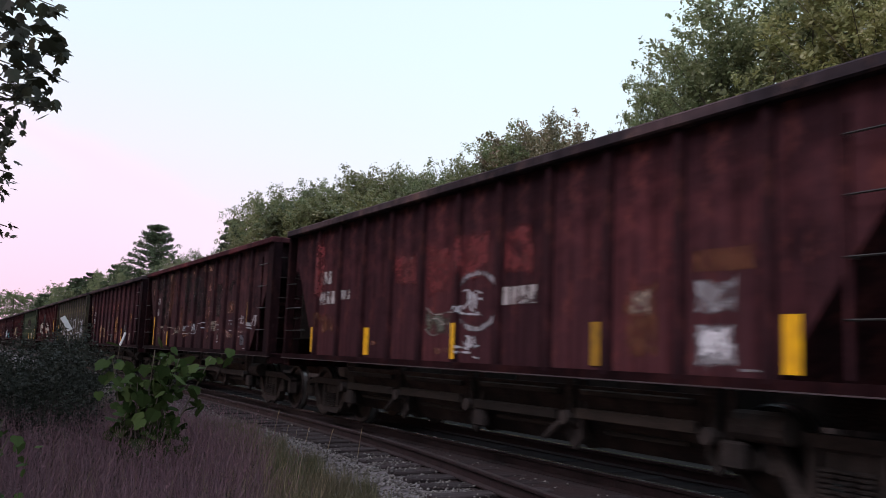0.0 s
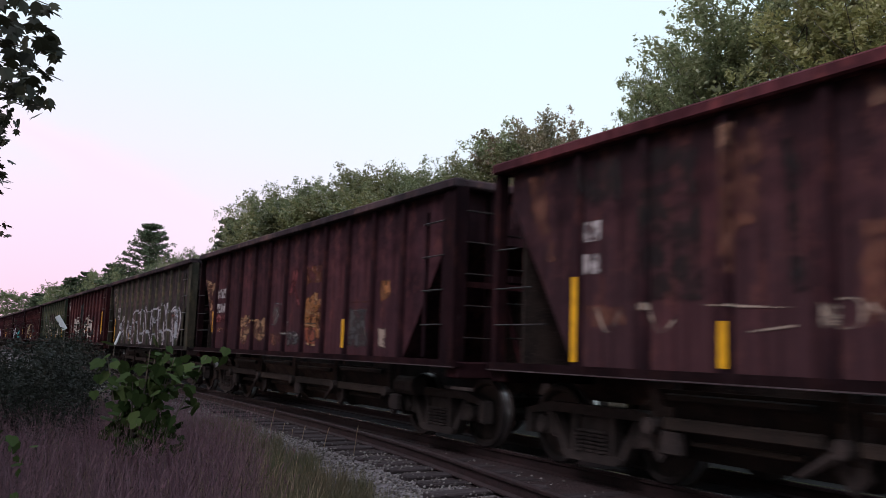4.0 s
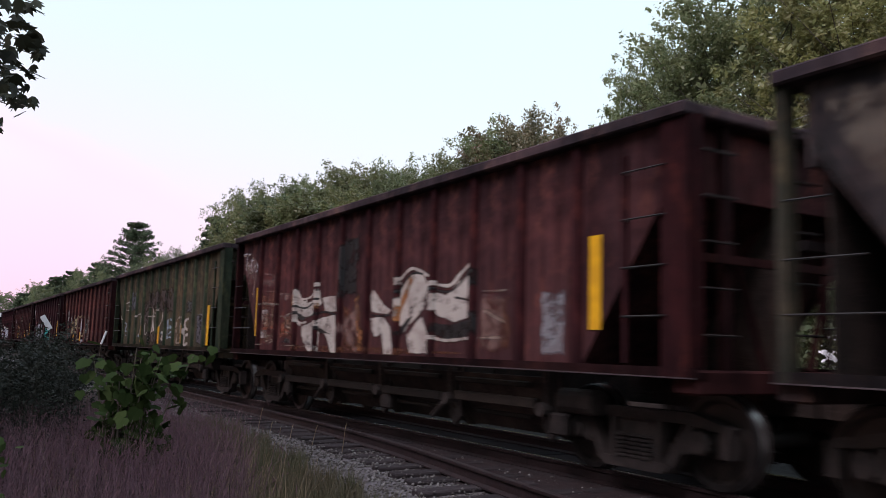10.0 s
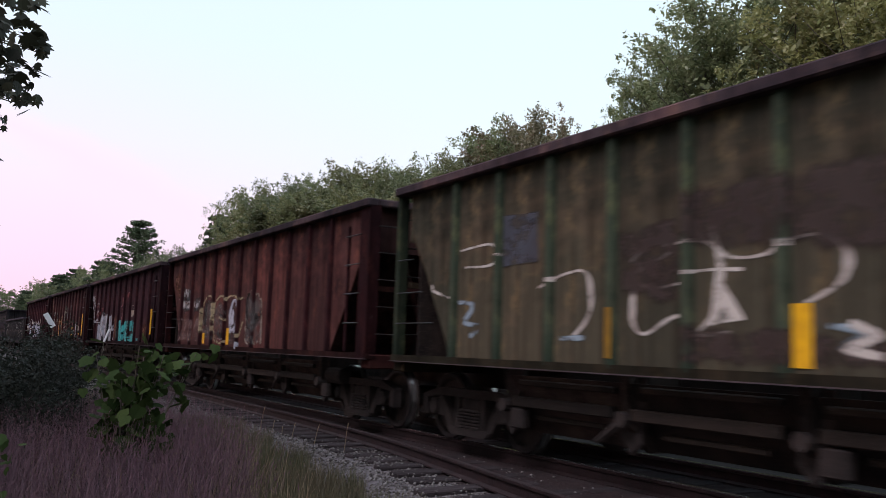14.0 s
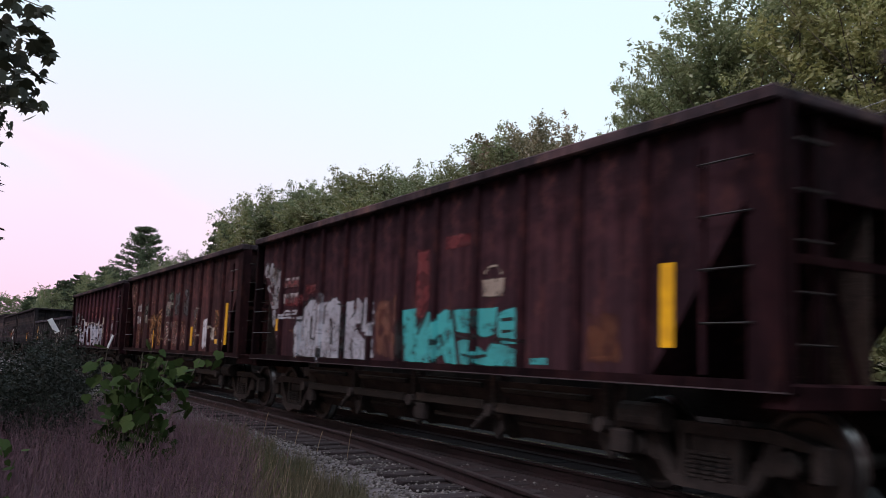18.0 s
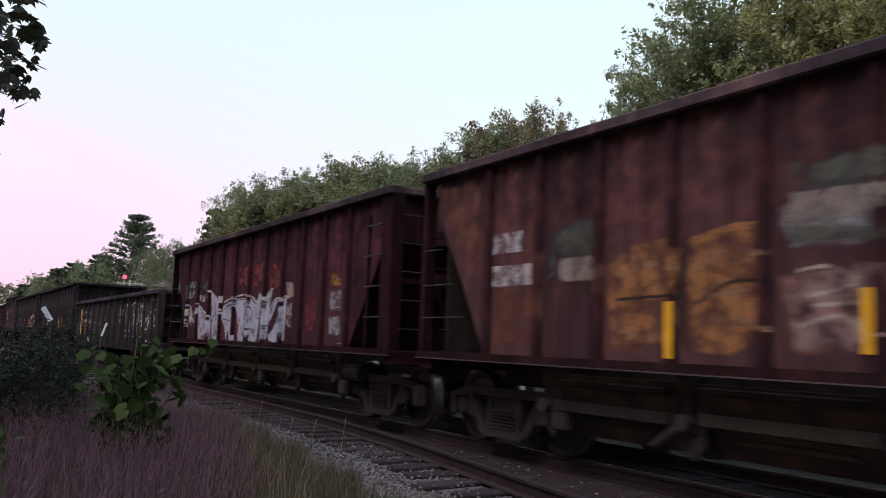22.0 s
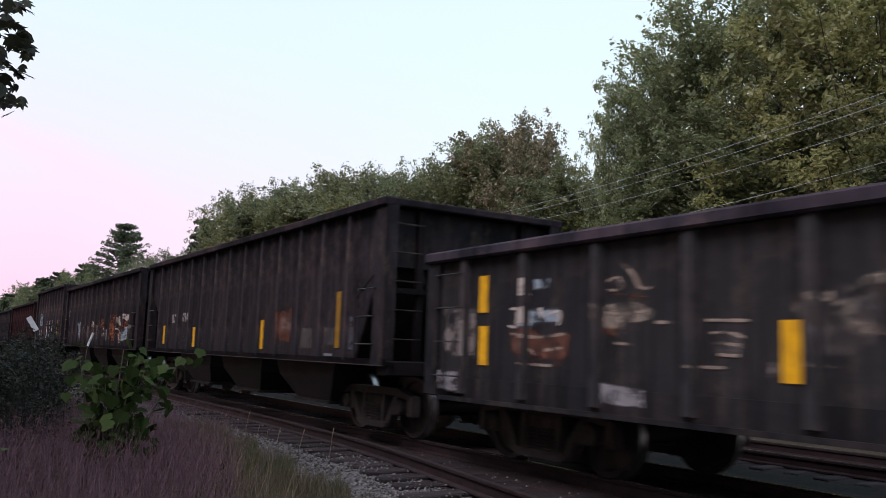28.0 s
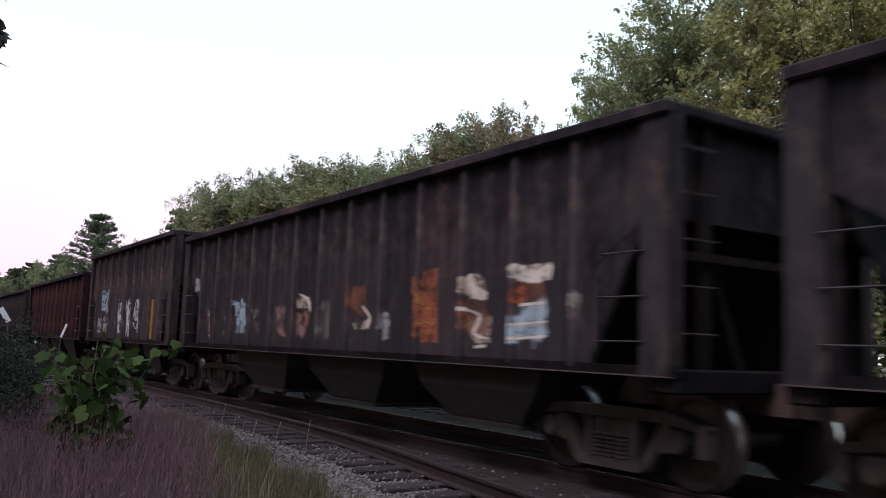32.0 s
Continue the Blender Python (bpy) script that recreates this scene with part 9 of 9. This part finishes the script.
def ballast_stones():
    rng = np.random.default_rng(8)
    n = 36000
    y = 4.5 + 28 * rng.uniform(0, 1, n) ** 1.5
    x = rng.uniform(3.2, 6.3, n)
    keep = (x < np.where(y < 11.0, 5.70 - 1.25 / (1 + np.exp((y - 7.8) / 2.0)), 5.12 + 0.10 * np.sin(y * 1.7))) | (rng.uniform(0, 1, n) < 0.06)
    x, y = x[keep], y[keep]
    n = len(x)
    z = np.interp(x, [3.1, 3.35, 4.35, 5.12, 6.4], [-0.5, -0.40, -0.225, -0.205, -0.165])
    z = np.where((x > 4.3) & (rng.uniform(0, 1, n) < 0.12), np.maximum(z, -0.172), z - 0.004)
    s = rng.uniform(0.009, 0.032, n) * (0.75 + y * 0.02)
    base = np.array([[1, 0, 0], [-1, 0, 0], [0, 1, 0], [0, -1, 0], [0, 0, 1], [0, 0, -1]], float)
    v = base[None] * rng.uniform(0.55, 1.2, (n, 6, 1))
    a = rng.uniform(0, 6.28, n)
    ca, sa = np.cos(a)[:, None], np.sin(a)[:, None]
    v = np.stack([v[..., 0] * ca - v[..., 1] * sa, v[..., 0] * sa + v[..., 1] * ca, v[..., 2] * 0.75], -1)
    v = v * s[:, None, None] + np.stack([x, y, z + s * 0.3], 1)[:, None]
    tri = np.array([[0, 2, 4], [2, 1, 4], [1, 3, 4], [3, 0, 4], [2, 0, 5], [1, 2, 5], [3, 1, 5], [0, 3, 5]])
    f = ((np.arange(n) * 6)[:, None, None] + tri[None]).reshape(-1, 3)
    m, nn, l, b = material("ballast_stone", 0.9)
    geo = nn.new("ShaderNodeNewGeometry")
    col = mix(nn, l, ramp(nn, l, geo.outputs["Random Per Island"], 0.35, 1.25), (0.034, 0.030, 0.029), (0.27, 0.26, 0.255))
    l.new(mix(nn, l, ramp(nn, l, tex(nn, l, 30.0), 0.4, 0.7, 0, 0.5), col, (0.13, 0.11, 0.10)), b.inputs["Base Color"])
    tagged(new("ballast_stones", raw_mesh("ballast_stones", v.reshape(-1, 3), f, m)), "loose grey crushed stones along the track", "ballast", kind="stuff")


ballast_stones()


def leaf_shape(lobes, size, fold=0.12):
    """A lobed leaf, stalk at the origin, tip towards +y."""
    pts = [(0, 0), (0.30, 0.10), (0.55, 0.42), (0.30, 0.42), (0.52, 0.78), (0.18, 0.70), (0, 1.0)] if lobes else [(0, 0), (0.26, -0.08), (0.50, 0.10), (0.46, 0.30), (0.56, 0.46), (0.30, 0.62), (0.16, 0.86), (0, 1.0)]
    right = [(x * size, y * size, -abs(x) * fold * size) for x, y in pts]
    left = [(-x, y, z) for x, y, z in right[1:-1]][::-1]
    return right, left


def leaf_heap(name, places, lobes, mat, parent, label, seed, droop=50):
    rnd = random.Random(seed)
    bm = bmesh.new()
    for p, size in places:
        right, left = leaf_shape(lobes, size)
        m = Matrix.Translation(p) @ Euler((radians(-rnd.uniform(5, droop)), radians(rnd.uniform(-30, 30)), rnd.uniform(0, 6.28))).to_matrix().to_4x4()
        rv = [bm.verts.new(m @ Vector(q)) for q in right]
        lv = [bm.verts.new(m @ Vector(q)) for q in left]
        bm.faces.new(rv)
        bm.faces.new([rv[0], rv[-1], *lv])
    return part(name, bm, mat, parent, label)


def sapling(x, y, z, height, seed, count=270, size=0.15, spread=0.40):
    rnd = random.Random(seed)
    ob = thing("sapling", pose(x, y, z), "young broad-leaved sapling, bright green, in the grass", "shrub")
    places = []
    for s in range(12):
        bm = bmesh.new()
        tip = Vector((rnd.gauss(0, spread * 0.75), rnd.gauss(0, spread * 0.5), height * rnd.uniform(0.78, 1.0)))
        mid = tip * 0.55 + Vector((0, 0, 0.1))
        rod(bm, (0, 0, 0), mid, 0.014, 0.01, 5)
        rod(bm, mid, tip, 0.01, 0.004, 5)
        part("stem", bm, M_BARK, ob)
        for k in range(count // 12):
            f = rnd.uniform(0.42, 1.02)
            q = (mid * (f / 0.55) if f < 0.55 else mid.lerp(tip, (f - 0.55) / 0.45)) + Vector((rnd.gauss(0, 0.09), rnd.gauss(0, 0.09), rnd.gauss(0, 0.07)))
            places.append((q, size * rnd.uniform(0.5, 1.15)))
    leaf_heap("foliage", places, False, M_SHRUB, ob, "large lobed leaves", seed, 95)
    return ob


sapling(1.58, 8.2, -0.46, 1.66, 6, 330, 0.13, 0.32)
sapling(0.02, 5.6, -0.46, 1.25, 4, 200, 0.07, 0.2)


def weeds():
    rng, rnd = np.random.default_rng(21), random.Random(21)
    centres, radii = [], []
    bm = bmesh.new()
    for k in range(150):
        az = radians(rnd.uniform(-3, 8.6))
        d = rnd.uniform(9.6, 15)
        x, y = d * math.sin(az), d * math.cos(az)
        h = 1.7 + (d * math.tan(radians(rnd.uniform(-2.6, -0.3))) if d < 12 else -0.02 * d + rnd.uniform(-0.4, 0.1))
        for i in range(5):
            u = 0.35 + 0.65 * i / 4
            centres.append(Vector((x + rnd.gauss(0, 0.10), y + rnd.gauss(0, 0.10), -0.46 + h * u)))
            radii.append(0.22 * (1.15 - 0.6 * u))
        rod(bm, (x, y, -0.46), (x, y, -0.5 + h), 0.006, 0.003, 4)
    v, f = leaf_cloud(rng, centres, radii, 80, 0.019, 1.0)
    # taller wisps that stand out of the rest
    for k in range(46):
        az, d = radians(rnd.uniform(3.6, 8.2)), rnd.uniform(12, 17)
        x, y, h = d * math.sin(az), d * math.cos(az), 1.7 + d * math.tan(radians(rnd.uniform(-1.4, 0.6)))
        lean = Vector((rnd.gauss(0, 0.12), rnd.gauss(0, 0.12), 0))
        rod(bm, (x, y, -0.46), Vector((x, y, -0.46 + h)) + lean, 0.006, 0.003, 4)
        for i in range(7):
            u = 0.55 + 0.47 * i / 6
            centres.append(Vector((x, y, -0.46 + h * u)) + lean * u + Vector((rnd.gauss(0, 0.06), rnd.gauss(0, 0.06), 0)))
            radii.append(0.10)
    v2, f2 = leaf_cloud(rng, centres[-46 * 7:], radii[-46 * 7:], 14, 0.024, 1.2)
    v, f = np.concatenate([v, v2]), np.concatenate([f, f2 + len(v)])
    solid("weed_stems", bm, M_WEED, "thin dark weed stems", "weeds", kind="stuff")
    tagged(new("weeds", raw_mesh("weeds", v, f, M_WEED)), "dark tall weeds beside the railway", "weeds", kind="stuff")


weeds()


def overhang():
    """The maple whose outer branches hang into the view."""
    rnd = random.Random(9)
    ob = thing("maple_tree", pose(-1.9, 5.2, -0.46), "maple tree with dark leaves hanging over the grass", "tree")
    bm = bmesh.new()
    rod(bm, (0, 0, 0), (0.1, 0, 3.4), 0.16, 0.12, 9)
    rod(bm, (0.1, 0, 3.4), (0.25, 0.1, 6.0), 0.12, 0.05, 8)
    part("trunk", bm, M_BARK, ob)
    limb = bmesh.new()
    places = []
    base = Vector((-1.9, 5.2, -0.46))
    clumps = ((0.1, 18.8, 33, 0.35, 0.095), (1.6, 18.6, 25, 0.22, 0.095), (2.6, 17.2, 22, 0.19, 0.099), (0.8, 16.2, 22, 0.22, 0.099), (3.2, 15.9, 13, 0.13, 0.099), (3.9, 17.7, 7, 0.08, 0.099),
              (4.4, 17.0, 4, 0.05, 0.103), (2.6, 20.0, 11, 0.14, 0.095), (3.9, 20.0, 4, 0.06, 0.086), (2.2, 15.0, 11, 0.11, 0.095), (3.0, 13.9, 2, 0.02, 0.099), (3.6, 14.2, 2, 0.03, 0.077), (4.2, 13.9, 3, 0.05, 0.099))
    clumps += ((1.4, 13.6, 26, 0.10, 0.055), (2.1, 12.7, 24, 0.07, 0.055), (1.7, 11.6, 22, 0.07, 0.055), (1.5, 10.6, 10, 0.05, 0.055), (2.2, 9.8, 9, 0.05, 0.050), (1.5, 9.2, 16, 0.06, 0.055),
               (1.4, 8.0, 8, 0.05, 0.050), (2.4, 6.6, 7, 0.05, 0.045), (1.6, 6.4, 9, 0.05, 0.050), (-3.0, 12.0, 28, 0.50, 0.095))
    for az, el, n, s, leaf in clumps:
        d = 5.2
        c = Vector((d * math.sin(radians(az)), d * math.cos(radians(az)), 1.25 + d * math.tan(radians(el))))
        rod(limb, Vector((-0.9, 5.2, c.z + 0.25)) - base, c - base, 0.008, 0.003, 4)
        rod(limb, Vector((-1.85, 5.2, c.z + 0.3)) - base, Vector((-0.9, 5.2, c.z + 0.25)) - base, 0.018, 0.008, 5)
        for _ in range(n):
            q = c + Vector((max(-1, min(1, rnd.gauss(0, 0.45))) * s, rnd.gauss(0, 0.25), max(-1, min(1, rnd.gauss(0, 0.45))) * s))
            places.append((q - base, leaf * rnd.uniform(0.65, 1.15)))
    part("branch", limb, M_BARK, ob)
    leaf_heap("foliage", places, True, M_MAPLE, ob, "lobed maple leaves in clusters", 10, 110)


overhang()
# dry stalks standing out of the ballast edge
for x, y, h, lean in ((5.0, 14.3, 0.40, 0.05), (5.0, 13.7, 0.20, 0.02), (5.02, 13.3, 0.14, 0.0), (5.0, 12.8, 0.24, 0.03), (5.0, 11.9, 0.30, 0.05), (5.0, 10.84, 0.42, 0.03)):
    bm = rod(bmesh.new(), (0, 0, 0), (lean, -0.02, h * 0.9), 0.005, 0.004, 4)
    rod(bm, (lean * 0.95, -0.02, h * 0.82), (lean * 1.2, -0.03, h), 0.008, 0.004, 5)
    s = solid("dry_stalk", bm, M_STRAW, "single dry grass stalk with a seed head", "grass", "dry stalks")
    s.location = (x, y, -0.21)
# white sign board and stake, leaning among the weeds
M_SIGN = mottled("white_board", (0.72, 0.71, 0.73), (0.60, 0.59, 0.62), 6.0, 0.7)
sg = thing("trackside_marker", pose(2.6, 24.0, -0.46, 0, 0, 0), "leaning white board on a stake among the weeds", "sign")
bd = part("board", B(-0.065, 0.065, -0.012, 0.012, -0.20, 0.20, bevel=0.006), M_SIGN, sg)
bd.matrix_basis = pose(0, 0, 2.12, 0, -32, -6)
part("stake", rod(bmesh.new(), (0.1, 0.02, 0), (0.1, 0.02, 1.98), 0.010, n=6), M_BARK, sg)
sk = thing("marker_stake", pose(3.28, 20.6, -0.46), "leaning stake with a white painted top among the weeds", "stake")
part("shaft", rod(bmesh.new(), (0, 0, 0), (0.12, 0, 1.62), 0.008, n=6), M_BARK, sk)
part("painted_top", rod(bmesh.new(), (0.12, 0, 1.62), (0.22, 0, 1.92), 0.026, n=6), M_SIGN, sk, "white painted top")


# far shed with a pale metal roof beside the line
sd = thing("trackside_shed", pose(14.9, 230, -0.46), "small far shed with a pale metal roof", "shed")
part("wall", B(-1.7, 1.7, -3, 3, 0, 6.6), M_WOOD, sd)
part("roof", prism(bmesh.new(), [(-2.0, 6.6), (2.0, 6.6), (2.0, 6.75), (0, 7.6), (-2.0, 6.75)], -3.3, 3.3, "y"), M_SIGN, sd, "pale metal roof")


# ---- signal ----
def signal():
    ob = thing("railway_signal", pose(14.2, 77.0, -0.46), "railway signal mast showing a red light", "signal")
    part("mast", rod(bmesh.new(), (0, 0, 0), (0, 0, 6.2), 0.09, 0.07, 10), M_WIRE, ob)
    head = part("signal_head", B(-0.42, 0.42, -0.12, 0.02, 6.1, 6.95, bevel=0.05), M_BLACK, ob)
    m, n, l, b = material("red_lamp", 0.3)
    b.inputs["Base Color"].default_value = (0.5, 0.01, 0.02, 1)
    b.inputs["Emission Color"].default_value, b.inputs["Emission Strength"].default_value = (1.0, 0.03, 0.06, 1), 6.0
    lens = lathe(bmesh.new(), [(0.14, 0.0), (0.17, 0.03), (0.17, 0.08), (0.1, 0.1)], 16)
    part("lamp", lens, m, head, "lit red lens").matrix_basis = pose(0, -0.13, 6.52, 0, 0, -90)


signal()


# ---- motion of the train ----
def gone(t):
    """How far the train has come by t seconds, in metres."""
    return 5.32 * t + float(np.interp(t, [0, 6, 13, 19, 32], [-0.40, -0.15, -0.05, 0.0, -0.05]))


def motions():
    for car, axles, mid in CARS:
        walk(car, [(float(t), pose(TRACK_X, mid - gone(t), 0)) for t in range(33)])
        # wheels turn while the car is near enough to be seen
        t0, t1 = max(0.0, (mid - 36) / 5.32), min(32.0, (mid + 9) / 5.32)
        if t1 <= 0.4 or t0 >= 31.6:
            continue
        steps = int((t1 - t0) / 0.12) + 1
        times = sorted({round(t0 + (t1 - t0) * k / steps, 3) for k in range(steps + 1)} | {0.0, 32.0})
        for ax in axles:
            here = ax.matrix_basis.translation.copy()
            walk(ax, [(t, pose(*here, math.degrees((min(max(t, t0), t1) - t0) * 5.32 / 0.463))) for t in times])


motions()
